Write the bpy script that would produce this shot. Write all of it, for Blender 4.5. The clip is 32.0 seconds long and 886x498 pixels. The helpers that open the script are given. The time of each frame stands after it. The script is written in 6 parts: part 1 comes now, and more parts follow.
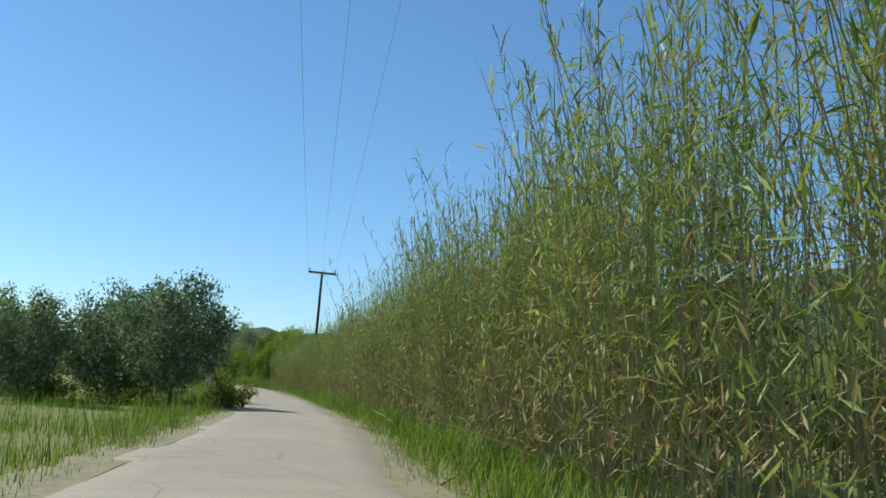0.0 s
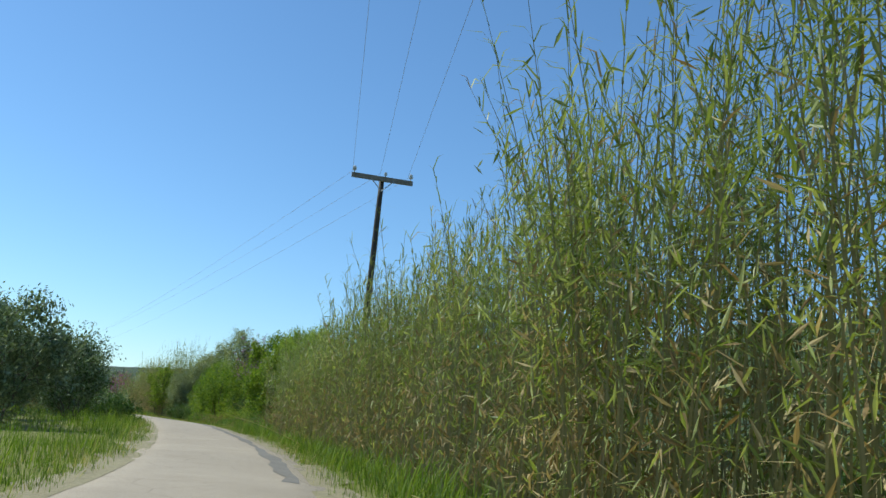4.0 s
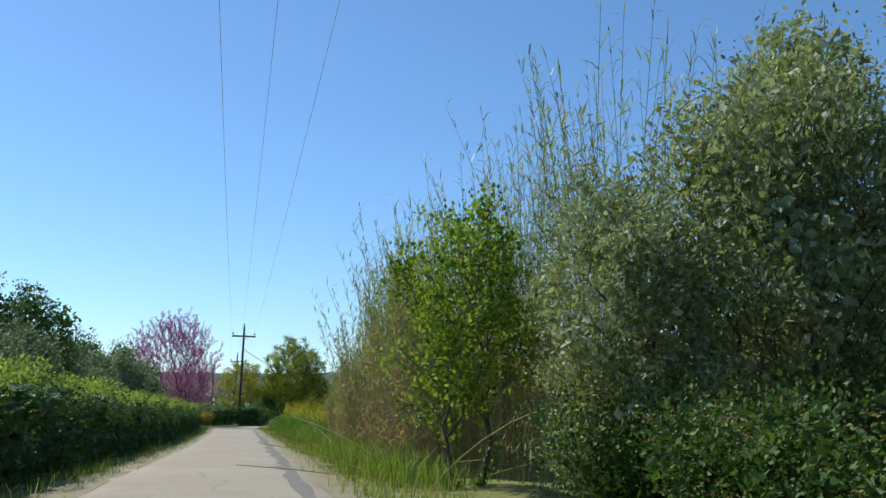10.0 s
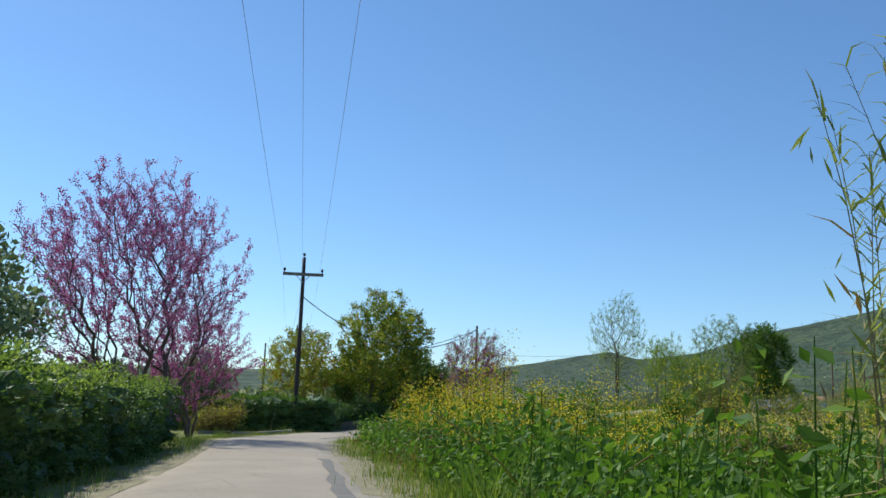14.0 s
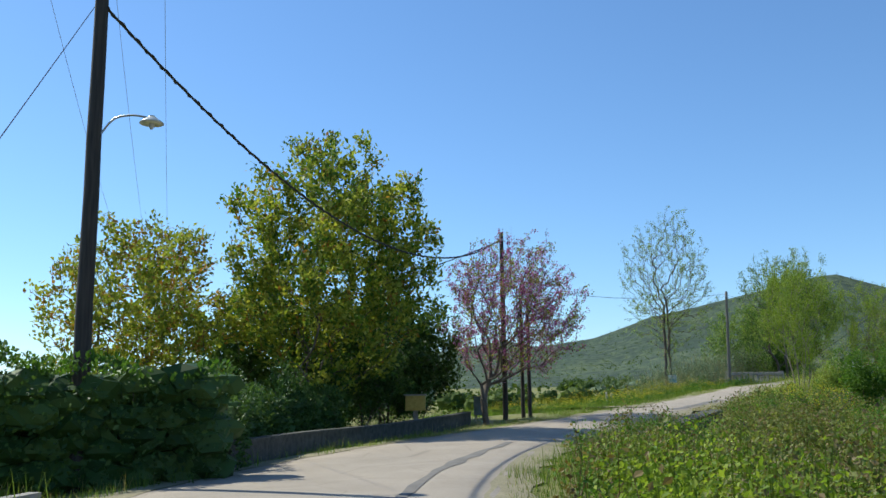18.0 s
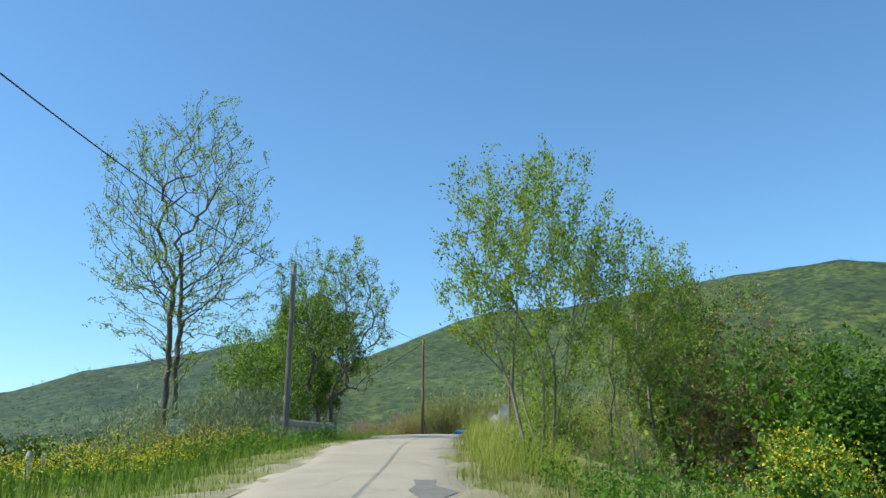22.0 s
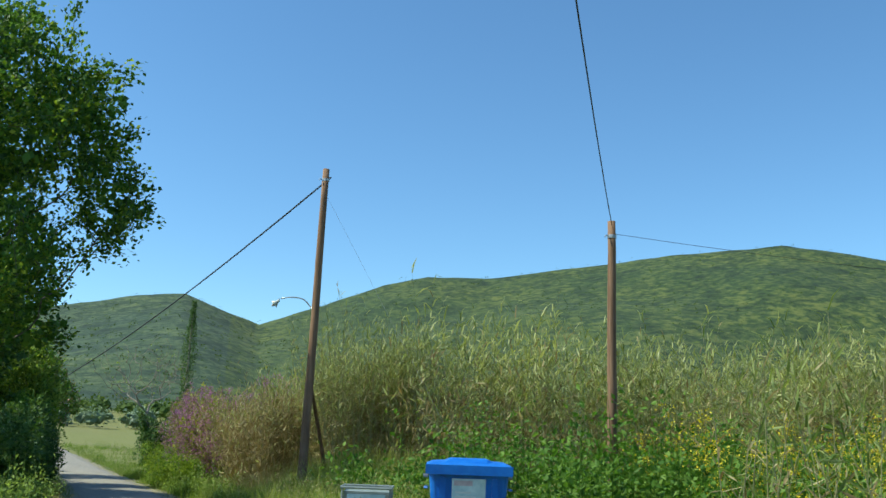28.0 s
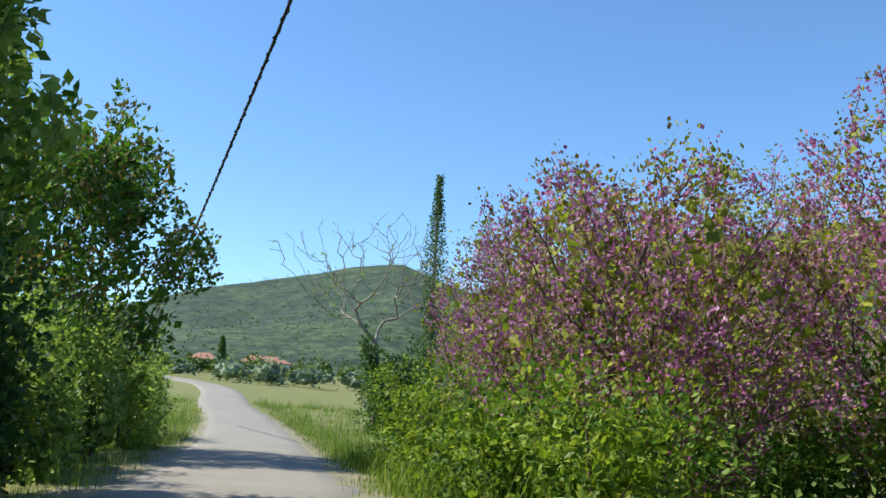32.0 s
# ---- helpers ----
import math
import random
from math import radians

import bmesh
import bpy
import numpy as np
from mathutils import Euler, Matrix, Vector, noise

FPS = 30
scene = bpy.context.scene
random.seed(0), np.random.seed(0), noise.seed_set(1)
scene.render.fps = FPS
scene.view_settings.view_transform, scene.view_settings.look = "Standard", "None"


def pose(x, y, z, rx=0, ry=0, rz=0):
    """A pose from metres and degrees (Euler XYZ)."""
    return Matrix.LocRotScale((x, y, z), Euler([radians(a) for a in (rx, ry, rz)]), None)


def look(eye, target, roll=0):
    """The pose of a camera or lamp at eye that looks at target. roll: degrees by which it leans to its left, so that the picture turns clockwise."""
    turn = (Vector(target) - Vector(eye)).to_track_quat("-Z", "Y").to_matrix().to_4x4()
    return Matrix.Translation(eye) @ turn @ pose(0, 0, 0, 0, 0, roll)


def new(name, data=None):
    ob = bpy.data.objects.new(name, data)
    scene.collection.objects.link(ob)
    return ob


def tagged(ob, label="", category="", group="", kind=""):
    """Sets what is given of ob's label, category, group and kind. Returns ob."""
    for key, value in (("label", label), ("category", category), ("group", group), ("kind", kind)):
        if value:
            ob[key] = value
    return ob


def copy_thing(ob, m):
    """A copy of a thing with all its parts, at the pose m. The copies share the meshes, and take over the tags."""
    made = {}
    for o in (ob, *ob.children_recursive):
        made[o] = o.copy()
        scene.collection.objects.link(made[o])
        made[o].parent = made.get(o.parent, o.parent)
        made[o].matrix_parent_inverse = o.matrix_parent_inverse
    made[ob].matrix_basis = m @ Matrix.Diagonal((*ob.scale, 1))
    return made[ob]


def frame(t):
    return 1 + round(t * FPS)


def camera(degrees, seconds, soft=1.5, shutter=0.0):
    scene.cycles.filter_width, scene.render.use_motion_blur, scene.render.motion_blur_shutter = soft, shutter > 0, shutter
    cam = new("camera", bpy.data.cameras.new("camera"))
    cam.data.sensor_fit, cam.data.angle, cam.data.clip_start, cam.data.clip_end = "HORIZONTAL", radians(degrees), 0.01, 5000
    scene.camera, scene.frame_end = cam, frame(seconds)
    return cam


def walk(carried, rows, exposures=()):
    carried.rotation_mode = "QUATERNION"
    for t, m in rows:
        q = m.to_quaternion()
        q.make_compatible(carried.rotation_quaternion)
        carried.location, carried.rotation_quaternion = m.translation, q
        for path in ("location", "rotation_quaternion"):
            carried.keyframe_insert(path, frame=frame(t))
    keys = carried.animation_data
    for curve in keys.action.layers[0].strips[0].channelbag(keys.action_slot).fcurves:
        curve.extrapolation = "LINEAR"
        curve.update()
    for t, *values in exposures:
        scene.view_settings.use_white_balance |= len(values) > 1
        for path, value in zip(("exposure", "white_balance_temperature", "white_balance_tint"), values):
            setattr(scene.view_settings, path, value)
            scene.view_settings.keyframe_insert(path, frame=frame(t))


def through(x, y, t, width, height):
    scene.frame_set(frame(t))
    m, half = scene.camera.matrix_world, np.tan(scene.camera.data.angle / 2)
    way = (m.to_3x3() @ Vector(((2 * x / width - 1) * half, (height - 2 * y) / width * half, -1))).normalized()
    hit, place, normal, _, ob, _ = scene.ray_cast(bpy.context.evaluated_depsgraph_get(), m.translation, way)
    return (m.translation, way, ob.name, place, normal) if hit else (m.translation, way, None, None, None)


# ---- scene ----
cam = camera(52.5, 32.0, soft=1.5)
PATH = [
    (0, (7.538, -54.428, 1.452), (7.562, -52.453, 1.766), 3.8),
    (0.5, (6.89, -49.05, 1.526), (6.918, -47.082, 1.879), 3.8),
    (1, (6.222, -43.642, 1.573), (6.252, -41.675, 1.93), 3.4),
    (1.5, (5.508, -37.978, 1.583), (5.54, -36.01, 1.939), 3.2),
    (2, (4.713, -32.123, 1.563), (4.747, -30.155, 1.918), 3.1),
    (2.5, (3.822, -26.059, 1.528), (3.858, -24.092, 1.885), 3.5),
    (4.5, (-0.576, -0.079, 1.476), (-0.636, 1.878, 1.882), 5.6),
    (5, (-1.972, 6.093, 1.53), (-2.075, 8.05, 1.929), 5.3),
    (5.5, (-3.467, 12.736, 1.601), (-3.625, 14.692, 1.99), 4.5),
    (6, (-5.181, 19.402, 1.682), (-5.399, 21.352, 2.067), 5.1),
    (6.5, (-7.093, 25.858, 1.757), (-7.361, 27.804, 2.132), 4.1),
    (7, (-9.196, 32.247, 1.824), (-9.512, 34.186, 2.194), 3.9),
    (7.5, (-11.503, 39.066, 1.868), (-11.861, 41.0, 2.231), 3.6),
    (8, (-13.955, 45.886, 1.877), (-14.359, 47.81, 2.243), 3.4),
    (8.5, (-16.393, 52.277, 1.845), (-16.837, 54.193, 2.208), 2.9),
    (9, (-18.899, 58.487, 1.809), (-19.371, 60.396, 2.176), 3.3),
    (9.5, (-21.583, 64.761, 1.783), (-22.08, 66.664, 2.146), 2.6),
    (10, (-24.508, 71.029, 1.776), (-25.025, 72.927, 2.133), 1.4),
    (10.5, (-27.657, 77.14, 1.776), (-28.203, 79.03, 2.136), 1.3),
    (11, (-30.673, 83.067, 1.762), (-31.244, 84.949, 2.123), 1.1),
    (11.5, (-33.442, 88.616, 1.717), (-34.041, 90.49, 2.078), 1.3),
    (12, (-36.069, 93.791, 1.64), (-36.689, 95.657, 2.004), 1.5),
    (12.5, (-38.629, 98.713, 1.54), (-39.254, 100.578, 1.904), 1.6),
    (13, (-41.07, 103.391, 1.441), (-41.7, 105.254, 1.805), 1.9),
    (13.5, (-43.386, 108.211, 1.369), (-44.027, 110.071, 1.728), 1.8),
    (14, (-45.766, 113.084, 1.315), (-46.417, 114.942, 1.668), 1.9),
    (14.5, (-48.334, 118.002, 1.269), (-48.986, 119.859, 1.621), 1.5),
    (16.5, (-58.868, 137.598, 1.195), (-59.515, 139.457, 1.547), 2.6),
    (17, (-61.133, 142.391, 1.136), (-61.737, 144.264, 1.495), 1.0),
    (17.5, (-63.032, 147.006, 1.037), (-63.541, 148.907, 1.394), -0.2),
    (18, (-64.562, 151.544, 0.914), (-64.96, 153.473, 1.261), -0.7),
    (18.5, (-65.926, 156.299, 0.82), (-66.196, 158.247, 1.184), -1.4),
    (19, (-67.059, 161.22, 0.78), (-67.198, 163.179, 1.159), -1.1),
    (19.5, (-67.839, 166.073, 0.788), (-67.842, 168.035, 1.177), -1.2),
    (20, (-68.211, 170.676, 0.837), (-68.06, 172.631, 1.232), -1.7),
    (20.5, (-68.183, 175.165, 0.923), (-67.87, 177.098, 1.331), -1.9),
    (21, (-67.78, 179.59, 1.045), (-67.296, 181.484, 1.466), -1.6),
    (21.5, (-66.987, 183.988, 1.195), (-66.343, 185.83, 1.635), -1.2),
    (22, (-65.819, 188.403, 1.378), (-65.05, 190.189, 1.846), -0.5),
    (22.5, (-64.37, 192.883, 1.601), (-63.523, 194.626, 2.095), -0.2),
    (23, (-62.777, 197.292, 1.847), (-61.891, 199.009, 2.363), -0.2),
    (23.5, (-61.152, 201.571, 2.112), (-60.255, 203.277, 2.642), -0.4),
    (24, (-59.446, 205.973, 2.437), (-58.534, 207.67, 2.974), -0.7),
    (24.5, (-57.633, 210.435, 2.828), (-56.695, 212.113, 3.379), -0.5),
    (25, (-55.619, 214.786, 3.243), (-54.653, 216.446, 3.8), -0.1),
    (25.5, (-53.427, 218.949, 3.623), (-52.406, 220.578, 4.173), 1.0),
    (27.5, (-45.923, 234.861, 4.314), (-44.905, 236.526, 4.75), 1.8),
    (28, (-44.464, 238.855, 4.304), (-43.544, 240.582, 4.713), 2.2),
    (28.5, (-43.192, 242.791, 4.218), (-42.367, 244.577, 4.577), 2.9),
    (29, (-42.143, 246.818, 4.053), (-41.404, 248.645, 4.395), 4.5),
    (29.5, (-41.232, 251.174, 3.827), (-40.559, 253.026, 4.172), 5.2),
    (30, (-40.413, 255.862, 3.564), (-39.797, 257.733, 3.909), 5.4),
    (30.5, (-39.654, 260.828, 3.3), (-39.092, 262.717, 3.643), 5.5),
    (31, (-38.919, 265.962, 3.055), (-38.387, 267.86, 3.395), 5.3),
    (31.5, (-38.238, 271.235, 2.836), (-37.722, 273.138, 3.174), 4.5),
    (32, (-37.623, 276.641, 2.633), (-37.123, 278.549, 2.97), 3.0),
]
walk(cam, [(t, look(eye, target, roll)) for t, eye, target, roll in PATH],
     [(t, e, 5500, g) for t, e, g in ((0, 0.24, -2), (1, 0.26, -3), (6, 0.28, 0), (9, 0.27, 3), (13, 0.2, 3), (17, 0.27, 2), (19, 0.66, 5), (20, 0.82, 7), (21, 0.76, 1), (22, 0.6, -5), (23, 0.84, -1), (24, 0.86, -1), (25, 0.82, -7), (28, 0.58, -8), (29, 0.65, -3), (30, 0.75, 4), (31, 0.9, 10), (32, 0.76, 3))])

# ---------- sky and sun ----------
SUN_AZ, SUN_EL = -72.0, 49.0  # degrees from +y clockwise, and above the horizon
sky_world = bpy.data.worlds.new("sky")
scene.world = sky_world
sky_world.use_nodes = True
wt = sky_world.node_tree
sky = wt.nodes.new("ShaderNodeTexSky")
sky.sky_type, sky.sun_disc = "NISHITA", False
sky.sun_elevation, sky.sun_rotation = radians(SUN_EL), radians(SUN_AZ)
sky.air_density, sky.dust_density, sky.ozone_density, sky.altitude = 1.0, 0.2, 4.0, 0
wt.links.new(sky.outputs[0], wt.nodes["Background"].inputs["Color"])
wt.nodes["Background"].inputs["Strength"].default_value = 0.11
sun = new("sun", bpy.data.lights.new("sun", "SUN"))
sun.data.energy, sun.data.angle, sun.data.color = 4.5, radians(0.55), (1.0, 0.87, 0.66)
sd = Vector((math.sin(radians(SUN_AZ)) * math.cos(radians(SUN_EL)), math.cos(radians(SUN_AZ)) * math.cos(radians(SUN_EL)), math.sin(radians(SUN_EL))))
sun.matrix_basis = look(sd * 300, (0, 0, 0))

# ---------- materials ----------
def material(name):
    m = bpy.data.materials.new(name)
    m.use_nodes = True
    t = m.node_tree
    return m, t, t.nodes["Principled BSDF"]


def node(t, kind, **inputs):
    n = t.nodes.new(kind)
    for k, v in inputs.items():
        n.inputs[k.replace("_", " ")].default_value = v
    return n


def ramp(t, src, stops):
    r = t.nodes.new("ShaderNodeValToRGB")
    e = r.color_ramp.elements
    while len(e) < len(stops):
        e.new(0.5)
    for el, (p, c) in zip(e, stops):
        el.position, el.color = p, (*c, 1)
    t.links.new(src, r.inputs["Fac"])
    return r.outputs["Color"]


def mixed(t, fac, a, b, how="MIX"):
    m = t.nodes.new("ShaderNodeMix")
    m.data_type, m.blend_type = "RGBA", how
    for sock, v in ((m.inputs[0], fac), (m.inputs[6], a), (m.inputs[7], b)):
        if isinstance(v, (int, float)):
            sock.default_value = v
        elif isinstance(v, tuple):
            sock.default_value = (*v, 1)
        else:
            t.links.new(v, sock)
    return m.outputs[2]


def coords(t, scale=1.0):
    g = t.nodes.new("ShaderNodeNewGeometry")
    m = node(t, "ShaderNodeMapping")
    m.inputs["Scale"].default_value = (scale,) * 3 if not isinstance(scale, tuple) else scale
    t.links.new(g.outputs["Position"], m.inputs["Vector"])
    return m.outputs["Vector"]


def noise_of(t, scale, detail=4.0, rough=0.55, stretch=1.0):
    n = node(t, "ShaderNodeTexNoise", Scale=scale, Detail=detail, Roughness=rough)
    t.links.new(coords(t, stretch), n.inputs["Vector"])
    return n.outputs["Fac"]


def bumped(t, bsdf, src, strength=0.3, dist=0.02):
    b = node(t, "ShaderNodeBump", Strength=strength, Distance=dist)
    t.links.new(src, b.inputs["Height"])
    t.links.new(b.outputs["Normal"], bsdf.inputs["Normal"])


def leaf_material(name, dark, mid, light, through=0.35, rough=0.5, patch=0.35, tint=(1.2, 1.25, 0.6)):
    """Leaves that differ one by one and in patches, and let some light through."""
    m, t, b = material(name)
    g = t.nodes.new("ShaderNodeNewGeometry")
    c = ramp(t, g.outputs["Random Per Island"], [(0.0, dark), (0.5, mid), (1.0, light)])
    big = ramp(t, noise_of(t, patch, 2), [(0.3, (0.78, 0.82, 0.8)), (0.7, (1.15, 1.1, 0.95))])
    c = mixed(t, 1.0, c, big, "MULTIPLY")
    t.links.new(c, b.inputs["Base Color"])
    b.inputs["Roughness"].default_value = rough
    b.inputs["Specular IOR Level"].default_value = 0.22
    tr = t.nodes.new("ShaderNodeBsdfTranslucent")
    t.links.new(mixed(t, 1.0, c, tint, "MULTIPLY"), tr.inputs["Color"])
    mx = node(t, "ShaderNodeMixShader", Fac=through)
    t.links.new(b.outputs[0], mx.inputs[1])
    t.links.new(tr.outputs[0], mx.inputs[2])
    t.links.new(mx.outputs[0], t.nodes["Material Output"].inputs["Surface"])
    return m


def plain(name, a, b2, scale=8.0, rough=0.7, metal=0.0, bump=0.2, detail=5.0, stretch=1.0, dist=0.01):
    m, t, b = material(name)
    f = noise_of(t, scale, detail, 0.6, stretch)
    big = noise_of(t, scale * 0.13, 3, 0.5, stretch)
    c = ramp(t, f, [(0.3, a), (0.7, b2)])
    c = mixed(t, 1.0, c, ramp(t, big, [(0.3, (0.85, 0.85, 0.85)), (0.7, (1.1, 1.1, 1.1))]), "MULTIPLY")
    t.links.new(c, b.inputs["Base Color"])
    b.inputs["Roughness"].default_value, b.inputs["Metallic"].default_value = rough, metal
    if bump:
        bumped(t, b, f, bump, dist)
    return m


M_REED = leaf_material("reed_leaf", (0.13, 0.17, 0.045), (0.225, 0.27, 0.08), (0.41, 0.43, 0.19), 0.38, 0.42)
M_REED_DRY = leaf_material("reed_dry", (0.2, 0.145, 0.07), (0.32, 0.25, 0.13), (0.5, 0.42, 0.25), 0.3, 0.7, tint=(1.15, 1.05, 0.7))
M_REED_PALE = leaf_material("pale_reed_leaf", (0.16, 0.19, 0.065), (0.31, 0.33, 0.125), (0.54, 0.53, 0.27), 0.36, 0.42)
M_LIMEGRASS = leaf_material("fresh_grass", (0.18, 0.22, 0.04), (0.33, 0.36, 0.08), (0.5, 0.5, 0.18), 0.5, 0.6, 0.3)
M_CANE = plain("reed_cane", (0.2, 0.2, 0.07), (0.36, 0.31, 0.15), 14, 0.55, stretch=(1.0, 1.0, 0.15))
M_OLIVE = leaf_material("olive_leaf", (0.1, 0.135, 0.08), (0.17, 0.22, 0.135), (0.33, 0.39, 0.26), 0.22)
M_LIME = leaf_material("bright_leaf", (0.11, 0.17, 0.016), (0.205, 0.285, 0.03), (0.36, 0.42, 0.06), 0.45)
M_GREEN = leaf_material("mid_leaf", (0.050, 0.107, 0.014), (0.090, 0.172, 0.024), (0.160, 0.257, 0.044), 0.4)
M_DARK = leaf_material("dark_leaf", (0.04, 0.08, 0.022), (0.068, 0.125, 0.032), (0.13, 0.195, 0.055), 0.3)
M_WALNUT = leaf_material("walnut_leaf", (0.144, 0.192, 0.024), (0.288, 0.322, 0.048), (0.456, 0.437, 0.086), 0.45)
M_WALNUT_RUST = leaf_material("young_leaf", (0.220, 0.103, 0.028), (0.329, 0.175, 0.040), (0.439, 0.268, 0.064), 0.4)
M_PINK = leaf_material("judas_blossom", (0.3, 0.09, 0.24), (0.47, 0.18, 0.39), (0.66, 0.38, 0.58), 0.35, tint=(1.05, 0.9, 1.1))
M_ROSE = leaf_material("rose_blossom", (0.25, 0.04, 0.15), (0.43, 0.09, 0.27), (0.58, 0.24, 0.43), 0.3, tint=(1.05, 0.85, 1.05))
M_BROWNLEAF = leaf_material("brown_leaf", (0.12, 0.085, 0.036), (0.2, 0.15, 0.065), (0.31, 0.25, 0.11), 0.3)
M_PALE = leaf_material("pale_leaf", (0.138, 0.198, 0.051), (0.230, 0.308, 0.078), (0.368, 0.444, 0.129), 0.45)
M_YELLOW = leaf_material("mustard_flower", (0.5, 0.38, 0.01), (0.7, 0.55, 0.02), (0.8, 0.68, 0.08), 0.3)
M_GRASS = leaf_material("grass_blade", (0.080, 0.139, 0.016), (0.150, 0.225, 0.032), (0.270, 0.332, 0.072), 0.4, 0.6, 0.25)
M_STRAW = leaf_material("straw_blade", (0.24, 0.2, 0.09), (0.36, 0.31, 0.15), (0.48, 0.43, 0.24), 0.35, 0.7, 0.25)
M_WEED = leaf_material("weed_leaf", (0.060, 0.129, 0.016), (0.110, 0.204, 0.028), (0.200, 0.300, 0.056), 0.4, 0.55, 0.3)
M_BRAMBLE = leaf_material("bramble_leaf", (0.1, 0.125, 0.028), (0.17, 0.195, 0.05), (0.29, 0.3, 0.095), 0.4, 0.55)
M_SILVER = leaf_material("silver_leaf", (0.19, 0.22, 0.13), (0.29, 0.33, 0.2), (0.45, 0.48, 0.35), 0.3)
M_BARK = plain("bark", (0.07, 0.055, 0.042), (0.16, 0.13, 0.1), 12, 0.9, bump=0.6, stretch=(1.0, 1.0, 0.3), dist=0.03)
M_BARK_PALE = plain("pale_bark", (0.16, 0.13, 0.1), (0.3, 0.26, 0.21), 12, 0.9, bump=0.5, stretch=(1.0, 1.0, 0.3), dist=0.02)
M_TWIG = plain("twig", (0.09, 0.065, 0.05), (0.17, 0.13, 0.1), 20, 0.9)
M_POLE_DARK = plain("tarred_pole", (0.022, 0.018, 0.016), (0.06, 0.048, 0.038), 18, 0.8, bump=0.5, stretch=(1.0, 1.0, 0.08), dist=0.015)
M_POLE = plain("weathered_pole", (0.13, 0.066, 0.034), (0.29, 0.17, 0.1), 16, 0.85, bump=0.5, stretch=(1.0, 1.0, 0.06), dist=0.015)
M_POLE_GREY = plain("grey_pole", (0.14, 0.12, 0.1), (0.27, 0.24, 0.2), 16, 0.85, bump=0.5, stretch=(1.0, 1.0, 0.06), dist=0.015)
M_CABLE = plain("cable", (0.012, 0.012, 0.013), (0.03, 0.03, 0.03), 30, 0.6, bump=0)
M_WIRE = plain("bare_wire", (0.3, 0.3, 0.3), (0.45, 0.45, 0.45), 30, 0.5, 0.6, bump=0)
M_STEEL = plain("galvanised_steel", (0.3, 0.3, 0.3), (0.48, 0.48, 0.48), 20, 0.45, 0.8, bump=0.05)
M_GLASSCAP = plain("glazed_insulator", (0.35, 0.34, 0.33), (0.6, 0.6, 0.58), 10, 0.15, bump=0)
M_DARKCAP = plain("brown_insulator", (0.02, 0.015, 0.012), (0.05, 0.035, 0.03), 10, 0.2, bump=0)
M_ENAMEL = plain("cream_enamel", (0.55, 0.53, 0.46), (0.7, 0.68, 0.6), 10, 0.35, bump=0.03)
M_BLUE = plain("blue_plastic", (0.015, 0.11, 0.5), (0.03, 0.17, 0.62), 5, 0.42, bump=0.05)
M_GREYBIN = plain("grey_plastic", (0.16, 0.19, 0.18), (0.26, 0.28, 0.27), 5, 0.5, bump=0.05)
M_LABEL = plain("faded_label", (0.42, 0.55, 0.6), (0.68, 0.75, 0.76), 9, 0.6, bump=0)
M_LABEL_PINK = plain("faded_print", (0.5, 0.36, 0.4), (0.6, 0.5, 0.52), 9, 0.6, bump=0)
M_WHITE = plain("whitewashed_concrete", (0.22, 0.2, 0.165), (0.66, 0.63, 0.56), 3.5, 0.85, bump=0.4, dist=0.015)
M_CONC = plain("old_concrete", (0.2, 0.18, 0.155), (0.38, 0.35, 0.31), 6, 0.9, bump=0.5, dist=0.02)
# Mossy on the culvert; on the garden wall the dark tone imitates shade.
M_DARKWALL = plain("mossy_shaded_wall", (0.035, 0.035, 0.028), (0.1, 0.095, 0.08), 5, 0.92, bump=0.5, dist=0.03)
M_RUST = plain("rusty_sheet", (0.13, 0.055, 0.03), (0.26, 0.13, 0.075), 10, 0.8, 0.2, bump=0.3)
M_OCHRE = plain("yellow_painted_box", (0.42, 0.29, 0.06), (0.56, 0.4, 0.1), 8, 0.6, bump=0.15)
M_SIGN = plain("sign_blue", (0.1, 0.25, 0.42), (0.18, 0.36, 0.55), 8, 0.5, bump=0)
M_SIGNWHITE = plain("sign_white", (0.65, 0.66, 0.66), (0.8, 0.8, 0.8), 8, 0.5, bump=0)
M_ROOF = plain("roof_tile", (0.26, 0.12, 0.075), (0.4, 0.2, 0.13), 4, 0.8, bump=0.4)
M_PLASTER = plain("cream_plaster", (0.6, 0.56, 0.48), (0.75, 0.71, 0.63), 3, 0.85, bump=0.1)
M_GLASS = plain("dark_window", (0.02, 0.025, 0.03), (0.05, 0.055, 0.06), 3, 0.1, bump=0)


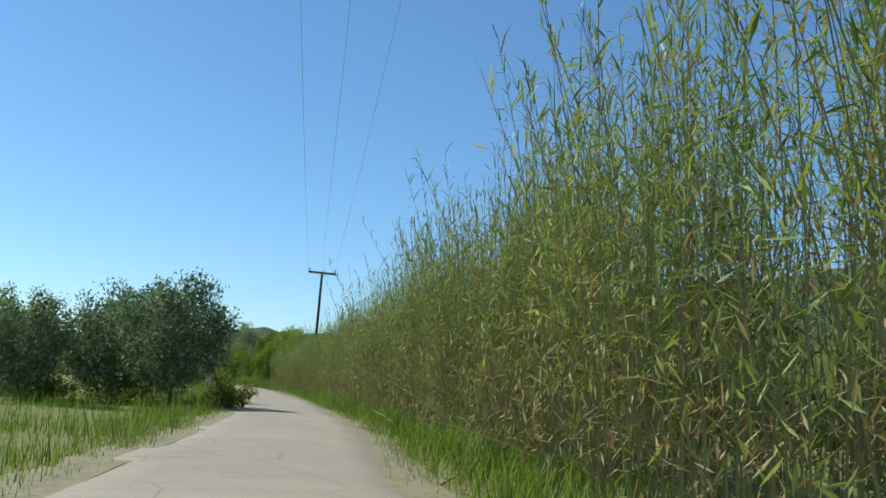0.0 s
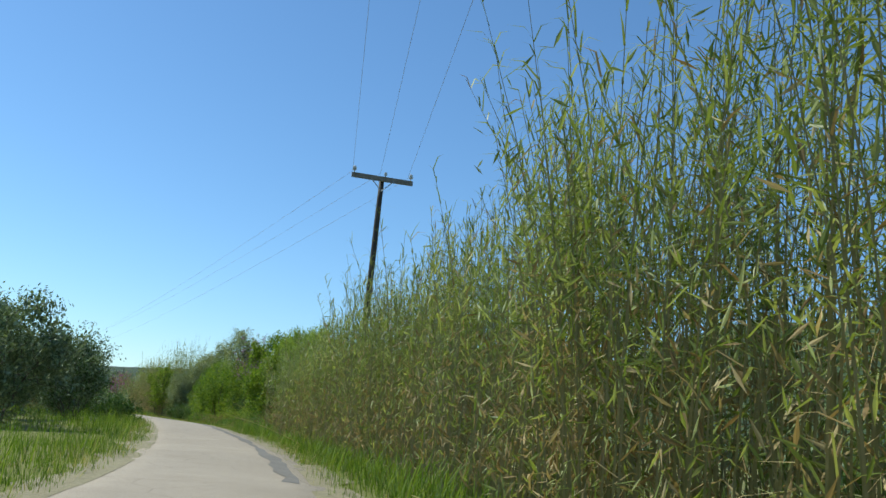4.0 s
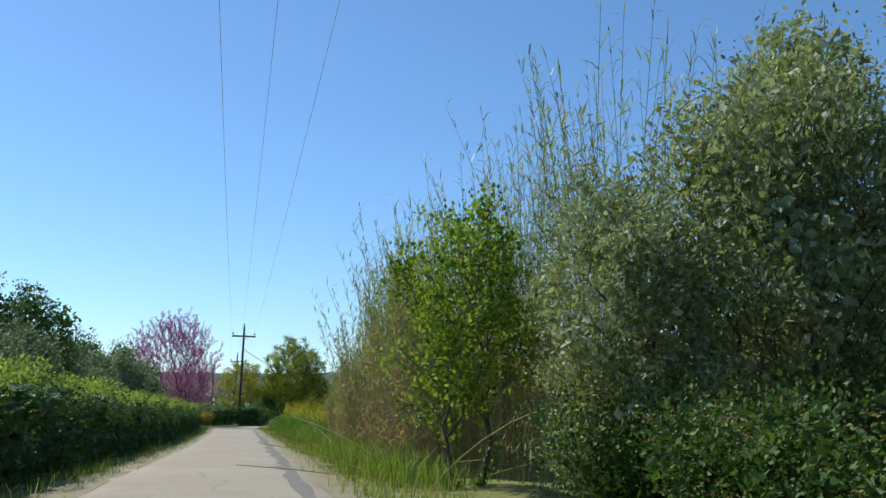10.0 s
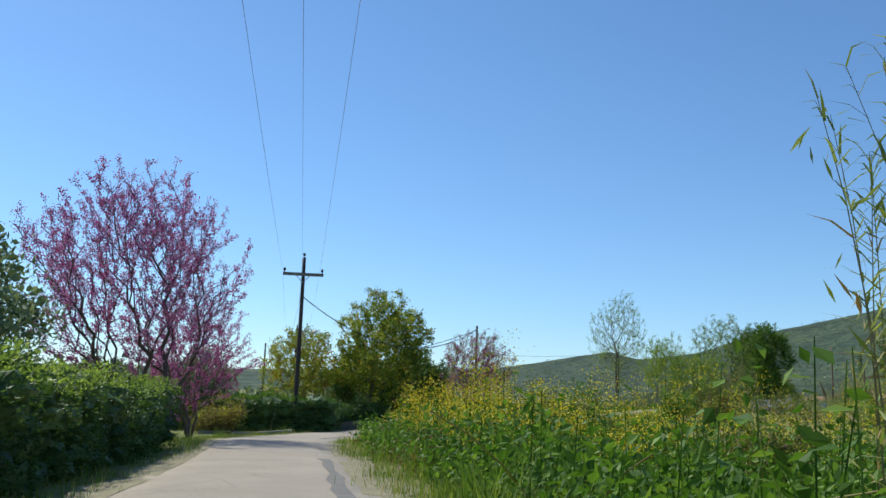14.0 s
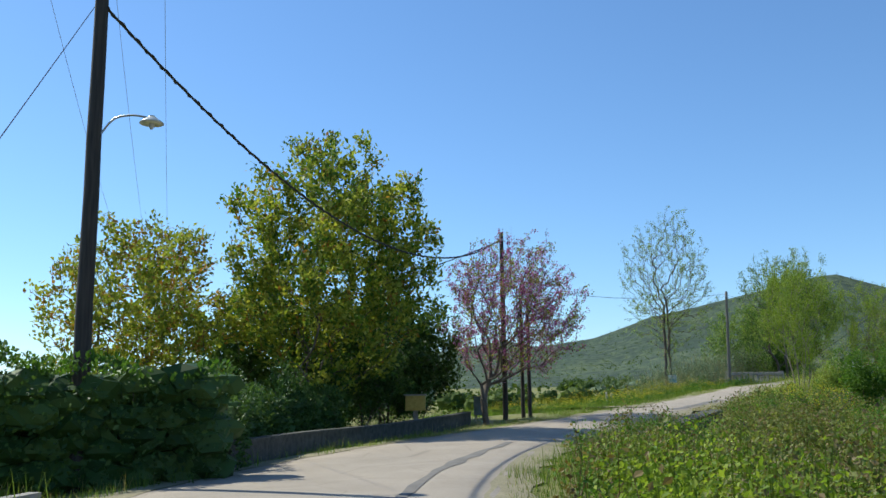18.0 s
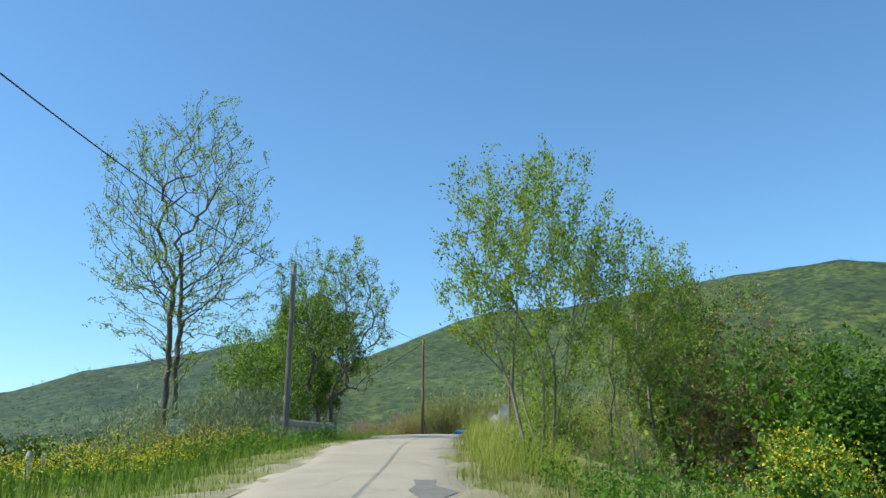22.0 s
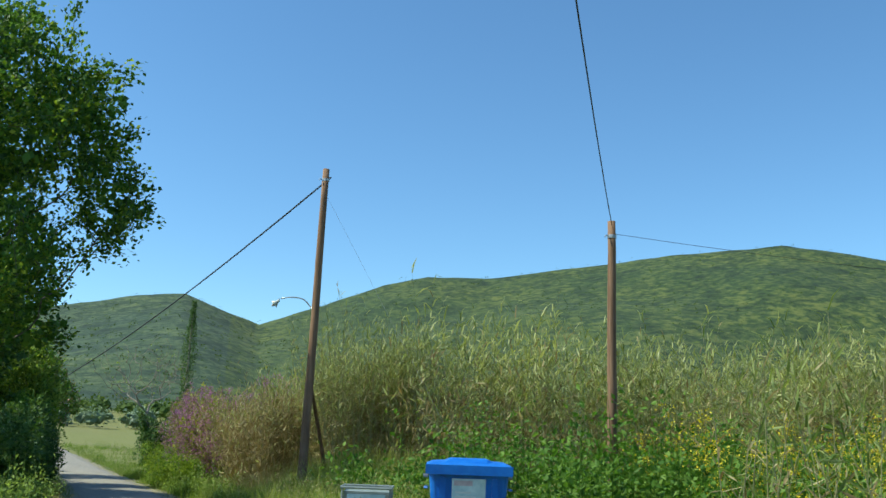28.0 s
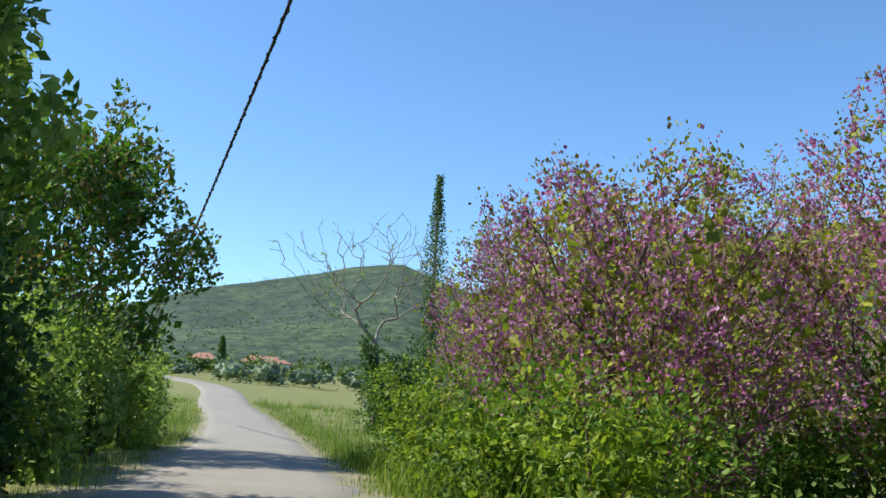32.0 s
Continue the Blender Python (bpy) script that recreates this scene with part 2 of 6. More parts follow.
def road_material():
    m, t, b = material("worn_asphalt")
    grit = noise_of(t, 60, 3, 0.7)
    wear = noise_of(t, 0.7, 5, 0.6)
    wide = noise_of(t, 0.16, 3, 0.5)
    c = ramp(t, wear, [(0.3, (0.25, 0.21, 0.17)), (0.55, (0.33, 0.28, 0.23)), (0.8, (0.4, 0.345, 0.285))])
    lane_c = ramp(t, wear, [(0.3, (0.15, 0.145, 0.14)), (0.55, (0.2, 0.19, 0.18)), (0.8, (0.27, 0.255, 0.235))])
    xyz = t.nodes.new("ShaderNodeSeparateXYZ")
    t.links.new(coords(t), xyz.inputs[0])
    along = node(t, "ShaderNodeMapRange", From_Min=238.0, From_Max=246.0)
    t.links.new(xyz.outputs["Y"], along.inputs["Value"])
    c = mixed(t, along.outputs["Result"], c, lane_c)  # greyer, darker asphalt past the bridge
    c = mixed(t, 1.0, c, ramp(t, wide, [(0.3, (0.86, 0.86, 0.87)), (0.7, (1.08, 1.06, 1.04))]), "MULTIPLY")
    c = mixed(t, 0.5, c, ramp(t, grit, [(0.35, (0.18, 0.145, 0.11)), (0.65, (0.5, 0.42, 0.32))]))
    v = node(t, "ShaderNodeTexVoronoi", Scale=0.55)
    v.feature = "DISTANCE_TO_EDGE"
    t.links.new(coords(t), v.inputs["Vector"])
    crack = ramp(t, v.outputs["Distance"], [(0.0, (0.45, 0.45, 0.45)), (0.012, (1, 1, 1))])
    c = mixed(t, 0.5, c, crack, "MULTIPLY")
    t.links.new(c, b.inputs["Base Color"])
    b.inputs["Roughness"].default_value = 0.9
    bumped(t, b, grit, 0.4, 0.01)
    return m


def ground_material():
    m, t, b = material("meadow_soil")
    fine = noise_of(t, 5, 6, 0.65)
    wide = noise_of(t, 0.09, 4, 0.6)
    c = ramp(t, fine, [(0.25, (0.085, 0.088, 0.02)), (0.5, (0.16, 0.165, 0.035)), (0.75, (0.21, 0.195, 0.06))])
    c2 = ramp(t, fine, [(0.25, (0.1, 0.09, 0.03)), (0.5, (0.17, 0.165, 0.045)), (0.75, (0.22, 0.19, 0.07))])
    c = mixed(t, ramp(t, wide, [(0.4, (0, 0, 0)), (0.65, (1, 1, 1))]), c, c2)
    t.links.new(c, b.inputs["Base Color"])
    b.inputs["Roughness"].default_value = 0.95
    bumped(t, b, fine, 0.7, 0.06)
    return m


def hill_material(name, low, mid, high):
    m, t, b = material(name)
    blot = noise_of(t, 0.17, 8, 0.66)
    wide = noise_of(t, 0.009, 5, 0.6)
    c = ramp(t, blot, [(0.42, low), (0.5, mid), (0.6, high)])
    shrubs = noise_of(t, 0.045, 5, 0.7)
    c = mixed(t, 1.0, c, ramp(t, shrubs, [(0.42, (0.5, 0.6, 0.6)), (0.52, (1.0, 1.0, 1.0)), (0.64, (1.1, 1.06, 0.9))]), "MULTIPLY")
    c = mixed(t, 1.0, c, ramp(t, wide, [(0.38, (0.58, 0.68, 0.7)), (0.62, (1.1, 1.03, 0.88))]), "MULTIPLY")
    t.links.new(c, b.inputs["Base Color"])
    b.inputs["Roughness"].default_value = 0.95
    bumped(t, b, blot, 0.5, 1.2)
    return m


M_HILL = hill_material("maquis_hillside", (0.022, 0.044, 0.011), (0.053, 0.081, 0.018), (0.104, 0.12, 0.03))
# Darker and bluer than the near hill: distance haze mixed into the colour.
M_HILL_HAZE = hill_material("hazed_hillside", (0.02, 0.042, 0.02), (0.042, 0.07, 0.032), (0.085, 0.11, 0.05))
M_ROAD, M_GROUND = road_material(), ground_material()
M_GRAVEL = plain("gravel_edge", (0.17, 0.15, 0.075), (0.31, 0.265, 0.17), 16, 0.95, bump=0.6, dist=0.02)
M_PATCH = plain("tar_patch", (0.13, 0.115, 0.1), (0.2, 0.18, 0.16), 20, 0.85, bump=0.3)
M_FARWOOD = leaf_material("far_wood", (0.045, 0.080, 0.016), (0.080, 0.123, 0.024), (0.130, 0.166, 0.036), 0.25, 0.8, 0.01)



# ---------- mesh tools ----------
RNG = np.random.default_rng(7)


def mesh_from(name, verts, faces, mat):
    """A mesh from arrays of corners and of faces with 3 or 4 corners each."""
    verts = np.asarray(verts, np.float32).reshape(-1, 3)
    groups = [np.asarray(f, np.int32) for f in (faces if isinstance(faces, list) else [faces]) if len(f)]
    me = bpy.data.meshes.new(name)
    sizes = np.concatenate([np.full(len(f), f.shape[1], np.int32) for f in groups])
    loops = np.concatenate([f.ravel() for f in groups])
    me.vertices.add(len(verts))
    me.vertices.foreach_set("co", verts.ravel())
    me.loops.add(len(loops))
    me.loops.foreach_set("vertex_index", loops)
    me.polygons.add(len(sizes))
    me.polygons.foreach_set("loop_start", np.r_[0, np.cumsum(sizes)[:-1]].astype(np.int32))
    me.polygons.foreach_set("loop_total", sizes)
    me.polygons.foreach_set("use_smooth", np.zeros(len(sizes), bool))
    me.update(calc_edges=True)
    if mat:
        me.materials.append(mat)
    return me


def smooth(me):
    me.polygons.foreach_set("use_smooth", np.ones(len(me.polygons), bool))
    return me


class Build:
    """Gathers corners and faces of several pieces for one mesh."""

    def __init__(self):
        self.v, self.f3, self.f4, self.n = [], [], [], 0

    def add(self, v, f):
        v, f = np.asarray(v, float).reshape(-1, 3), np.asarray(f, int)
        if len(f):
            (self.f3 if f.shape[1] == 3 else self.f4).append(f + self.n)
        self.v.append(v)
        self.n += len(v)
        return self

    def tube(self, pts, radii, sides=6, cap=True):
        pts, radii = np.asarray(pts, float), np.asarray(radii, float)
        d = np.gradient(pts, axis=0)
        d /= np.linalg.norm(d, axis=1)[:, None] + 1e-9
        ref = np.where(np.abs(d[:, 2:3]) > 0.9, [[1.0, 0, 0]], [[0, 0, 1.0]])
        a = np.cross(d, ref)
        a /= np.linalg.norm(a, axis=1)[:, None] + 1e-9
        b = np.cross(d, a)
        ang = np.arange(sides) * 2 * np.pi / sides
        ring = pts[:, None] + radii[:, None, None] * (np.cos(ang)[None, :, None] * a[:, None] + np.sin(ang)[None, :, None] * b[:, None])
        n, i = len(pts), np.arange(sides)
        j = (i + 1) % sides
        f = np.concatenate([np.stack([k * sides + i, k * sides + j, (k + 1) * sides + j, (k + 1) * sides + i], 1) for k in range(n - 1)])
        start = self.n
        self.add(ring.reshape(-1, 3), f)
        if cap:
            for row, p in ((0, pts[0]), (n - 1, pts[-1])):
                c = self.n
                self.add([p], np.zeros((0, 3), int))
                tri = np.stack([start + row * sides + i, start + row * sides + j, np.full(sides, c)], 1)
                self.f3.append(tri)
        return self

    def box(self, lo, hi, m=None):
        (x0, y0, z0), (x1, y1, z1) = lo, hi
        v = np.array([[x, y, z] for z in (z0, z1) for y in (y0, y1) for x in (x0, x1)], float)
        if m is not None:
            v = v @ np.array(m.to_3x3()).T + np.array(m.translation)
        return self.add(v, [[0, 2, 3, 1], [4, 5, 7, 6], [0, 1, 5, 4], [2, 6, 7, 3], [0, 4, 6, 2], [1, 3, 7, 5]])

    def mesh(self, name, mat):
        faces = [np.concatenate(f) for f in (self.f3, self.f4) if f]
        return mesh_from(name, np.concatenate(self.v), faces, mat)


def part(name, data, parent, label=""):
    """One mesh as a part of a thing or of a part."""
    ob = new(name, data)
    ob.parent = parent
    return tagged(ob, label)


def thing(name, label, category, at=(0, 0, 0), turn=0.0, group="", kind=""):
    ob = new(name)
    ob.empty_display_size = 0.2
    ob.matrix_basis = pose(*at, 0, 0, turn)
    return tagged(ob, label, category, group, kind)


def solo(name, data, label, category, kind="", group="", at=(0, 0, 0), turn=0.0):
    ob = new(name, data)
    ob.matrix_basis = pose(*at, 0, 0, turn)
    return tagged(ob, label, category, group, kind)


def unit(v):
    return v / (np.linalg.norm(v, axis=-1, keepdims=True) + 1e-9)


# ---------- plants ----------
def leaf_cards(pos, size, rng, long=1.6, up=0.5, droop=0.0, along=None):
    """Small folded leaves, four corners each, at the given places."""
    n = len(pos)
    axis = rng.normal(size=(n, 3))
    if along is not None:
        axis = along + 0.7 * axis
    axis[:, 2] -= droop
    axis = unit(axis)
    nor = rng.normal(size=(n, 3))
    nor[:, 2] += up * 2
    side = unit(np.cross(axis, nor))
    nor = np.cross(side, axis)
    s = (size * rng.uniform(0.6, 1.3, n))[:, None]
    tip = pos + axis * s * long
    mid = pos + axis * s * long * 0.45
    v = np.stack([pos, mid + side * s * 0.5 + nor * s * 0.12, tip, mid - side * s * 0.5 + nor * s * 0.12], 1).reshape(-1, 3)
    f = np.arange(n * 4).reshape(-1, 4)
    return v, f


def lobes_of_crown(rng, tall, wide, base, count=10, size=0.48, shift=(0, 0)):
    """Rounded masses that together make up a crown: rows of centre and half-axes."""
    mid, half = (tall + base) / 2, (tall - base) / 2
    rows = [(shift[0], shift[1], mid, wide * 0.62, wide * 0.62, half * 0.66)]
    for k in range(count):
        z = 1 - 2 * (k + 0.5) / count
        a, h = k * 2.4 + rng.uniform(-0.35, 0.35), math.sqrt(1 - z * z)
        k1 = size * rng.uniform(0.75, 1.2)
        d = (1 - k1) * rng.uniform(0.92, 1.1)
        rows.append((shift[0] + math.cos(a) * h * wide * d, shift[1] + math.sin(a) * h * wide * d, mid + z * half * d, wide * k1, wide * k1, min(half * k1, wide * k1 * 1.3)))
    return np.array(rows)


def crown_points(rng, n, lobes, low=0.25):
    """Places inside the lobes, more of them near the outside."""
    w = lobes[:, 3] * lobes[:, 5]
    i = rng.choice(len(lobes), n, p=w / w.sum())
    p = lobes[i, :3] + unit(rng.normal(size=(n, 3))) * lobes[i, 3:] * (rng.uniform(low, 1, n) ** 0.55)[:, None]
    p[:, 2] = np.maximum(p[:, 2], 0.12)
    return p


def branch_net(rng, stems, targets, bias, rise=0.0):
    """Branches that reach every target from the nearest wood: corners, parents and the load that each carries."""
    pts, par, run = [], [], []
    for line in stems:
        for k, p in enumerate(line):
            par.append(len(pts) - 1 if k else -1)
            run.append(run[-1] + float(np.linalg.norm(p - pts[-1])) if k else 0.0)
            pts.append(np.asarray(p, float))
    fixed = len(pts)
    cap = fixed + 2 * len(targets)
    P, R, up = np.zeros((cap, 3)), np.zeros(cap), np.full(cap, -1)
    P[:fixed], R[:fixed], up[:fixed] = pts, run, par
    open_wood = np.ones(cap, bool)
    for line_start in [i for i, q in enumerate(par) if q < 0]:
        open_wood[line_start] = False
    tops = np.array([line[-1] for line in stems])
    order = np.argsort(np.linalg.norm(targets[:, None] - tops[None], axis=2).min(1))
    n = fixed
    for t in targets[order]:
        d = t - P[:n]
        ln = np.linalg.norm(d, axis=1)
        inward = np.maximum(np.hypot(P[:n, 0], P[:n, 1]) - math.hypot(t[0], t[1]), 0)
        cost = ln + bias * R[:n] + 0.7 * np.maximum(-d[:, 2], 0) + 100 * ~open_wood[:n] + rise * (1.5 * np.maximum(0.6 * ln - d[:, 2], 0) + 1.5 * inward)
        j = int(cost.argmin())
        if ln[j] > 0.5:
            m = P[j] + d[j] * 0.5 + rng.normal(size=3) * 0.07 * ln[j] + [0, 0, 0.04 * ln[j]]
            P[n], up[n], R[n] = m, j, R[j] + ln[j] * 0.5
            j, n = n, n + 1
        P[n], up[n], R[n] = t, j, R[j] + float(np.linalg.norm(t - P[j]))
        n += 1
    load = np.zeros(n)
    has = np.zeros(n, bool)
    has[up[:n][up[:n] >= 0]] = True
    load[~has] = 1
    for k in range(n - 1, -1, -1):
        if up[k] >= 0:
            load[up[k]] += load[k]
    return P[:n], up[:n], load


def limb_faces(wood, a, b, ra, rb, sides):
    """Tapered lengths of wood between pairs of places."""
    d = unit(b - a)
    ref = np.where(np.abs(d[:, 2:3]) > 0.9, [[1.0, 0, 0]], [[0, 0, 1.0]])
    u = unit(np.cross(d, ref))
    w = np.cross(d, u)
    ang = np.arange(sides) * 2 * np.pi / sides
    ring = np.cos(ang)[None, :, None] * u[:, None] + np.sin(ang)[None, :, None] * w[:, None]
    v = np.concatenate([a[:, None] + ra[:, None, None] * ring, b[:, None] + rb[:, None, None] * ring], 1)
    i = np.arange(sides)
    f = np.stack([i, (i + 1) % sides, sides + (i + 1) % sides, sides + i], 1)
    wood.add(v.reshape(-1, 3), ((np.arange(len(a)) * 2 * sides)[:, None, None] + f).reshape(-1, 4))


def tree(name, label, category, at, turn, seed, crown, trunk, r, bark, leaves, n=420, stems=1, fan=0.0, lean=(0.0, 0.0), bias=0.35, tip=0.007, load_most=7, core=0.0, group="", foot=0.12, rise=0.3):
    """A tree: stems, branches that fill the crown's lobes, and leaves in sprays on the outer twigs.
    crown: tall, wide, base, lobes, lobe size, shift; leaves: rows of (name, material, count, size, spread, long, up)."""
    rng = np.random.default_rng(seed)
    lobes = lobes_of_crown(rng, *crown)
    lines = []
    for k in range(stems):
        a = k * 2.4 + rng.uniform(-0.4, 0.4)
        out = np.array([math.cos(a), math.sin(a), 0.0]) * (k > 0 or stems > 2)
        h = trunk * rng.uniform(0.85, 1.1)
        top = out * fan * rng.uniform(0.7, 1.2) + np.array([lean[0], lean[1], h])
        low = out * foot + np.array([0, 0, -0.25])
        t = np.linspace(0, 1, max(4, int(trunk / 0.5)))[:, None]
        lines.append(low + (top - low) * t + np.c_[rng.normal(0, 0.012, (len(t), 2)) * min(trunk, 4) * np.sin(t * 3.1), np.zeros(len(t))])
    targets = crown_points(rng, n, lobes)
    P, up, load = branch_net(rng, lines, targets, bias, rise)
    e = np.flatnonzero(up >= 0)
    rad = np.minimum(tip * load**0.46, r)
    ra, rb = np.minimum(rad[up[e]], rad[e] * 1.6), rad[e]
    wood = Build()
    thick = rb > 0.035
    for keep, sides in ((thick, 7), (~thick, 3)):
        if keep.any():
            limb_faces(wood, P[up[e]][keep], P[e][keep], ra[keep], rb[keep], sides)
    foot_ring = [ln[0] for ln in lines]
    for q in foot_ring:
        wood.tube([q + [0, 0, -0.05], q + [0, 0, 0.3]], [r * 1.5, r * 1.02], 7, cap=False)
    ob = thing(name, label, category, at, turn, group)
    part("trunk", smooth(wood.mesh("trunk", bark)), ob)
    twig = e[load[e] <= load_most]
    length = np.linalg.norm(P[twig] - P[up[twig]], axis=1) + 0.05
    for nm, mat, count, size, spread, long, rise in leaves:
        m = max(1, count // 6)
        k = rng.choice(twig, m, p=length / length.sum())
        u = rng.uniform(0.1, 1.12, m)[:, None]
        d = unit(P[k] - P[up[k]] + 1e-6)
        c = P[up[k]] + (P[k] - P[up[k]]) * u + np.clip(rng.normal(size=(m, 3)), -1.5, 1.5) * spread * 0.6
        j = rng.integers(0, m, count)
        p = c[j] + np.clip(rng.normal(size=(count, 3)), -1.6, 1.6) * min(spread * 0.55, 0.13)
        p[:, 2] = np.maximum(p[:, 2], 0.05)
        b = Build().add(*leaf_cards(p, size, rng, long, rise, along=d[j] * 1.2))
        if core and nm == leaves[0][0]:
            q = crown_points(rng, int(count * core), np.c_[lobes[:, :3], lobes[:, 3:] * 0.72], 0.0)
            b.add(*leaf_cards(q, max(size * 2.0, 0.14), rng, 1.3, 0.2))
        part(nm, b.mesh(nm, mat), ob)
    return ob


def core_lumps(centres, radii, rng, squash=0.9):
    """Rough knots of massed leaves at the heart of a plant, as corners and three-cornered faces."""
    b = bmesh.new()
    bmesh.ops.create_icosphere(b, subdivisions=2, radius=1.0)
    v0 = np.array([v.co[:] for v in b.verts])
    f0 = np.array([[v.index for v in f.verts] for f in b.faces])
    b.free()
    n, m = len(centres), len(v0)
    v = v0[None] * rng.uniform(0.62, 1.12, (n, m, 1)) * np.asarray(radii)[:, None, None] * [1, 1, squash] + np.asarray(centres)[:, None]
    f = (np.arange(n) * m)[:, None, None] + f0[None]
    return v.reshape(-1, 3), f.reshape(-1, 3)


def lumps_of(rng, count):
    c = rng.uniform(-1, 1, (count, 3)) * [0.7, 0.7, 0.36] + [0, 0, 0.48]
    c[0] = (0, 0, 0.4)
    return c, rng.uniform(0.2, 0.42, count)


def bush_points(rng, n, size, lumps):
    """Places on the outside of a lumpy mound, in sprays."""
    c, rad = lumps
    m = max(1, n // 8)
    i = rng.integers(0, len(c), m)
    d = unit(rng.normal(size=(m, 3)) + [0, 0, 0.25])
    p = c[i] + d * (rad[i] * rng.uniform(0.6, 1.12, m) ** 0.6 * np.where(rng.random(m) < 0.14, rng.uniform(1.1, 1.4, m), 1.0))[:, None]
    p[:, 2] = np.abs(p[:, 2])
    k = rng.integers(0, m, n)
    p = (p * np.array(size) * [0.5, 0.5, 1.0])[k] + np.clip(rng.normal(0, 0.1, (n, 3)), -0.2, 0.2)
    p[:, 2] = np.maximum(p[:, 2], 0.02)
    return p, d[k]


def bush(name, label, at, size, seed, mat, bark, count, leaf, long=1.5, up=0.4, turn=0.0, lumps=9, group="", extra=(), category="bush"):
    """A shrub: stems from the ground and a lumpy mass of leaves. size: width, depth, height."""
    rng = np.random.default_rng(seed)
    ob = thing(name, label, category, at, turn, group)
    lump = lumps_of(rng, lumps + 3)
    wood = Build()
    for k in range(9):
        p, _ = bush_points(rng, 1, size, lump)
        q = p[0] * [1, 1, 0.9]
        s = np.array([q[0] * 0.15, q[1] * 0.15, -0.2])
        m = (s + q) / 2 + rng.normal(size=3) * 0.08 * size[2] * [1, 1, 0.5]
        wood.tube(np.array([s, m, q]), [0.03 + 0.01 * size[2], 0.02 + 0.005 * size[2], 0.006], 5, cap=False)
    part("wood", wood.mesh("wood", bark), ob)
    p, d = bush_points(rng, count, size, lump)
    b = Build().add(*leaf_cards(p, leaf * 0.92, rng, long, up, along=d))
    q, _ = bush_points(rng, count // 3, size, lump)
    b.add(*leaf_cards(q * rng.uniform(0.5, 0.88, (len(q), 1)), leaf * 2.1, rng, 1.3, 0.2))
    part("foliage", b.mesh("foliage", mat), ob)
    for n, m2, cnt, sz in extra:
        p, d = bush_points(rng, cnt, np.array(size) * 1.02, lump)
        v, f = leaf_cards(p, sz, rng, 1.1, up, along=d)
        ex = part(n, mesh_from(n, v, f, m2), ob)
        if n == "bloom":
            tagged(ex, kind="stuff")
    return ob


def blade_strip(base, way, length, width, bend, rng, steps=3):
    """Long narrow blades (reed leaves, grass): strips that taper and hang over. All arguments are arrays."""
    n = len(base)
    horiz = unit(np.stack([way[:, 0], way[:, 1], np.zeros(n)], 1))
    side = np.stack([-horiz[:, 1], horiz[:, 0], np.zeros(n)], 1)
    side = unit(side + rng.normal(size=(n, 3)) * 0.25)
    verts, p, d = [], base, unit(way)
    for k in range(steps + 1):
        w = width * (1 - (k / steps) ** 1.5) * (0.75 if k == 0 else 1.0)
        if k < steps:
            verts += [p - side * w[:, None] / 2, p + side * w[:, None] / 2]
            p = p + d * (length / steps)[:, None]
            d = unit(d + np.c_[horiz[:, :2] * bend[:, None] * 0.5, -bend])
        else:
            verts.append(p)
    m = 2 * steps + 1
    v = np.stack(verts, 1).reshape(-1, 3)
    o = (np.arange(n) * m)[:, None]
    f4 = np.concatenate([o + np.array([[2 * k, 2 * k + 1, 2 * k + 3, 2 * k + 2]]) for k in range(steps - 1)]) if steps > 1 else np.zeros((0, 4), int)
    f3 = o + np.array([[2 * steps - 2, 2 * steps - 1, 2 * steps]])
    return v, f3, f4


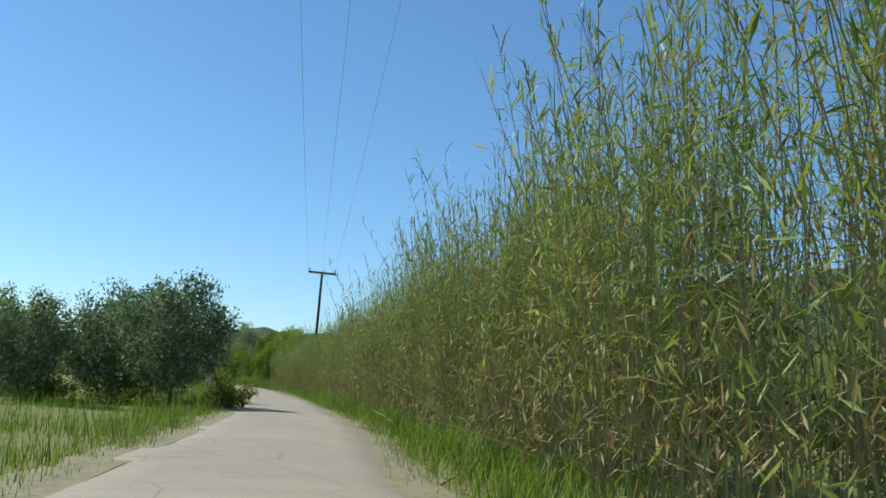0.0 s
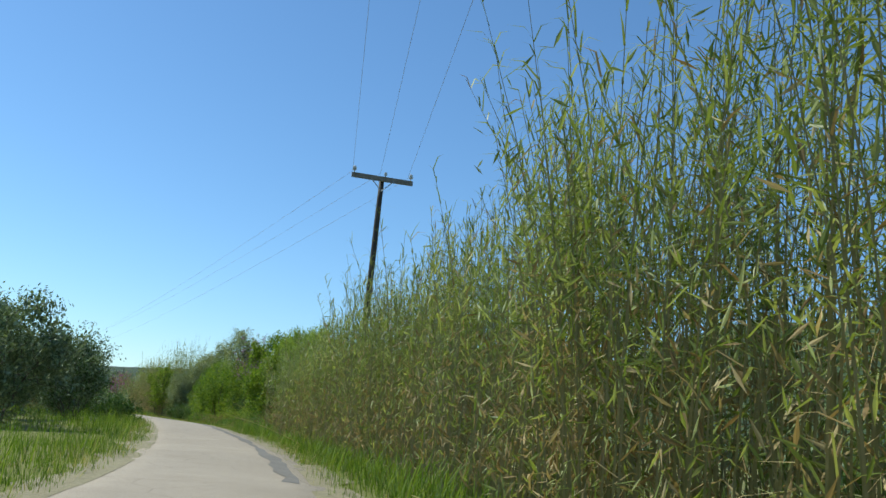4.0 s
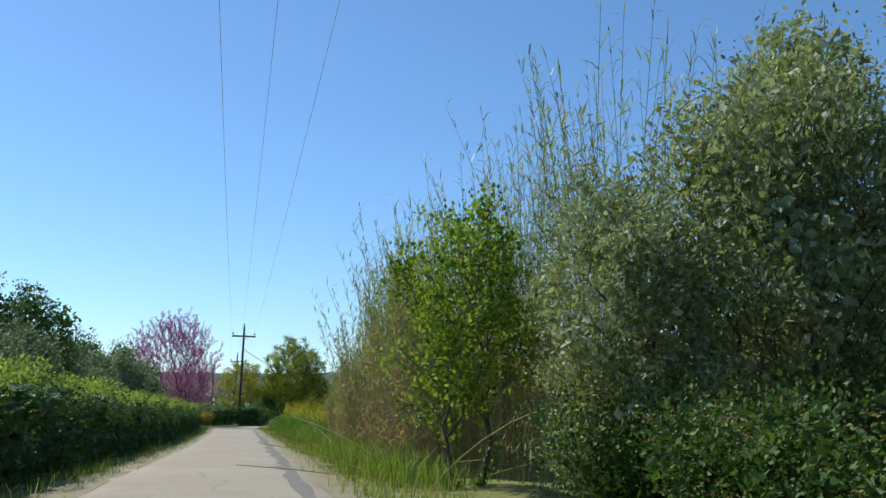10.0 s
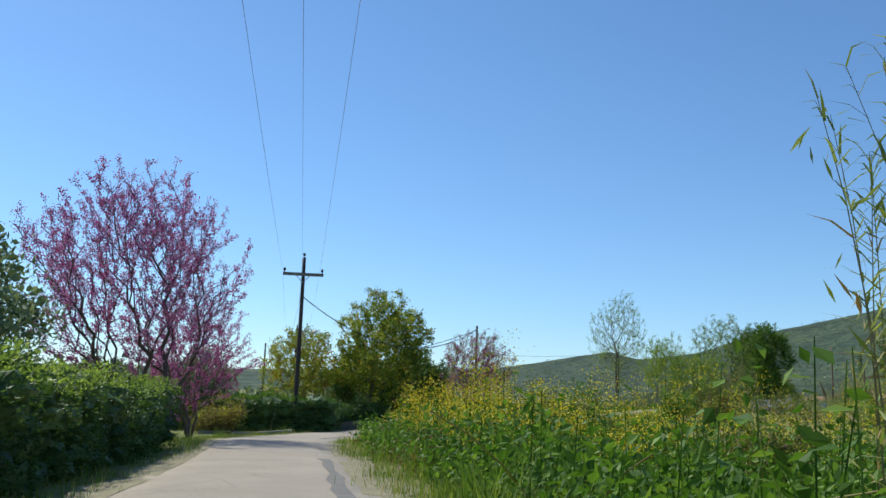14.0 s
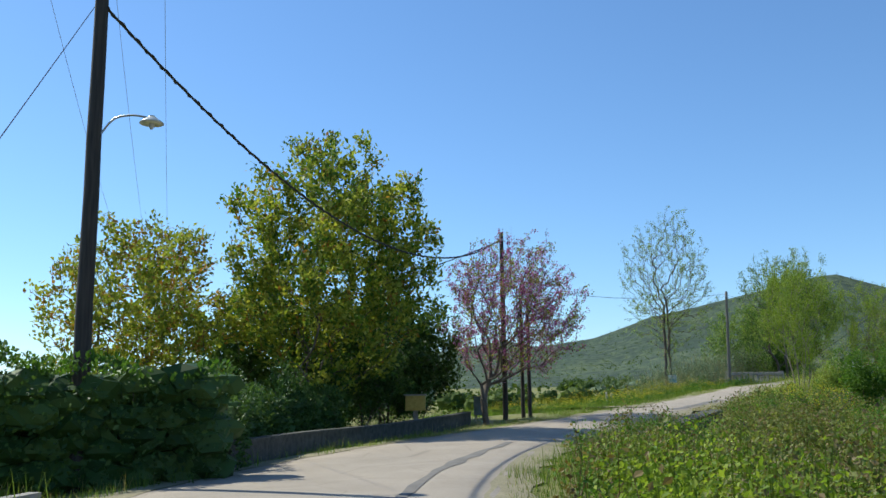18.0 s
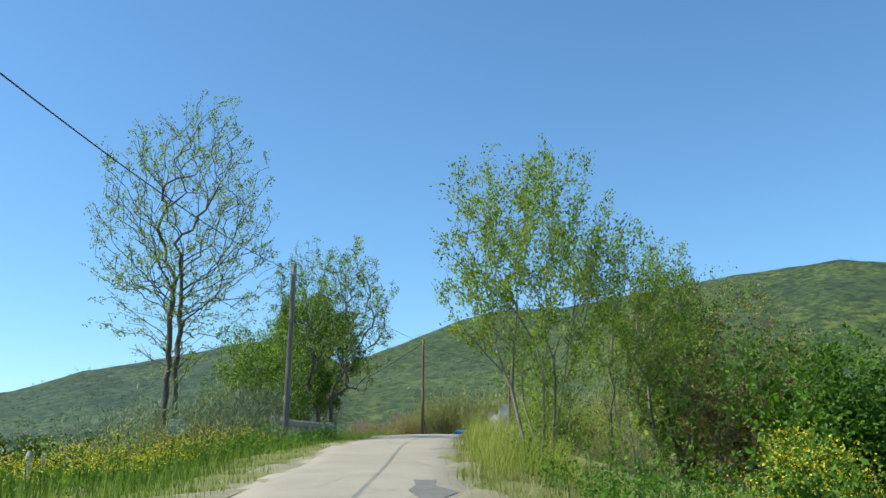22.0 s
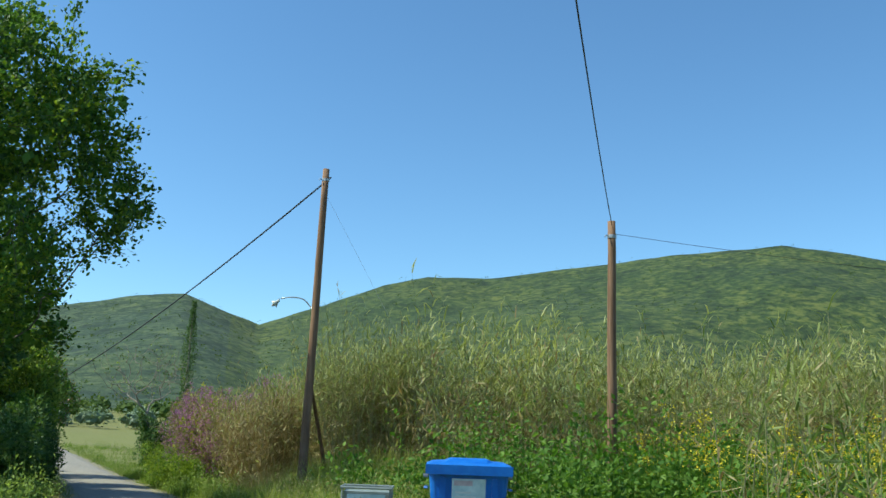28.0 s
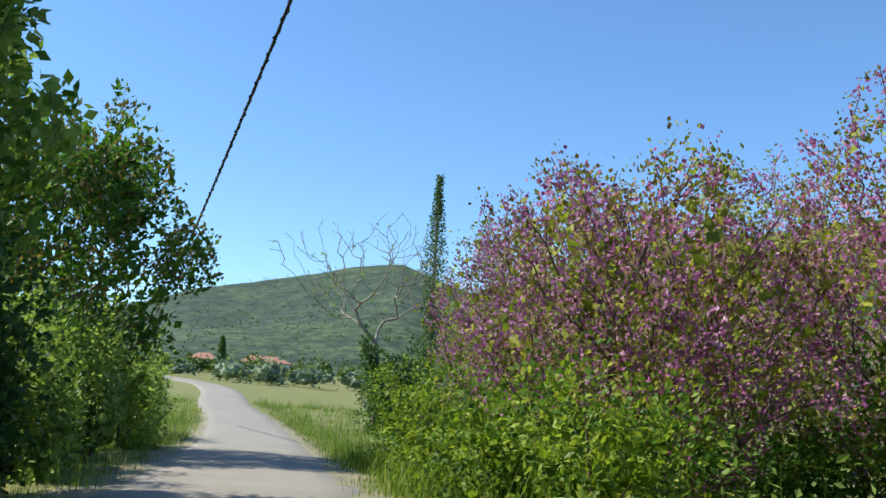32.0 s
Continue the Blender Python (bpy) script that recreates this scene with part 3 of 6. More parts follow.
def reed_bed(name, label, spots, height, seed, mats, leaf_n=13, lean=0.1, leaf_len=0.5, bare=0.25, shoots=24, broad=1.0, straw=0.75):
    """A stand of giant reeds: one mesh of canes and one of leaves. spots: places of the canes' feet, each row x, y, z."""
    rng = np.random.default_rng(seed)
    spots = np.asarray(spots, float)
    n = len(spots)
    h = height * np.where(rng.random(n) < 0.05, rng.uniform(0.95, 1.15, n), np.clip(rng.normal(0.84, 0.1, n), 0.5, 0.98))
    # Neighbouring canes lean the same way, as clumps do.
    a = 3.1 * np.sin(spots[:, 0] * 0.55 + 1.7 * np.sin(spots[:, 1] * 0.31)) + 2.6 * np.cos(spots[:, 1] * 0.47) + rng.normal(0, 0.8, n)
    tilt = np.abs(rng.normal(lean * 0.6, lean, n))
    dirs = unit(np.stack([np.cos(a) * tilt, np.sin(a) * tilt, np.ones(n)], 1))
    bow = np.stack([np.cos(a), np.sin(a), np.zeros(n)], 1) * (rng.uniform(0.0, 0.14, n) * h)[:, None]
    ts = np.linspace(0, 1, 5)
    pts = spots[:, None] + dirs[:, None] * (h[:, None] * ts)[..., None] + bow[:, None] * (ts**2.5)[None, :, None]
    pts[:, 0, 2] -= 0.15
    rad = 0.013 * (1 - 0.75 * ts)
    ring = np.array([[0, 1, 0], [0.87, -0.5, 0], [-0.87, -0.5, 0]])
    v = (pts[:, :, None] + rad[None, :, None, None] * ring).reshape(-1, 3)
    f = np.array([[k * 3 + i, k * 3 + (i + 1) % 3, k * 3 + 3 + (i + 1) % 3, k * 3 + 3 + i] for k in range(4) for i in range(3)])
    canes = (np.arange(n) * 15)[:, None, None] + f
    ob = thing(name, label, "reeds", kind="stuff")
    part("canes", mesh_from("canes", v, canes.reshape(-1, 4), mats[0]), ob)
    # Leaves sit in two rows and turn upward towards the top of each cane.
    i = np.repeat(np.arange(n), leaf_n)
    u = bare + (1 - bare) * np.tile(((np.arange(leaf_n) + 0.5) / leaf_n) ** 0.6, n) + rng.normal(0, 0.02, n * leaf_n)
    u = np.clip(u, 0.02, 1.0)
    base = spots[i] + dirs[i] * (h[i] * u)[:, None] + bow[i] * (u**2.5)[:, None]
    az = a[i] * 3 + np.pi * (np.arange(len(i)) % 2) + rng.normal(0, 0.7, len(i))
    rise = 0.62 + 1.3 * np.clip((u - 0.62) / 0.38, 0, 1) ** 2 + rng.normal(0, 0.3, len(i))
    way = np.stack([np.cos(az), np.sin(az), rise], 1)
    ln = leaf_len * rng.uniform(0.6, 1.25, len(i)) * (1.05 - 0.3 * u)
    wd = 0.03 * broad * rng.uniform(0.7, 1.3, len(i))
    v, f3, f4 = blade_strip(base, way, ln, wd, rng.uniform(0.25, 1.05, len(i)), rng, 2)
    dry = (rng.random(len(i)) < np.clip(straw + 0.1 - 1.2 * u, 0.06, 0.9))
    m = 5
    for nm, keep, mat in (("leaves", ~dry, mats[1]), ("dry_leaves", dry, mats[2])):
        idx = np.flatnonzero(keep)
        vv = v.reshape(-1, m, 3)[idx].reshape(-1, 3)
        o = (np.arange(len(idx)) * m)[:, None]
        g4 = o + [[0, 1, 3, 2]]
        g3 = o + [[2, 3, 4]]
        part(nm, mesh_from(nm, vv, [g3, g4], mat), ob)
    # Small leaves on the side shoots that fill the stand.
    if shoots:
        i = np.repeat(np.arange(n), shoots)
        u = rng.uniform(0.08, 0.86, len(i))
        base = spots[i] + dirs[i] * (h[i] * u)[:, None] + bow[i] * (u**2.5)[:, None] + rng.normal(0, 0.16, (len(i), 3))
        up = np.stack([rng.normal(0, 0.45, len(i)), rng.normal(0, 0.45, len(i)), np.ones(len(i))], 1)
        v, f = leaf_cards(base, 0.034 * broad, rng, 7.5, 0.0, along=up * 1.1)
        dry = rng.random(len(i)) < np.clip(straw + 0.05 - 0.95 * u, 0.04, 0.9)
        fv = v.reshape(-1, 4, 3)
        for nm, keep, mat in (("side_shoots", ~dry, mats[1]), ("dry_shoots", dry, mats[2])):
            part(nm, mesh_from(nm, fv[keep].reshape(-1, 3), np.arange(keep.sum() * 4).reshape(-1, 4), mat), ob)
    return ob


def growth(spots):
    """How well plants grow here and there: a smooth, uneven measure about one."""
    x, y = spots[:, 0], spots[:, 1]
    g = np.sin(x * 0.9 + 1.9 * np.sin(y * 0.33)) * np.cos(y * 0.83 + 1.4 * np.sin(x * 0.41)) + 0.6 * np.sin(x * 2.3 + y * 1.7)
    return np.clip(0.95 + 0.42 * g, 0.3, 1.7)


def grass_patch(name, label, spots, height, seed, mat, blades=7, width=0.012, category="grass", heads=None, spread=0.12, steps=2):
    """Tufts of grass or weeds as one mesh."""
    rng = np.random.default_rng(seed)
    spots = np.asarray(spots, float)
    i = np.repeat(np.arange(len(spots)), blades)
    base = spots[i] + np.c_[rng.normal(0, spread, (len(i), 2)), np.full(len(i), -0.03)]
    az = rng.uniform(0, 6.283, len(i))
    way = np.stack([np.cos(az) * 0.35, np.sin(az) * 0.35, np.ones(len(i))], 1)
    tall = height * (growth(spots) * rng.uniform(0.35, 1.15, len(spots)))[i] * rng.uniform(0.6, 1.1, len(i))
    v, f3, f4 = blade_strip(base, way, tall, width * rng.uniform(0.7, 1.5, len(i)), rng.uniform(0.1, 0.5, len(i)), rng, steps)
    ob = thing(name, label, category, kind="stuff")
    part("blades", mesh_from("blades", v, [f3, f4], mat), ob)
    if heads:
        hm, cnt, sz, hz = heads
        k = rng.integers(0, len(spots), cnt)
        p = spots[k] + np.c_[rng.normal(0, spread * 1.4, (cnt, 2)), height * rng.uniform(hz, 1.1, cnt)]
        v, f = leaf_cards(p, sz, rng, 1.0, 0.8)
        part("bloom", mesh_from("bloom", v, f, hm), ob)
    return ob

# ---------- the lie of the land ----------
# Road centre line: x, y, z.
ROAD = np.array([
    (28, -190, 0.3), (15, -110, 0.3), (7.1, -54.5, 0.33), (4.3, -32.2, 0.42), (2.3, -19.6, 0.39), (-2.35, 5.9, 0.41), (-5.55, 19.1, 0.56), (-9.6, 32, 0.7), (-14.3, 45.7, 0.76),
    (-19.25, 58.3, 0.69), (-24.85, 70.9, 0.66), (-31.05, 82.9, 0.62), (-41.4, 103.2, 0.32), (-54.1, 127.5, 0.1), (-61.9, 142.1, 0.02), (-65.6, 151.3, -0.2), (-68.2, 161.1, -0.33),
    (-69.2, 170.6, -0.28), (-68.6, 179.6, -0.07), (-66.5, 188.5, 0.26), (-63.2, 197.5, 0.75), (-59.85, 206.2, 1.3), (-55.95, 215, 2.03), (-50.05, 227.2, 2.7), (-44.85, 239, 3.08),
    (-42.55, 247, 2.93), (-40.85, 256, 2.44), (-39.35, 266.1, 1.94), (-38.05, 276.7, 1.52), (-36.6, 295, 1.2), (-35.6, 313, 1.1), (-35.6, 339, 1.7), (-38, 390, 3.6), (-60, 470, 6.5)])
HALF = 1.85


def spline(pts, step):
    """A smooth line through points, sampled about every step metres."""
    out = []
    p = np.vstack([2 * pts[0] - pts[1], pts, 2 * pts[-1] - pts[-2]])
    for i in range(1, len(p) - 2):
        n = max(2, int(np.linalg.norm(p[i + 1] - p[i]) / step))
        t = np.arange(n)[:, None] / n
        a, b, c, d = p[i - 1], p[i], p[i + 1], p[i + 2]
        out.append(0.5 * (2 * b + (c - a) * t + (2 * a - 5 * b + 4 * c - d) * t**2 + (3 * b - a - 3 * c + d) * t**3))
    return np.vstack([*out, pts[-1]])


LINE = spline(ROAD, 1.0)
TAN = unit(np.gradient(LINE, axis=0) * [1, 1, 0])
SIDE = np.c_[TAN[:, 1], -TAN[:, 0], np.zeros(len(TAN))]
YARD = np.exp(-(((LINE[:, 1] - 166) / 20) ** 2))
LEFT, RIGHT = HALF + 1.7 * YARD, HALF + 0.5 * YARD


def nearest(xy):
    """For places: index of the nearest point of the road's line, and the distance to its right (negative: left)."""
    xy = np.atleast_2d(np.asarray(xy, float))
    idx = np.empty(len(xy), int)
    for s in range(0, len(xy), 4000):
        d = ((xy[s : s + 4000, None] - LINE[None, ::2, :2]) ** 2).sum(-1)
        idx[s : s + 4000] = 2 * d.argmin(1)
    off = ((xy - LINE[idx, :2]) * SIDE[idx, :2]).sum(1)
    dist = np.linalg.norm(xy - LINE[idx, :2], axis=1)
    return idx, np.where(off >= 0, dist, -dist)


def ground(xy):
    xy = np.atleast_2d(np.asarray(xy, float))
    idx, off = nearest(xy)
    d = np.abs(off)
    edge = np.where(off > 0, RIGHT[idx], LEFT[idx])
    z = LINE[idx, 2]
    out = np.clip((d - edge - 0.5) / 25, 0, 1)
    low = np.where(xy[:, 1] > 300, np.clip((xy[:, 1] - 318) * 0.036, 0, 9) + 0.6, 0.1)
    low = np.where((off > 0) & (xy[:, 1] <= 300), 0.1 + 2.8 * np.clip((xy[:, 1] - 238) / 10, 0, 1) * np.clip((300 - xy[:, 1]) / 18, 0, 1), low)
    raised = np.clip((z - 0.6) / 2.5, 0, 1)
    z2 = z + (low - z) * (out * out * (3 - 2 * out))
    bank = -1.1 * raised * np.clip((d - edge - 1.2) / 5, 0, 1) * (xy[:, 1] < 300) * (xy[:, 1] > 150) * (xy[:, 1] < 246)
    ditch = -0.75 * np.exp(-(((off - edge - 5) / 2.6) ** 2)) * np.clip((xy[:, 1] - 146) / 10, 0, 1) * np.clip((204 - xy[:, 1]) / 6, 0, 1)
    verge = ditch - 0.1 * np.clip((d - edge - 0.6) / 1.5, 0, 1)
    knoll = 1.0 * np.clip((off - edge - 1.0) / 3.0, 0, 1) * np.exp(-(((xy[:, 1] - 266) / 6.5) ** 2)) * np.exp(-((np.maximum(off - 9, 0) / 4) ** 2))
    pit = -1.0 * np.exp(-(((off - edge - 1.9) / 0.95) ** 2)) * np.clip((xy[:, 1] - 181.5) / 2, 0, 1) * np.clip((195 - xy[:, 1]) / 2, 0, 1)
    rough = 0.1 * (np.sin(xy[:, 0] * 0.9 + 1.3 * np.sin(xy[:, 1] * 0.37)) * np.cos(xy[:, 1] * 0.71 + np.sin(xy[:, 0] * 0.43))) * np.clip((d - edge - 0.4) / 2, 0, 1)
    return z2 + bank + verge + pit + knoll + rough - 0.03 - 0.05 * (d < edge - 0.3)


def on(x, y, sink=0.0):
    return (x, y, float(ground([(x, y)])[0]) - sink)


def beside(y, off):
    """A place at a distance to the right of the road (negative: left), by its way north."""
    i = int(np.abs(LINE[:, 1] - y).argmin())
    p = LINE[i] + SIDE[i] * off
    return on(float(p[0]), float(p[1]))


def axis_steps(fine, far, step):
    """Grid lines, close together over a stretch and ever wider outside it."""
    mid = np.arange(fine[0], fine[1] + 0.1, step)
    grow_out, d, s = [], 0.0, step
    while d < far:
        s *= 1.25
        d += s
        grow_out.append(d)
    g = np.array(grow_out)
    return np.r_[fine[0] - g[::-1], mid, fine[1] + g]


gx, gy = axis_steps((-110, 30), 2600, 1.2), axis_steps((-95, 345), 2600, 1.2)
XX, YY = np.meshgrid(gx, gy)
flat = np.c_[XX.ravel(), YY.ravel()]
nx, ny = len(gx), len(gy)
q = (np.arange(ny - 1)[:, None] * nx + np.arange(nx - 1)[None]).ravel()
land = smooth(mesh_from("ground", np.c_[flat, ground(flat)], np.stack([q, q + 1, q + nx + 1, q + nx], 1), M_GROUND))
solo("ground", land, "rough grassy field and verge soil, green with dry brown patches", "ground", "structure")

# The road: a crowned strip with ragged edges.
cols = np.array([-1.0, -0.93, -0.6, -0.2, 0.2, 0.6, 0.93, 1.0])
crown = np.array([-0.12, 0.0, 0.035, 0.05, 0.05, 0.035, 0.0, -0.12])
wob = np.random.default_rng(3).normal(0, 0.07, (len(LINE), 2))
rv = []
for k in range(len(LINE)):
    w = np.where(cols < 0, LEFT[k] + wob[k, 0], RIGHT[k] + wob[k, 1]) * cols
    rv.append(LINE[k] + SIDE[k] * w[:, None] + np.c_[np.zeros((8, 2)), crown])
m8 = len(cols)
q = (np.arange(len(LINE) - 1)[:, None] * m8 + np.arange(m8 - 1)[None]).ravel()
road = solo("road", smooth(mesh_from("road", np.concatenate(rv), np.stack([q, q + 1, q + m8 + 1, q + m8], 1), M_ROAD)), "narrow sun-bleached grey asphalt country road with ragged edges", "road", "structure")


def ribbon(name, ys, off, width, mat, lift=0.055, wobble=0.05, seed=1):
    """A strip lying along the road."""
    rng = np.random.default_rng(seed)
    i0, i1 = (int(np.abs(LINE[:, 1] - y).argmin()) for y in ys)
    v = []
    for k in range(i0, i1 + 1):
        a, b = off - width / 2 + rng.normal(0, wobble), off + width / 2 + rng.normal(0, wobble)
        for o in (a, b):
            u = abs(o) / (RIGHT[k] if o > 0 else LEFT[k])
            v.append(LINE[k] + SIDE[k] * o + [0, 0, lift - 0.06 * u**2])
    q = np.arange(i1 - i0) * 2
    return mesh_from(name, v, np.stack([q, q + 1, q + 3, q + 2], 1), mat)


part("tar_strip", ribbon("tar_strip", (8, 132), 1.25, 0.28, M_PATCH, 0.062, 0.06, 4), road, "darker tar strip")
part("tar_strip", ribbon("tar_strip", (196, 203), 1.2, 0.5, M_PATCH, 0.062, 0.1, 5), road, "darker tar strip")
part("tar_strip", ribbon("tar_strip", (150, 178), 0.9, 0.22, M_PATCH, 0.062, 0.06, 6), road, "darker tar strip")
for s, ys, seed in ((1, (-100, 330), 11), (-1, (-100, 330), 12)):
    rng = np.random.default_rng(seed)
    i0, i1 = (int(np.abs(LINE[:, 1] - y).argmin()) for y in ys)
    v = []
    for k in range(i0, i1 + 1):
        e = RIGHT[k] if s > 0 else LEFT[k]
        for o in (e - 0.25 - abs(rng.normal(0, 0.06)), e + 0.12, e + 0.3 + abs(rng.normal(0, 0.22))):
            p = LINE[k] + SIDE[k] * o * s
            v.append([p[0], p[1], p[2] + 0.012 if o < e else float(ground([p[:2]])[0]) + (0.02 if o < e + 0.2 else 0.004)])
    q = np.concatenate([np.arange(i1 - i0) * 3, np.arange(i1 - i0) * 3 + 1])
    f = np.stack([q, q + 1, q + 4, q + 3], 1)
    solo("trim", mesh_from("trim", v, f, M_GRAVEL), "strip of pale gravel and dust along the road's edge", "gravel", "structure")

# A concrete lane that joins from the west.
lane = spline(np.array([(-63.0, 198.5, 0.8), (-66.5, 202.5, 0.8), (-72, 206, 0.7), (-84, 211, 0.5), (-110, 219, 0.3)], float), 1.5)
lt = unit(np.gradient(lane, axis=0) * [1, 1, 0])
ls = np.c_[lt[:, 1], -lt[:, 0], np.zeros(len(lt))]
lv = np.stack([lane - ls * 1.5 + [0, 0, 0.02], lane + ls * 1.5 + [0, 0, 0.02]], 1).reshape(-1, 3)
lv[:, 2] = np.maximum(lv[:, 2], ground(lv[:, :2]) + 0.05)
q = np.arange(len(lane) - 1) * 2
solo("road_lane", mesh_from("road_lane", lv, np.stack([q, q + 1, q + 3, q + 2], 1), M_GRAVEL), "pale concrete side lane joining the road", "lane", "structure")

# ---------- hills ----------
HC = np.array([-45.0, 240.0])
AZ = np.array([-180, -90, -60, -30, -18, -14, -10, -8, -4, 0, 4.1, 6.3, 9.5, 12.1, 14.6, 16.7, 21.5, 24.4, 27.2, 31, 36, 43, 49.4, 52.2, 54.8, 70, 100, 140, 180.0])
EL = np.array([1.5, 1.5, 1.6, 2.2, 2.8, 3.5, 4.2, 3.7, 4.2, 5.6, 6.4, 6.9, 7.6, 7.9, 7.0, 6.3, 8.1, 9.2, 9.9, 9.9, 10.6, 11.5, 11.9, 11.4, 10.8, 7.0, 3.0, 1.6, 1.5])
az = np.radians(np.arange(-180, 180.01, 0.35))
ridge = np.interp(np.degrees(az), [-180, -20, 0, 14, 18, 26, 60, 110, 180], [900, 820, 740, 760, 800, 850, 850, 900, 900])
el = np.interp(np.degrees(az), AZ, EL)
rr = np.r_[np.linspace(0.30, 1.0, 46), 1.04, 1.1, 1.25]
hv = []
for k, u in enumerate(rr):
    r = ridge * u
    top = np.tan(np.radians(el)) * ridge + 3
    rise = np.clip((u - 0.36) / 0.64, 0, 1)
    prof = rise**1.35 if u <= 1 else 1 - (u - 1) * 1.5
    wav = np.array([noise.noise(Vector((math.sin(a) * x * 0.006, math.cos(a) * x * 0.006, 0.3))) for a, x in zip(az, r)])
    z = top * (prof + 0.16 * wav * math.sin(math.pi * min(rise, 1)))
    fine = np.array([noise.noise(Vector((math.sin(a) * x * 0.05, math.cos(a) * x * 0.05, 2.3))) for a, x in zip(az, r)]) * 0.9 * min(rise * 4, 1)
    hv.append(np.stack([HC[0] + np.sin(az) * r, HC[1] + np.cos(az) * r, z + fine - (3.0 if u < 0.37 else 0) + 3 * (u >= 0.37)], 1))
na = len(az)
q = (np.arange(len(rr) - 1)[:, None] * na + np.arange(na - 1)[None]).ravel()
HV = np.concatenate(hv)
west = np.degrees(az)[q % na] < 14.8
for keep, mat, label in ((~west, M_HILL, "long green scrub-covered hill behind the fields"), (west, M_HILL_HAZE, "farther hill in dark bluish green, distance haze put into its colour")):
    qq = q[keep]
    solo("backdrop_hill", smooth(mesh_from("backdrop_hill", HV, np.stack([qq, qq + na, qq + na + 1, qq + 1], 1), mat)), label, "hill", "structure")


def clumps(name, label, spots, size, seed, mat, cards=14, squash=0.8, leaf=0.55):
    """Many far shrubs or treetops in one mesh: each a small crown of broad leaf tufts."""
    rng = np.random.default_rng(seed)
    spots = np.asarray(spots, float)
    i = np.repeat(np.arange(len(spots)), cards)
    s = (size * rng.uniform(0.6, 1.4, len(spots)))[i]
    d = unit(rng.normal(size=(len(i), 3)))
    d[:, 2] = np.abs(d[:, 2])
    p = spots[i] + d * (s * rng.uniform(0.45, 1.0, len(i)) ** 0.4)[:, None] * [0.5, 0.5, squash]
    b = Build().add(*leaf_cards(p, s * leaf, rng, 1.2, 0.6, along=d))
    if leaf < 0.2:
        s1 = s[::cards]
        for dx, dy, dz, k in ((0.1, 0.05, 0.45, 0.36), (-0.14, -0.08, 0.4, 0.33)):
            b.add(*core_lumps(spots + np.array([dx, dy, dz * squash]) * s1[:, None], s1 * k * 0.9, rng, squash))
    ob = thing(name, label, "shrubs", kind="stuff")
    part("crowns", b.mesh("crowns", mat), ob)
    return ob


rng = np.random.default_rng(21)
sel = (np.degrees(np.tile(az, len(rr))) > -24) & (np.degrees(np.tile(az, len(rr))) < 66) & (np.repeat(rr, na) > 0.37) & (np.repeat(rr, na) < 1.02)
cand = HV[sel]
pick = cand[rng.integers(0, len(cand), 6000)] + rng.normal(0, 4, (6000, 3)) * [1, 1, 0]
clumps("far_scrub", "dense olive-green maquis scrub on the hillsides", pick, 2.2, 5, M_FARWOOD, 8, 0.5, 0.24)

# ---------- overhead line poles ----------
def wire(name, label, a, b, sag, r, mat, n=24, twist=0.0):
    t = np.linspace(0, 1, n)[:, None]
    a, b = np.array(a, float), np.array(b, float)
    p = a + (b - a) * t
    p[:, 2] -= (4 * sag * t * (1 - t))[:, 0]
    w = Build().tube(p, np.full(n, r), 5)
    if twist:
        s = np.linspace(0, np.linalg.norm(b - a) / twist, n * 6)
        tt = np.linspace(0, 1, n * 6)[:, None]
        p2 = a + (b - a) * tt
        p2[:, 2] -= (4 * sag * tt * (1 - tt))[:, 0]
        p2 += np.stack([np.cos(s * 6.283), np.sin(s * 6.283), np.cos(s * 6.283 + 1)], 1) * r * 1.1
        w.tube(p2, np.full(n * 6, r * 0.8), 4)
    return solo(name, w.mesh(name, mat), label, "cable")


def pole_shaft(h, r0, r1, mat, seed=0):
    rng = np.random.default_rng(seed)
    z = np.linspace(-0.4, h, 12)
    p = np.c_[rng.normal(0, 0.008, (12, 2)), z]
    return smooth(Build().tube(p, np.linspace(r0, r1, 12), 12).mesh("shaft", mat))


def insulator(parent, x, y, z, mat, h=0.26, r=0.075):
    b = Build()
    zs = np.array([0, 0.1, 0.12, 0.17, 0.19, 0.24, 0.26, 0.3]) / 0.3 * h
    rs = np.array([0.25, 0.3, 1.0, 0.75, 1.0, 0.7, 0.8, 0.3]) * r
    b.tube(np.c_[np.full(8, x), np.full(8, y), z + zs], rs, 10)
    return part("insulator", smooth(b.mesh("insulator", mat)), parent)


def cross_pole(label, at, h, turn, lean, arm=2.66, mat=None, cap=None, topped=True, r=0.15, seed=0):
    """A wooden line pole with one crossarm on braces."""
    ob = thing("utility_pole", label, "utility pole")
    ob.matrix_basis = pose(*at, lean[0], lean[1], turn)
    part("shaft", pole_shaft(h, r, r * 0.68, mat or M_POLE_DARK, seed), ob)
    az_ = h - (1.15 if topped else 0.12)
    part("crossarm", Build().box((-arm / 2, -r - 0.06, az_ - 0.1), (arm / 2, -r + 0.06, az_ + 0.1)).mesh("crossarm", M_POLE_GREY), ob)
    for s in (-1, 1):
        b = Build().tube([(s * 0.5, -r - 0.07, az_ - 0.05), (0, -r - 0.05, az_ - 0.55)], [0.022, 0.022], 5)
        part("brace", b.mesh("brace", M_STEEL), ob)
    for x in (-arm / 2 + 0.1, arm / 2 - 0.1):
        insulator(ob, x, -r, az_ + 0.09, cap or M_DARKCAP, 0.32, 0.095)
    if topped:
        insulator(ob, 0, 0, h - 0.02, cap or M_DARKCAP, 0.34, 0.1)
    else:
        insulator(ob, 0.12, -r, az_ + 0.07, cap or M_DARKCAP)
    return ob


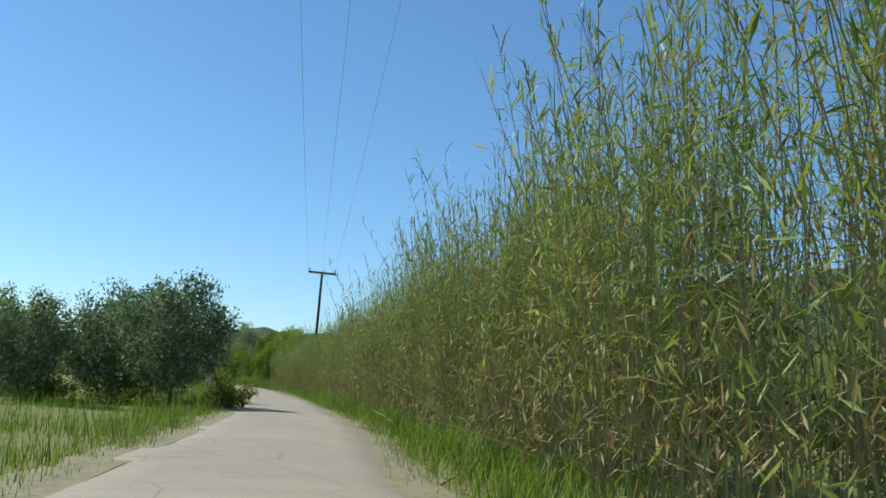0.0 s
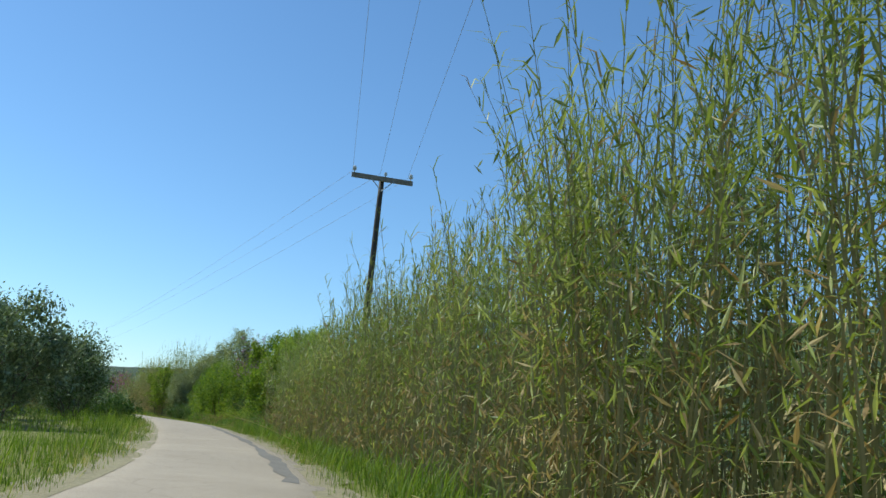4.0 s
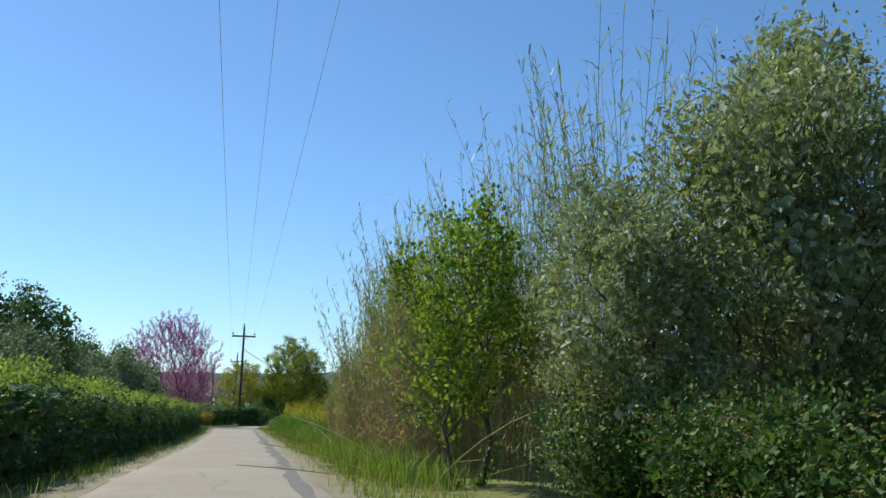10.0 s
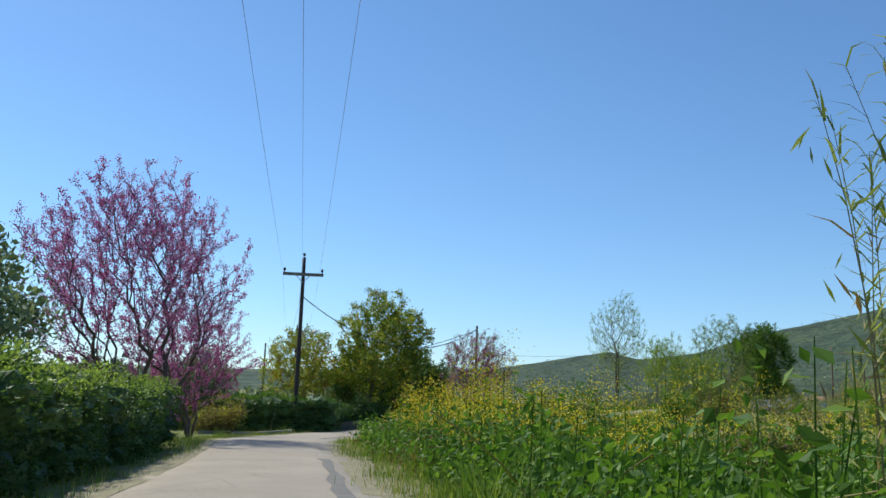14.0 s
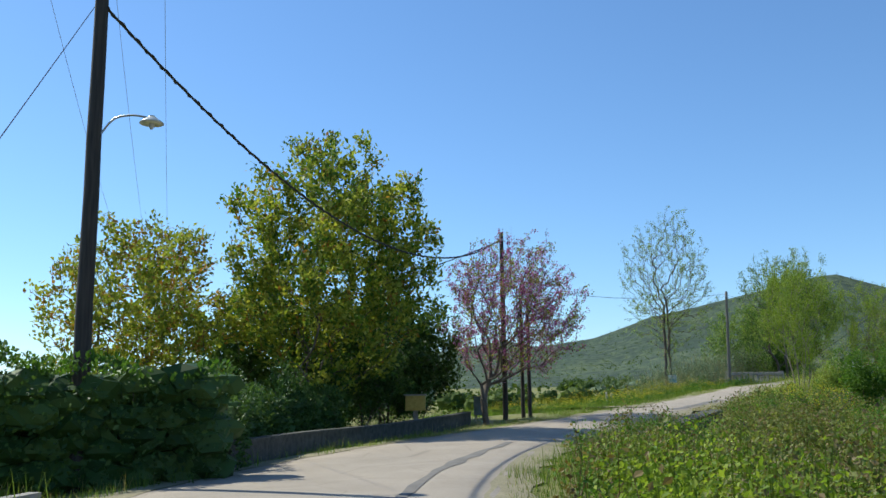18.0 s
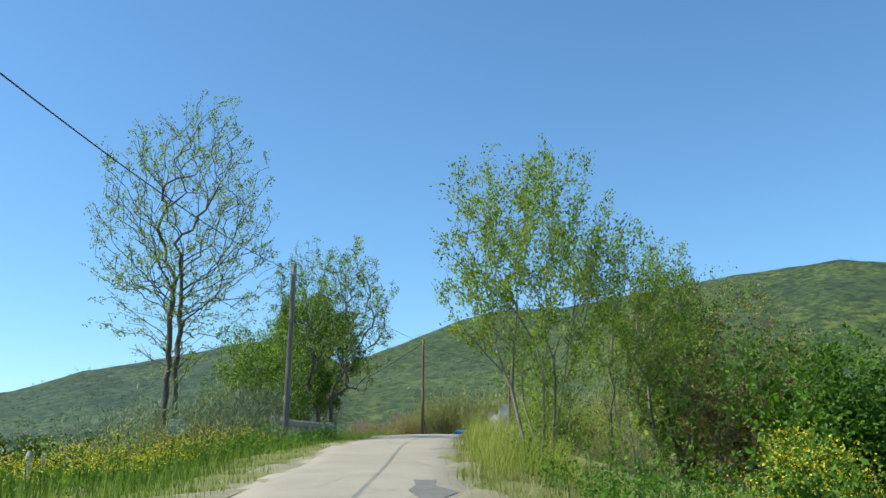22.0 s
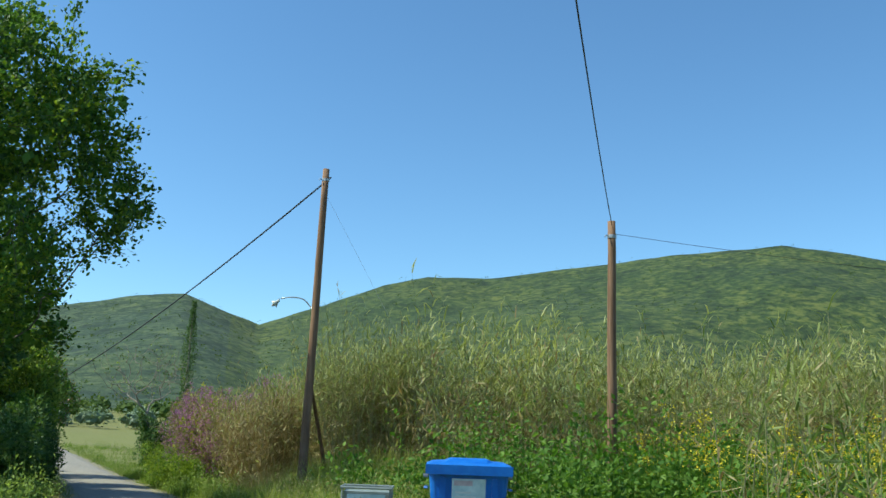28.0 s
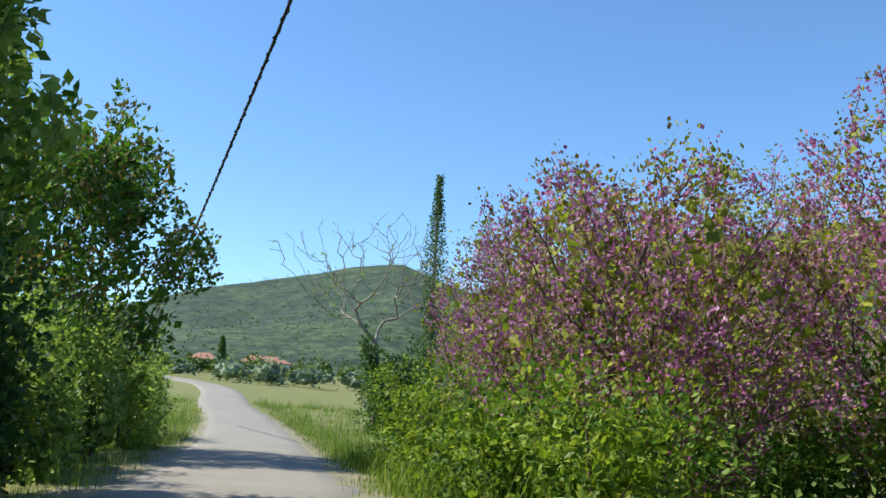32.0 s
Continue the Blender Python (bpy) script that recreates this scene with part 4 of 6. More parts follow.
def plain_pole(name, label, at, h, mat, lean=(0, 0), r=0.13, seed=0):
    ob = thing(name, label, "utility pole")
    ob.matrix_basis = pose(*at, lean[0], lean[1], 0)
    part("shaft", pole_shaft(h, r, r * 0.72, mat, seed), ob)
    # A steel band and bracket near the top, and an earth strip down one side.
    k = r * 0.745
    part("band", Build().tube([(0, 0, h - 0.42), (0, 0, h - 0.34)], [k + 0.014, k + 0.014], 12).mesh("band", M_STEEL), ob)
    part("bracket", Build().tube([(-k - 0.02, -0.02, h - 0.38), (-k - 0.1, -0.02, h - 0.36), (-k - 0.13, -0.02, h - 0.42)], [0.014] * 3, 6).mesh("bracket", M_STEEL), ob)
    return ob


def arm_lamp(pole, z, way, reach, kind):
    """A street lamp on a bent tube at a pole."""
    w = np.array([math.cos(way), math.sin(way), 0])
    pts = [w * 0.12 + [0, 0, z], w * reach * 0.35 + [0, 0, z + 0.28], w * reach * 0.7 + [0, 0, z + 0.34], w * reach + [0, 0, z + 0.28]]
    arm = part("lamp_arm", smooth(Build().tube(spline(np.array(pts), 0.1), np.full(len(spline(np.array(pts), 0.1)), 0.02), 7).mesh("lamp_arm", M_STEEL)), pole)
    e = w * (reach + 0.05) + [0, 0, z + 0.22]
    if kind == "dish":
        b = Build().tube(np.array([e + [0, 0, 0.1], e + [0, 0, 0.06], e + [0, 0, -0.02], e + [0, 0, -0.05]]), [0.05, 0.09, 0.2, 0.22], 14)
        part("shade", smooth(b.mesh("shade", M_ENAMEL)), pole, "cream enamel dish shade")
        b = Build().tube(np.array([e + [0, 0, -0.04], e + [0, 0, -0.12], e + [0, 0, -0.16]]), [0.05, 0.05, 0.02], 8)
        part("bulb", smooth(b.mesh("bulb", M_GLASSCAP)), pole)
    else:
        d = unit(w * 0.75 - [0, 0, 0.65])
        b = Build().tube(np.array([e + [0, 0, 0.06], e, e + d * 0.1, e + d * 0.2, e + d * 0.21]), [0.025, 0.045, 0.06, 0.14, 0.13], 12)
        part("shade", smooth(b.mesh("shade", M_ENAMEL)), pole, "pale cone-shaped lamp shade")
        b = Build().tube(np.array([e + d * 0.16, e + d * 0.24, e + d * 0.3]), [0.05, 0.055, 0.02], 8)
        part("bulb", smooth(b.mesh("bulb", M_GLASSCAP)), pole)
    return arm


P1 = cross_pole("tarred wooden power pole leaning slightly, crossarm with white insulators", (-2.86, 30.8, 0.3), 11.7, 14, (0, 0.4), 2.66, None, M_GLASSCAP, False, 0.16, 1)
P2 = cross_pole("dark wooden power pole with crossarm and street lamp by the hedge", (-73.95, 165.7, -0.1), 11.1, 27, (0, 0), 2.66, None, None, True, 0.16, 2)
arm_lamp(P2, 6.0, -0.3, 1.0, "dish")
P3 = cross_pole("dark wooden power pole far behind the walnut tree", on(-97, 208), 10.5, 27, (0, 0), 2.2, None, None, True, 0.15, 3)
P3B = plain_pole("utility_pole", "dark wooden pole far behind the garden", on(-104, 213), 9.0, M_POLE_DARK, seed=4)
P5 = plain_pole("utility_pole", "dark wooden pole standing inside the flowering tree", (-70.4, 193.8, 0.1), 9.1, M_POLE_DARK, seed=5)
P6 = plain_pole("utility_pole", "weathered grey wooden pole beside the bridge railing", (-57.2, 224.7, 1.6), 8.0, M_POLE_GREY, (0, 1.5), 0.14, 6)
PL = plain_pole("utility_pole", "brown weathered wooden pole with a street lamp among the reeds", (-34.6, 266.1, 2.1), 10.75, M_POLE, (0.3, 0.7), 0.15, 7)
arm_lamp(PL, 6.08, 2.6, 1.15, "cone")
PR = plain_pole("utility_pole", "brown weathered wooden pole in tall weeds behind the bins", (-31.1, 255.4, 2.0), 7.5, M_POLE, (0, 0), 0.13, 8)
# A stay pole propping the lamp pole.
prop = np.array([(-34.4, 266.25, 5.6), (-33.5, 267.4, 3.8), (-32.5, 268.7, 1.2)])
solo("prop_pole", smooth(Build().tube(prop, [0.055, 0.065, 0.075], 8).mesh("prop_pole", M_POLE)), "dark timber prop leaning on the lamp pole", "prop")

for k, (dx, z1, z2) in enumerate(((-1.2, 11.15, 9.95), (0, 11.2, 11.3), (1.2, 11.15, 9.9))):
    c, s = math.cos(radians(27)), math.sin(radians(27))
    wire("power_wire", "thin bare overhead power wire", (-2.86 + dx * 0.97, 30.8 + dx * 0.25, z1 + 0.95), (-74.05 + dx * c, 165.6 + dx * s, z2 + 0.05), 1.4, 0.006, M_WIRE, 40)
    wire("power_wire", "thin bare overhead power wire", (-2.86 + dx * 0.97, 30.8 + dx * 0.25, z1 + 0.95), (11.5 + dx, -85, 11.5), 1.2, 0.006, M_WIRE, 30)
    wire("power_wire", "thin bare overhead power wire", (-74.05 + dx * c, 165.6 + dx * s, z2 + 0.05), (-97 + dx * c, 208 + dx * s, 10.3), 0.8, 0.006, M_WIRE, 20)
wire("service_cable", "thick black twisted service cable", (-73.85, 165.7, 8.35), (-70.4, 193.8, 8.9), 2.5, 0.028, M_CABLE, 30, 0.5)
wire("service_cable", "thick black twisted service cable", (-70.4, 193.8, 8.8), (-86, 196, 6.0), 0.6, 0.022, M_CABLE, 24, 0.5)
wire("service_cable", "black service cable on wooden poles", (-70.4, 193.8, 6.6), (-57.3, 224.7, 9.4), 0.5, 0.014, M_CABLE, 24)
wire("service_cable", "black service cable on wooden poles", (-57.3, 224.7, 9.4), (-31.1, 255.4, 9.4), 0.9, 0.01, M_CABLE, 24)
wire("service_cable", "thick black twisted service cable", (-34.3, 266.1, 12.6), (-39.64, 318, 5.9), 0.8, 0.03, M_CABLE, 40, 0.6)
wire("phone_wire", "steel stay wire anchored in the verge", (-74.0, 165.55, 8.3), (-70.2, 156.1, -0.1), 0.0, 0.008, M_CABLE, 6)
wire("phone_wire", "thin pale stay wire", (-34.6, 266.1, 12.3), (-30.2, 262.6, 2.6), 0.0, 0.004, M_WIRE, 6)
wire("phone_wire", "thin black wire to a distant pole", (-31.1, 255.4, 9.2), (-5, 236, 7.5), 0.8, 0.006, M_CABLE, 20)

# ---------- reeds ----------
REED = (M_CANE, M_REED, M_REED_DRY)
REED_PALE = (M_CANE, M_REED_PALE, M_REED_DRY)


def strip_spots(y0, y1, near, far, n, seed, bias=1.2):
    """Random places beside the road between two distances to its right (negative: left)."""
    rng = np.random.default_rng(seed)
    i0, i1 = (int(np.abs(LINE[:, 1] - y).argmin()) for y in (y0, y1))
    k = rng.uniform(i0, i1, n)
    i = k.astype(int)
    u = rng.uniform(0, 1, n) ** bias
    s = np.sign(near)
    extra = s * (np.where(s > 0, RIGHT[i], LEFT[i]) - HALF)
    p = LINE[i] + SIDE[i] * (near + extra + (far - near) * u)[:, None] + TAN[i] * (k - i)[:, None]
    p[:, 2] = ground(p[:, :2])
    return p


def area_spots(x0, x1, y0, y1, n, seed, slope=0.0):
    rng = np.random.default_rng(seed)
    p = np.c_[rng.uniform(x0, x1, n), rng.uniform(y0, y1, n), np.zeros(n)]
    p[:, 1] += slope * (p[:, 0] - x0)
    p[:, 2] = ground(p[:, :2])
    return p


FIRST = strip_spots(-72, 37.2, 3.5, 7.2, 5000, 31, 1.35)
reed_bed("reed_bed", "tall green giant reeds with dry brown canes along the verge", FIRST, 5.9 * np.interp(FIRST[:, 1], [8, 22, 29, 41], [1.0, 0.93, 0.74, 0.7]), 41, REED, 25, 0.12, 0.5, 0.05, 30, 0.9, 0.7)
SECOND = np.vstack([strip_spots(88.5, 104, 4.0, 8.0, 960, 32), strip_spots(103, 118, 5.0, 9.5, 640, 30)])
lone = (SECOND[:, 1] > 103) & (np.random.default_rng(5).random(1600) < 0.045)
reed_bed("reed_bed", "giant reeds, green on top and straw-coloured below", SECOND, np.interp(SECOND[:, 1], [96, 101, 105, 110], [6.5, 5.6, 4.3, 3.2]) * np.where(lone, 1.6, 1.0), 42, REED, 25, 0.1, 0.55, 0.08, 32, 1.0, 1.0)
reed_bed("reed_bed", "few very tall leafy canes above the lower reeds", strip_spots(109, 115.5, 5.2, 7.6, 40, 58), 6.0, 59, REED, 27, 0.16, 0.5, 0.1, 20)
reed_bed("reed_bed", "scattered giant reeds with tufted tips at the meadow's edge", area_spots(-44.75, -43.3, 120.5, 122.5, 30, 34), 5.0, 45, REED, 26, 0.015, 0.5, 0.1)
reed_bed("reed_bed", "tall dry and green giant reeds along the lane", strip_spots(270, 280, 6.2, 11, 800, 33), 5.6, 43, REED_PALE, 25, 0.2, 0.55, 0.08, 30, 1.05, 1.05)
reed_bed("reed_bed", "taller leafy reeds above the dry canes", strip_spots(268.8, 271.8, 6.2, 8.6, 120, 60), 6.2, 61, REED_PALE, 24, 0.12, 0.5, 0.1, 20)
reed_bed("reed_bed", "dry straw-coloured canes leaning over the lane's verge", strip_spots(271.5, 280, 4.4, 7.2, 760, 40), 4.4, 44, (M_STRAW, M_REED_PALE, M_REED_DRY), 18, 0.26, 0.5, 0.25, 26, 1.0, 1.6)
reed_bed("reed_bed", "broad stand of straw and green reeds behind the weeds", area_spots(-31, 20, 264, 273, 2300, 35, -0.32), 5.9, 46, REED_PALE, 14, 0.12, 0.75, 0.1, 22, 1.7, 0.8)
reed_bed("reed_bed", "giant reeds behind the roadside bushes", strip_spots(58, 76, -5.2, -9, 300, 36), 5.2, 47, REED, 15, 0.1, 0.55, 0.15)
RAIL_REED = np.vstack([strip_spots(217, 224, -6, -12, 160, 37), strip_spots(224, 247, -8.8, -14, 1100, 57)])
reed_bed("reed_bed", "brown and green reeds by the bridge railing", RAIL_REED, np.interp(RAIL_REED[:, 1], [217, 231, 237, 250], [2.8, 3.0, 4.9, 4.9]), 48, (M_CANE, M_OLIVE, M_REED_DRY), 18, 0.12, 0.5, 0.1)
reed_bed("reed_bed", "straw-coloured reeds beside the stream", strip_spots(228, 250, 6, 16, 420, 38), 3.4, 49, REED, 14, 0.12, 0.5, 0.1)
reed_bed("reed_bed", "thin reeds standing behind the leafy shrub", strip_spots(82, 92, 5.4, 8.6, 210, 39), 8.2, 50, REED, 20, 0.08, 0.5, 0.25)

# Fallen and leaning dry canes.
rng = np.random.default_rng(77)
fallen = thing("fallen_canes", "pale dead canes leaning out of the reeds", "dead canes", kind="stuff")
fb = Build()
for p in np.vstack([strip_spots(-60, 38, 3.0, 4.6, 46, 51), strip_spots(84, 122, 3.0, 4.6, 26, 52)]):
    a, ln, up = rng.uniform(0, 6.28), rng.uniform(1.2, 3.4), rng.uniform(0.15, 0.8)
    d = np.array([np.cos(a), np.sin(a), up])
    t = np.linspace(0, 1, 5)[:, None]
    fb.tube(p + d * ln * t + np.array([0, 0, -0.35 * ln]) * t**2 * up, np.linspace(0.013, 0.006, 5), 4, cap=False)
part("canes", fb.mesh("canes", M_STRAW), fallen)

# ---------- trees on the west side, first stretch ----------
OLIVE_LEAF = [("crown", M_OLIVE, 9500, 0.05, 0.26, 2.8, 0.3)]
ol = [tree("olive_tree", "grey-green olive tree with a dense round crown", "tree", on(-1.2, -22.6), 0, 3, (4.9, 2.3, 0.15, 13, 0.42), 0.8, 0.2, M_BARK, OLIVE_LEAF, 330, 1, load_most=9, core=0.3),
      tree("olive_tree", "grey-green olive tree with a forked trunk", "tree", on(-4.6, -19), 40, 4, (4.6, 2.5, 0.1, 14, 0.4), 0.8, 0.19, M_BARK, OLIVE_LEAF, 330, 2, 0.7, load_most=9, core=0.3)]
for k, (x, y, s) in enumerate(((-13.2, 22.5, 0.95), (-4.7, -14.6, 1.2), (-14.5, 12, 1.05), (-8.5, -9, 0.95), (-10.5, 3.5, 0.9), (-7, -36, 1.0), (-5.6, -24.5, 0.78), (-8.4, -20, 0.95), (-3.0, -44, 1.05), (-15, -22, 1.1), (-19, 2, 1.1), (-17, 26, 1.1), (-14, -50, 1.1), (-24, -12, 1.2))):
    c = copy_thing(ol[k % 2], pose(*on(x, y), 0, 0, 67 * k))
    c.scale = (s, s, s)
holm = tree("roadside_tree", "dark grey-green bushy tree leafy down to the ground", "tree", on(-17.9, 39), 0, 8, (4.7, 2.4, 0.2, 14, 0.42), 0.7, 0.17, M_BARK, [("crown", M_OLIVE, 7000, 0.065, 0.3, 2.0, 0.3), ("green_leaves", M_DARK, 3500, 0.07, 0.3, 1.8, 0.3)], 380, 3, 0.8, load_most=9, core=0.3)
for k, (y, off, s) in enumerate(((46.5, -6.4, 0.62), (53, -5.8, 0.92), (34, -8, 0.95), (60, -6.5, 0.95), (68, -7, 0.85), (42, -10, 1.0), (52, -10, 1.1))):
    c = copy_thing(holm, pose(*beside(y, off), 0, 0, 50 * k))
    c.scale = (s, s, s)
bush("shrub", "low dark green shrub on the verge", beside(45, -3.6), (2.2, 5, 1.3), 61, M_DARK, M_TWIG, 2600, 0.07)
bush("shrub", "low dark green shrub on the verge", beside(54, -3.6), (2.2, 5, 1.5), 62, M_OLIVE, M_TWIG, 2600, 0.07)
bush("shrub", "leafy green roadside shrub under the reeds", beside(66, -4.2), (3, 5, 2.4), 63, M_GREEN, M_TWIG, 3800, 0.08)
bush("shrub", "leafy green roadside shrub under the reeds", beside(72, -4.6), (3.4, 5, 3.0), 64, M_DARK, M_TWIG, 4200, 0.08)
bush("shrub", "light green rounded shrub before the hedge", beside(77, -4.4), (2.8, 3.6, 1.9), 65, M_GREEN, M_TWIG, 3200, 0.07)

# ---------- the clipped hedge and what stands behind it ----------
def hedge(name, label, line, height, width, seed, mat, leaf=0.055, dens=620, top=None):
    """A clipped hedge along a line of places: woody stems inside, leaves over its faces."""
    rng = np.random.default_rng(seed)
    line = np.asarray(line, float)
    seg = np.linalg.norm(np.diff(line[:, :2], axis=0), axis=1)
    length = seg.sum()
    n = int(length * dens)
    s = rng.uniform(0, length, n)
    cum = np.r_[0, np.cumsum(seg)]
    c = np.stack([np.interp(s, cum, line[:, k]) for k in range(3)], 1)
    j = np.clip(np.searchsorted(cum, s) - 1, 0, len(seg) - 1)
    d = unit((line[1:] - line[:-1])[j] * [1, 1, 0])
    side = np.c_[-d[:, 1], d[:, 0], np.zeros(n)]
    u, w = rng.uniform(-1, 1, n), rng.uniform(0, 1, n)
    bul = 1 + 0.16 * np.sin(s * 1.7) + 0.1 * np.sin(s * 4.3 + 1)
    face = rng.random(n)
    off = np.where(face < 0.4, u, np.where(face < 0.7, 1.0, -1.0) * (0.82 + 0.25 * rng.random(n))) * width / 2 * bul
    z = np.where(face < 0.4, height * (0.92 + 0.14 * w), height * w) * (1 + 0.09 * np.sin(s * 0.9 + 2) + 0.06 * np.sin(s * 3.1))
    p = c + side * off[:, None] + np.c_[np.zeros((n, 2)), z]
    nor = np.where((face < 0.4)[:, None], [[0, 0, 1.0]], side * np.sign(off)[:, None])
    v, f = leaf_cards(p, leaf, rng, 1.6, 0.3, along=nor)
    nc = n // 12
    core = c[:nc] + side[:nc] * (rng.uniform(-0.36, 0.36, nc) * width)[:, None] + np.c_[np.zeros((nc, 2)), height * rng.uniform(0.06, 0.86, nc)]
    cv, cf = leaf_cards(core, 0.14, rng, 1.3, 0.1)
    ob = thing(name, label, "hedge")
    k = face >= 0.4 if top else np.ones(n, bool)
    fv = v.reshape(-1, 4, 3)
    part("foliage", mesh_from("foliage", np.vstack([fv[k].reshape(-1, 3), cv]), np.arange((k.sum() + nc) * 4).reshape(-1, 4), mat), ob)
    # Leaves of the top face take the paler material.
    if top:
        part("top_leaves", mesh_from("top_leaves", fv[~k].reshape(-1, 3), np.arange((~k).sum() * 4).reshape(-1, 4), top), ob, "paler leaves along the top")
    steps = np.arange(0.15, length, 0.3)
    row = np.stack([np.interp(steps, cum, line[:, q]) for q in range(3)], 1)
    knots = np.vstack([row + [0, 0, height * hz] for hz in (0.14, 0.36, 0.58, 0.78)])
    knots = knots + rng.normal(0, 0.09, knots.shape)
    kv, kf = core_lumps(knots, np.full(len(knots), 0.4 * width), rng, 0.42 * height / width)
    part("inner_foliage", mesh_from("inner_foliage", kv, kf, mat), ob)
    wood = Build()
    for _ in range(int(length * 2.2)):
        q = c[rng.integers(0, n)] + rng.normal(0, 0.12, 3) * [1, 1, 0]
        wood.tube([q + [0, 0, -0.1], q + [*rng.normal(0, 0.12, 2), height * 0.85]], [0.02, 0.008], 4, cap=False)
    tagged(part("wood", wood.mesh("wood", M_TWIG), ob), kind="stuff")
    return ob


hl = np.array([beside(y, -3.4) for y in np.arange(80, 139, 3.0)])
hedge("hedge", "long green clipped hedge with paler leaves on top", hl, 1.65, 1.3, 71, M_DARK, 0.045, 850, M_PALE)
hedge("hedge", "dark dense clipped hedge below the power pole", [on(-81, 161.5), on(-76, 164.2), on(-72.2, 167.6)], 2.1, 1.5, 72, M_DARK, 0.07, 900, M_GREEN)
hedge("hedge", "dark hedge behind the garden wall", [on(-73.0, 168.5), on(-75.4, 176), on(-75.0, 182)], 1.6, 1.2, 73, M_DARK, 0.07, 600)
for k, (y, off, s) in enumerate(((97, -8, 0.98), (104, -8.5, 1.1), (111, -8, 1.05), (118, -8.5, 1.15), (90, -9, 1.0), (124, -8, 1.3), (130, -7.6, 1.35), (135, -8.4, 1.3), (115, -12, 1.35), (127, -13, 1.4))):
    c = copy_thing(ol[(k + 1) % 2], pose(*beside(y, off), 0, 0, 80 * k + 20))
    c.scale = (s * 0.92,) * 3
dark = tree("tall_tree", "tall dark evergreen tree behind the hedge", "tree", beside(92, -13), 0, 12, (7.5, 2.8, 0.8, 14, 0.4), 2.0, 0.22, M_BARK, [("crown", M_DARK, 9000, 0.09, 0.34, 1.7, 0.3)], 420, 1, load_most=9, core=0.3)
c = copy_thing(dark, pose(*beside(81, -8.5), 0, 0, 120))
c.scale = (0.85,) * 3
for y, off, k in ((128, -12, 0.9), (109, -9.6, 1.0), (137, -12.5, 1.05)):
    copy_thing(dark, pose(*beside(y, off), 0, 0, 3.1 * y)).scale = (k, k, k)

tree("judas_tree", "large spreading tree covered in pink blossom, hardly any leaves", "tree", on(-66.4, 140.6), 0, 15, (10.7, 4.7, 1.9, 18, 0.36, (-0.9, -0.5)), 0.9, 0.2, M_BARK, [("blossom", M_PINK, 34000, 0.05, 0.1, 1.3, 0.2), ("dark_blossom", M_ROSE, 22000, 0.05, 0.1, 1.3, 0.2)], 1300, 6, 0.8, bias=0.5, tip=0.009, load_most=9, foot=0.3, rise=0.9)
tree("judas_tree", "smaller dark pink flowering tree with drooping branches", "tree", on(-70.9, 149.7), 0, 16, (7.2, 3.6, 1.0, 16, 0.36), 0.9, 0.15, M_BARK, [("blossom", M_ROSE, 21000, 0.045, 0.08, 1.2, 0.2), ("pale_blossom", M_PINK, 9000, 0.045, 0.08, 1.2, 0.2)], 700, 3, 0.5, bias=0.6, tip=0.009, load_most=6)
bush("shrub", "yellow-brown flowering shrub on the verge", on(-73.4, 155.5), (3.8, 3, 1.9), 66, M_BROWNLEAF, M_TWIG, 3200, 0.06, extra=[("bloom", M_WALNUT, 2400, 0.055)])
bush("shrub", "dark green shrub behind the verge", on(-76, 151), (5, 4, 2.6), 67, M_DARK, M_TWIG, 4500, 0.08)
bush("shrub", "dark green shrub behind the verge", on(-72.5, 147), (4, 4, 2.4), 68, M_DARK, M_TWIG, 3600, 0.08)
for k, (x, y, s) in enumerate(((-80.5, 164.5, 1.15), (-90, 174, 0.95), (-81, 155, 0.9), (-95, 165, 1.0), (-101, 182, 1.1))):
    c = copy_thing(ol[k % 2], pose(*on(x, y), 0, 0, 75 * k))
    c.scale = (s,) * 3

# ---------- the garden at the bend ----------
tree("walnut_tree", "tall walnut tree in fresh yellow-green leaf", "tree", on(-76.2, 183.2), 0, 22, (12.1, 4.4, 0.9, 24, 0.3, (0.8, 0.2)), 2.2, 0.28, M_BARK, [("crown", M_WALNUT, 24000, 0.1, 0.26, 1.8, 0.4), ("green_leaves", M_GREEN, 8000, 0.1, 0.26, 1.8, 0.4), ("young_leaves", M_WALNUT_RUST, 2200, 0.1, 0.24, 1.6, 0.4)], 560, 3, 1.0, bias=0.4, load_most=5, core=0.05, foot=0.4)
tree("walnut_tree", "younger walnut tree with rusty young leaves", "tree", on(-81.4, 180.6), 0, 23, (8.6, 4.3, 0.8, 17, 0.34), 1.4, 0.18, M_BARK, [("crown", M_WALNUT, 14000, 0.1, 0.24, 1.8, 0.4), ("young_leaves", M_WALNUT_RUST, 3600, 0.1, 0.22, 1.6, 0.4)], 420, 2, 0.6, bias=0.4, load_most=5)
tree("garden_tree", "dark leafy tree shading the garden wall", "tree", on(-75.4, 191.4), 0, 24, (5.6, 2.3, -0.1, 14, 0.42), 0.8, 0.13, M_BARK, [("crown", M_DARK, 9500, 0.085, 0.3, 1.7, 0.4)], 330, 2, 0.4, load_most=9, core=0.3)
garden = tree("garden_tree", "dark leafy tree shading the garden wall", "tree", on(-78.5, 192), 0, 25, (6.9, 2.7, -0.1, 14, 0.42), 0.9, 0.14, M_BARK, [("crown", M_DARK, 9500, 0.09, 0.3, 1.7, 0.4)], 330, 2, 0.5, load_most=9, core=0.3)
bush("shrub", "dark green garden shrub behind the wall", on(-75.6, 184.0), (2.4, 3.6, 2.2), 81, M_DARK, M_TWIG, 3000, 0.09)
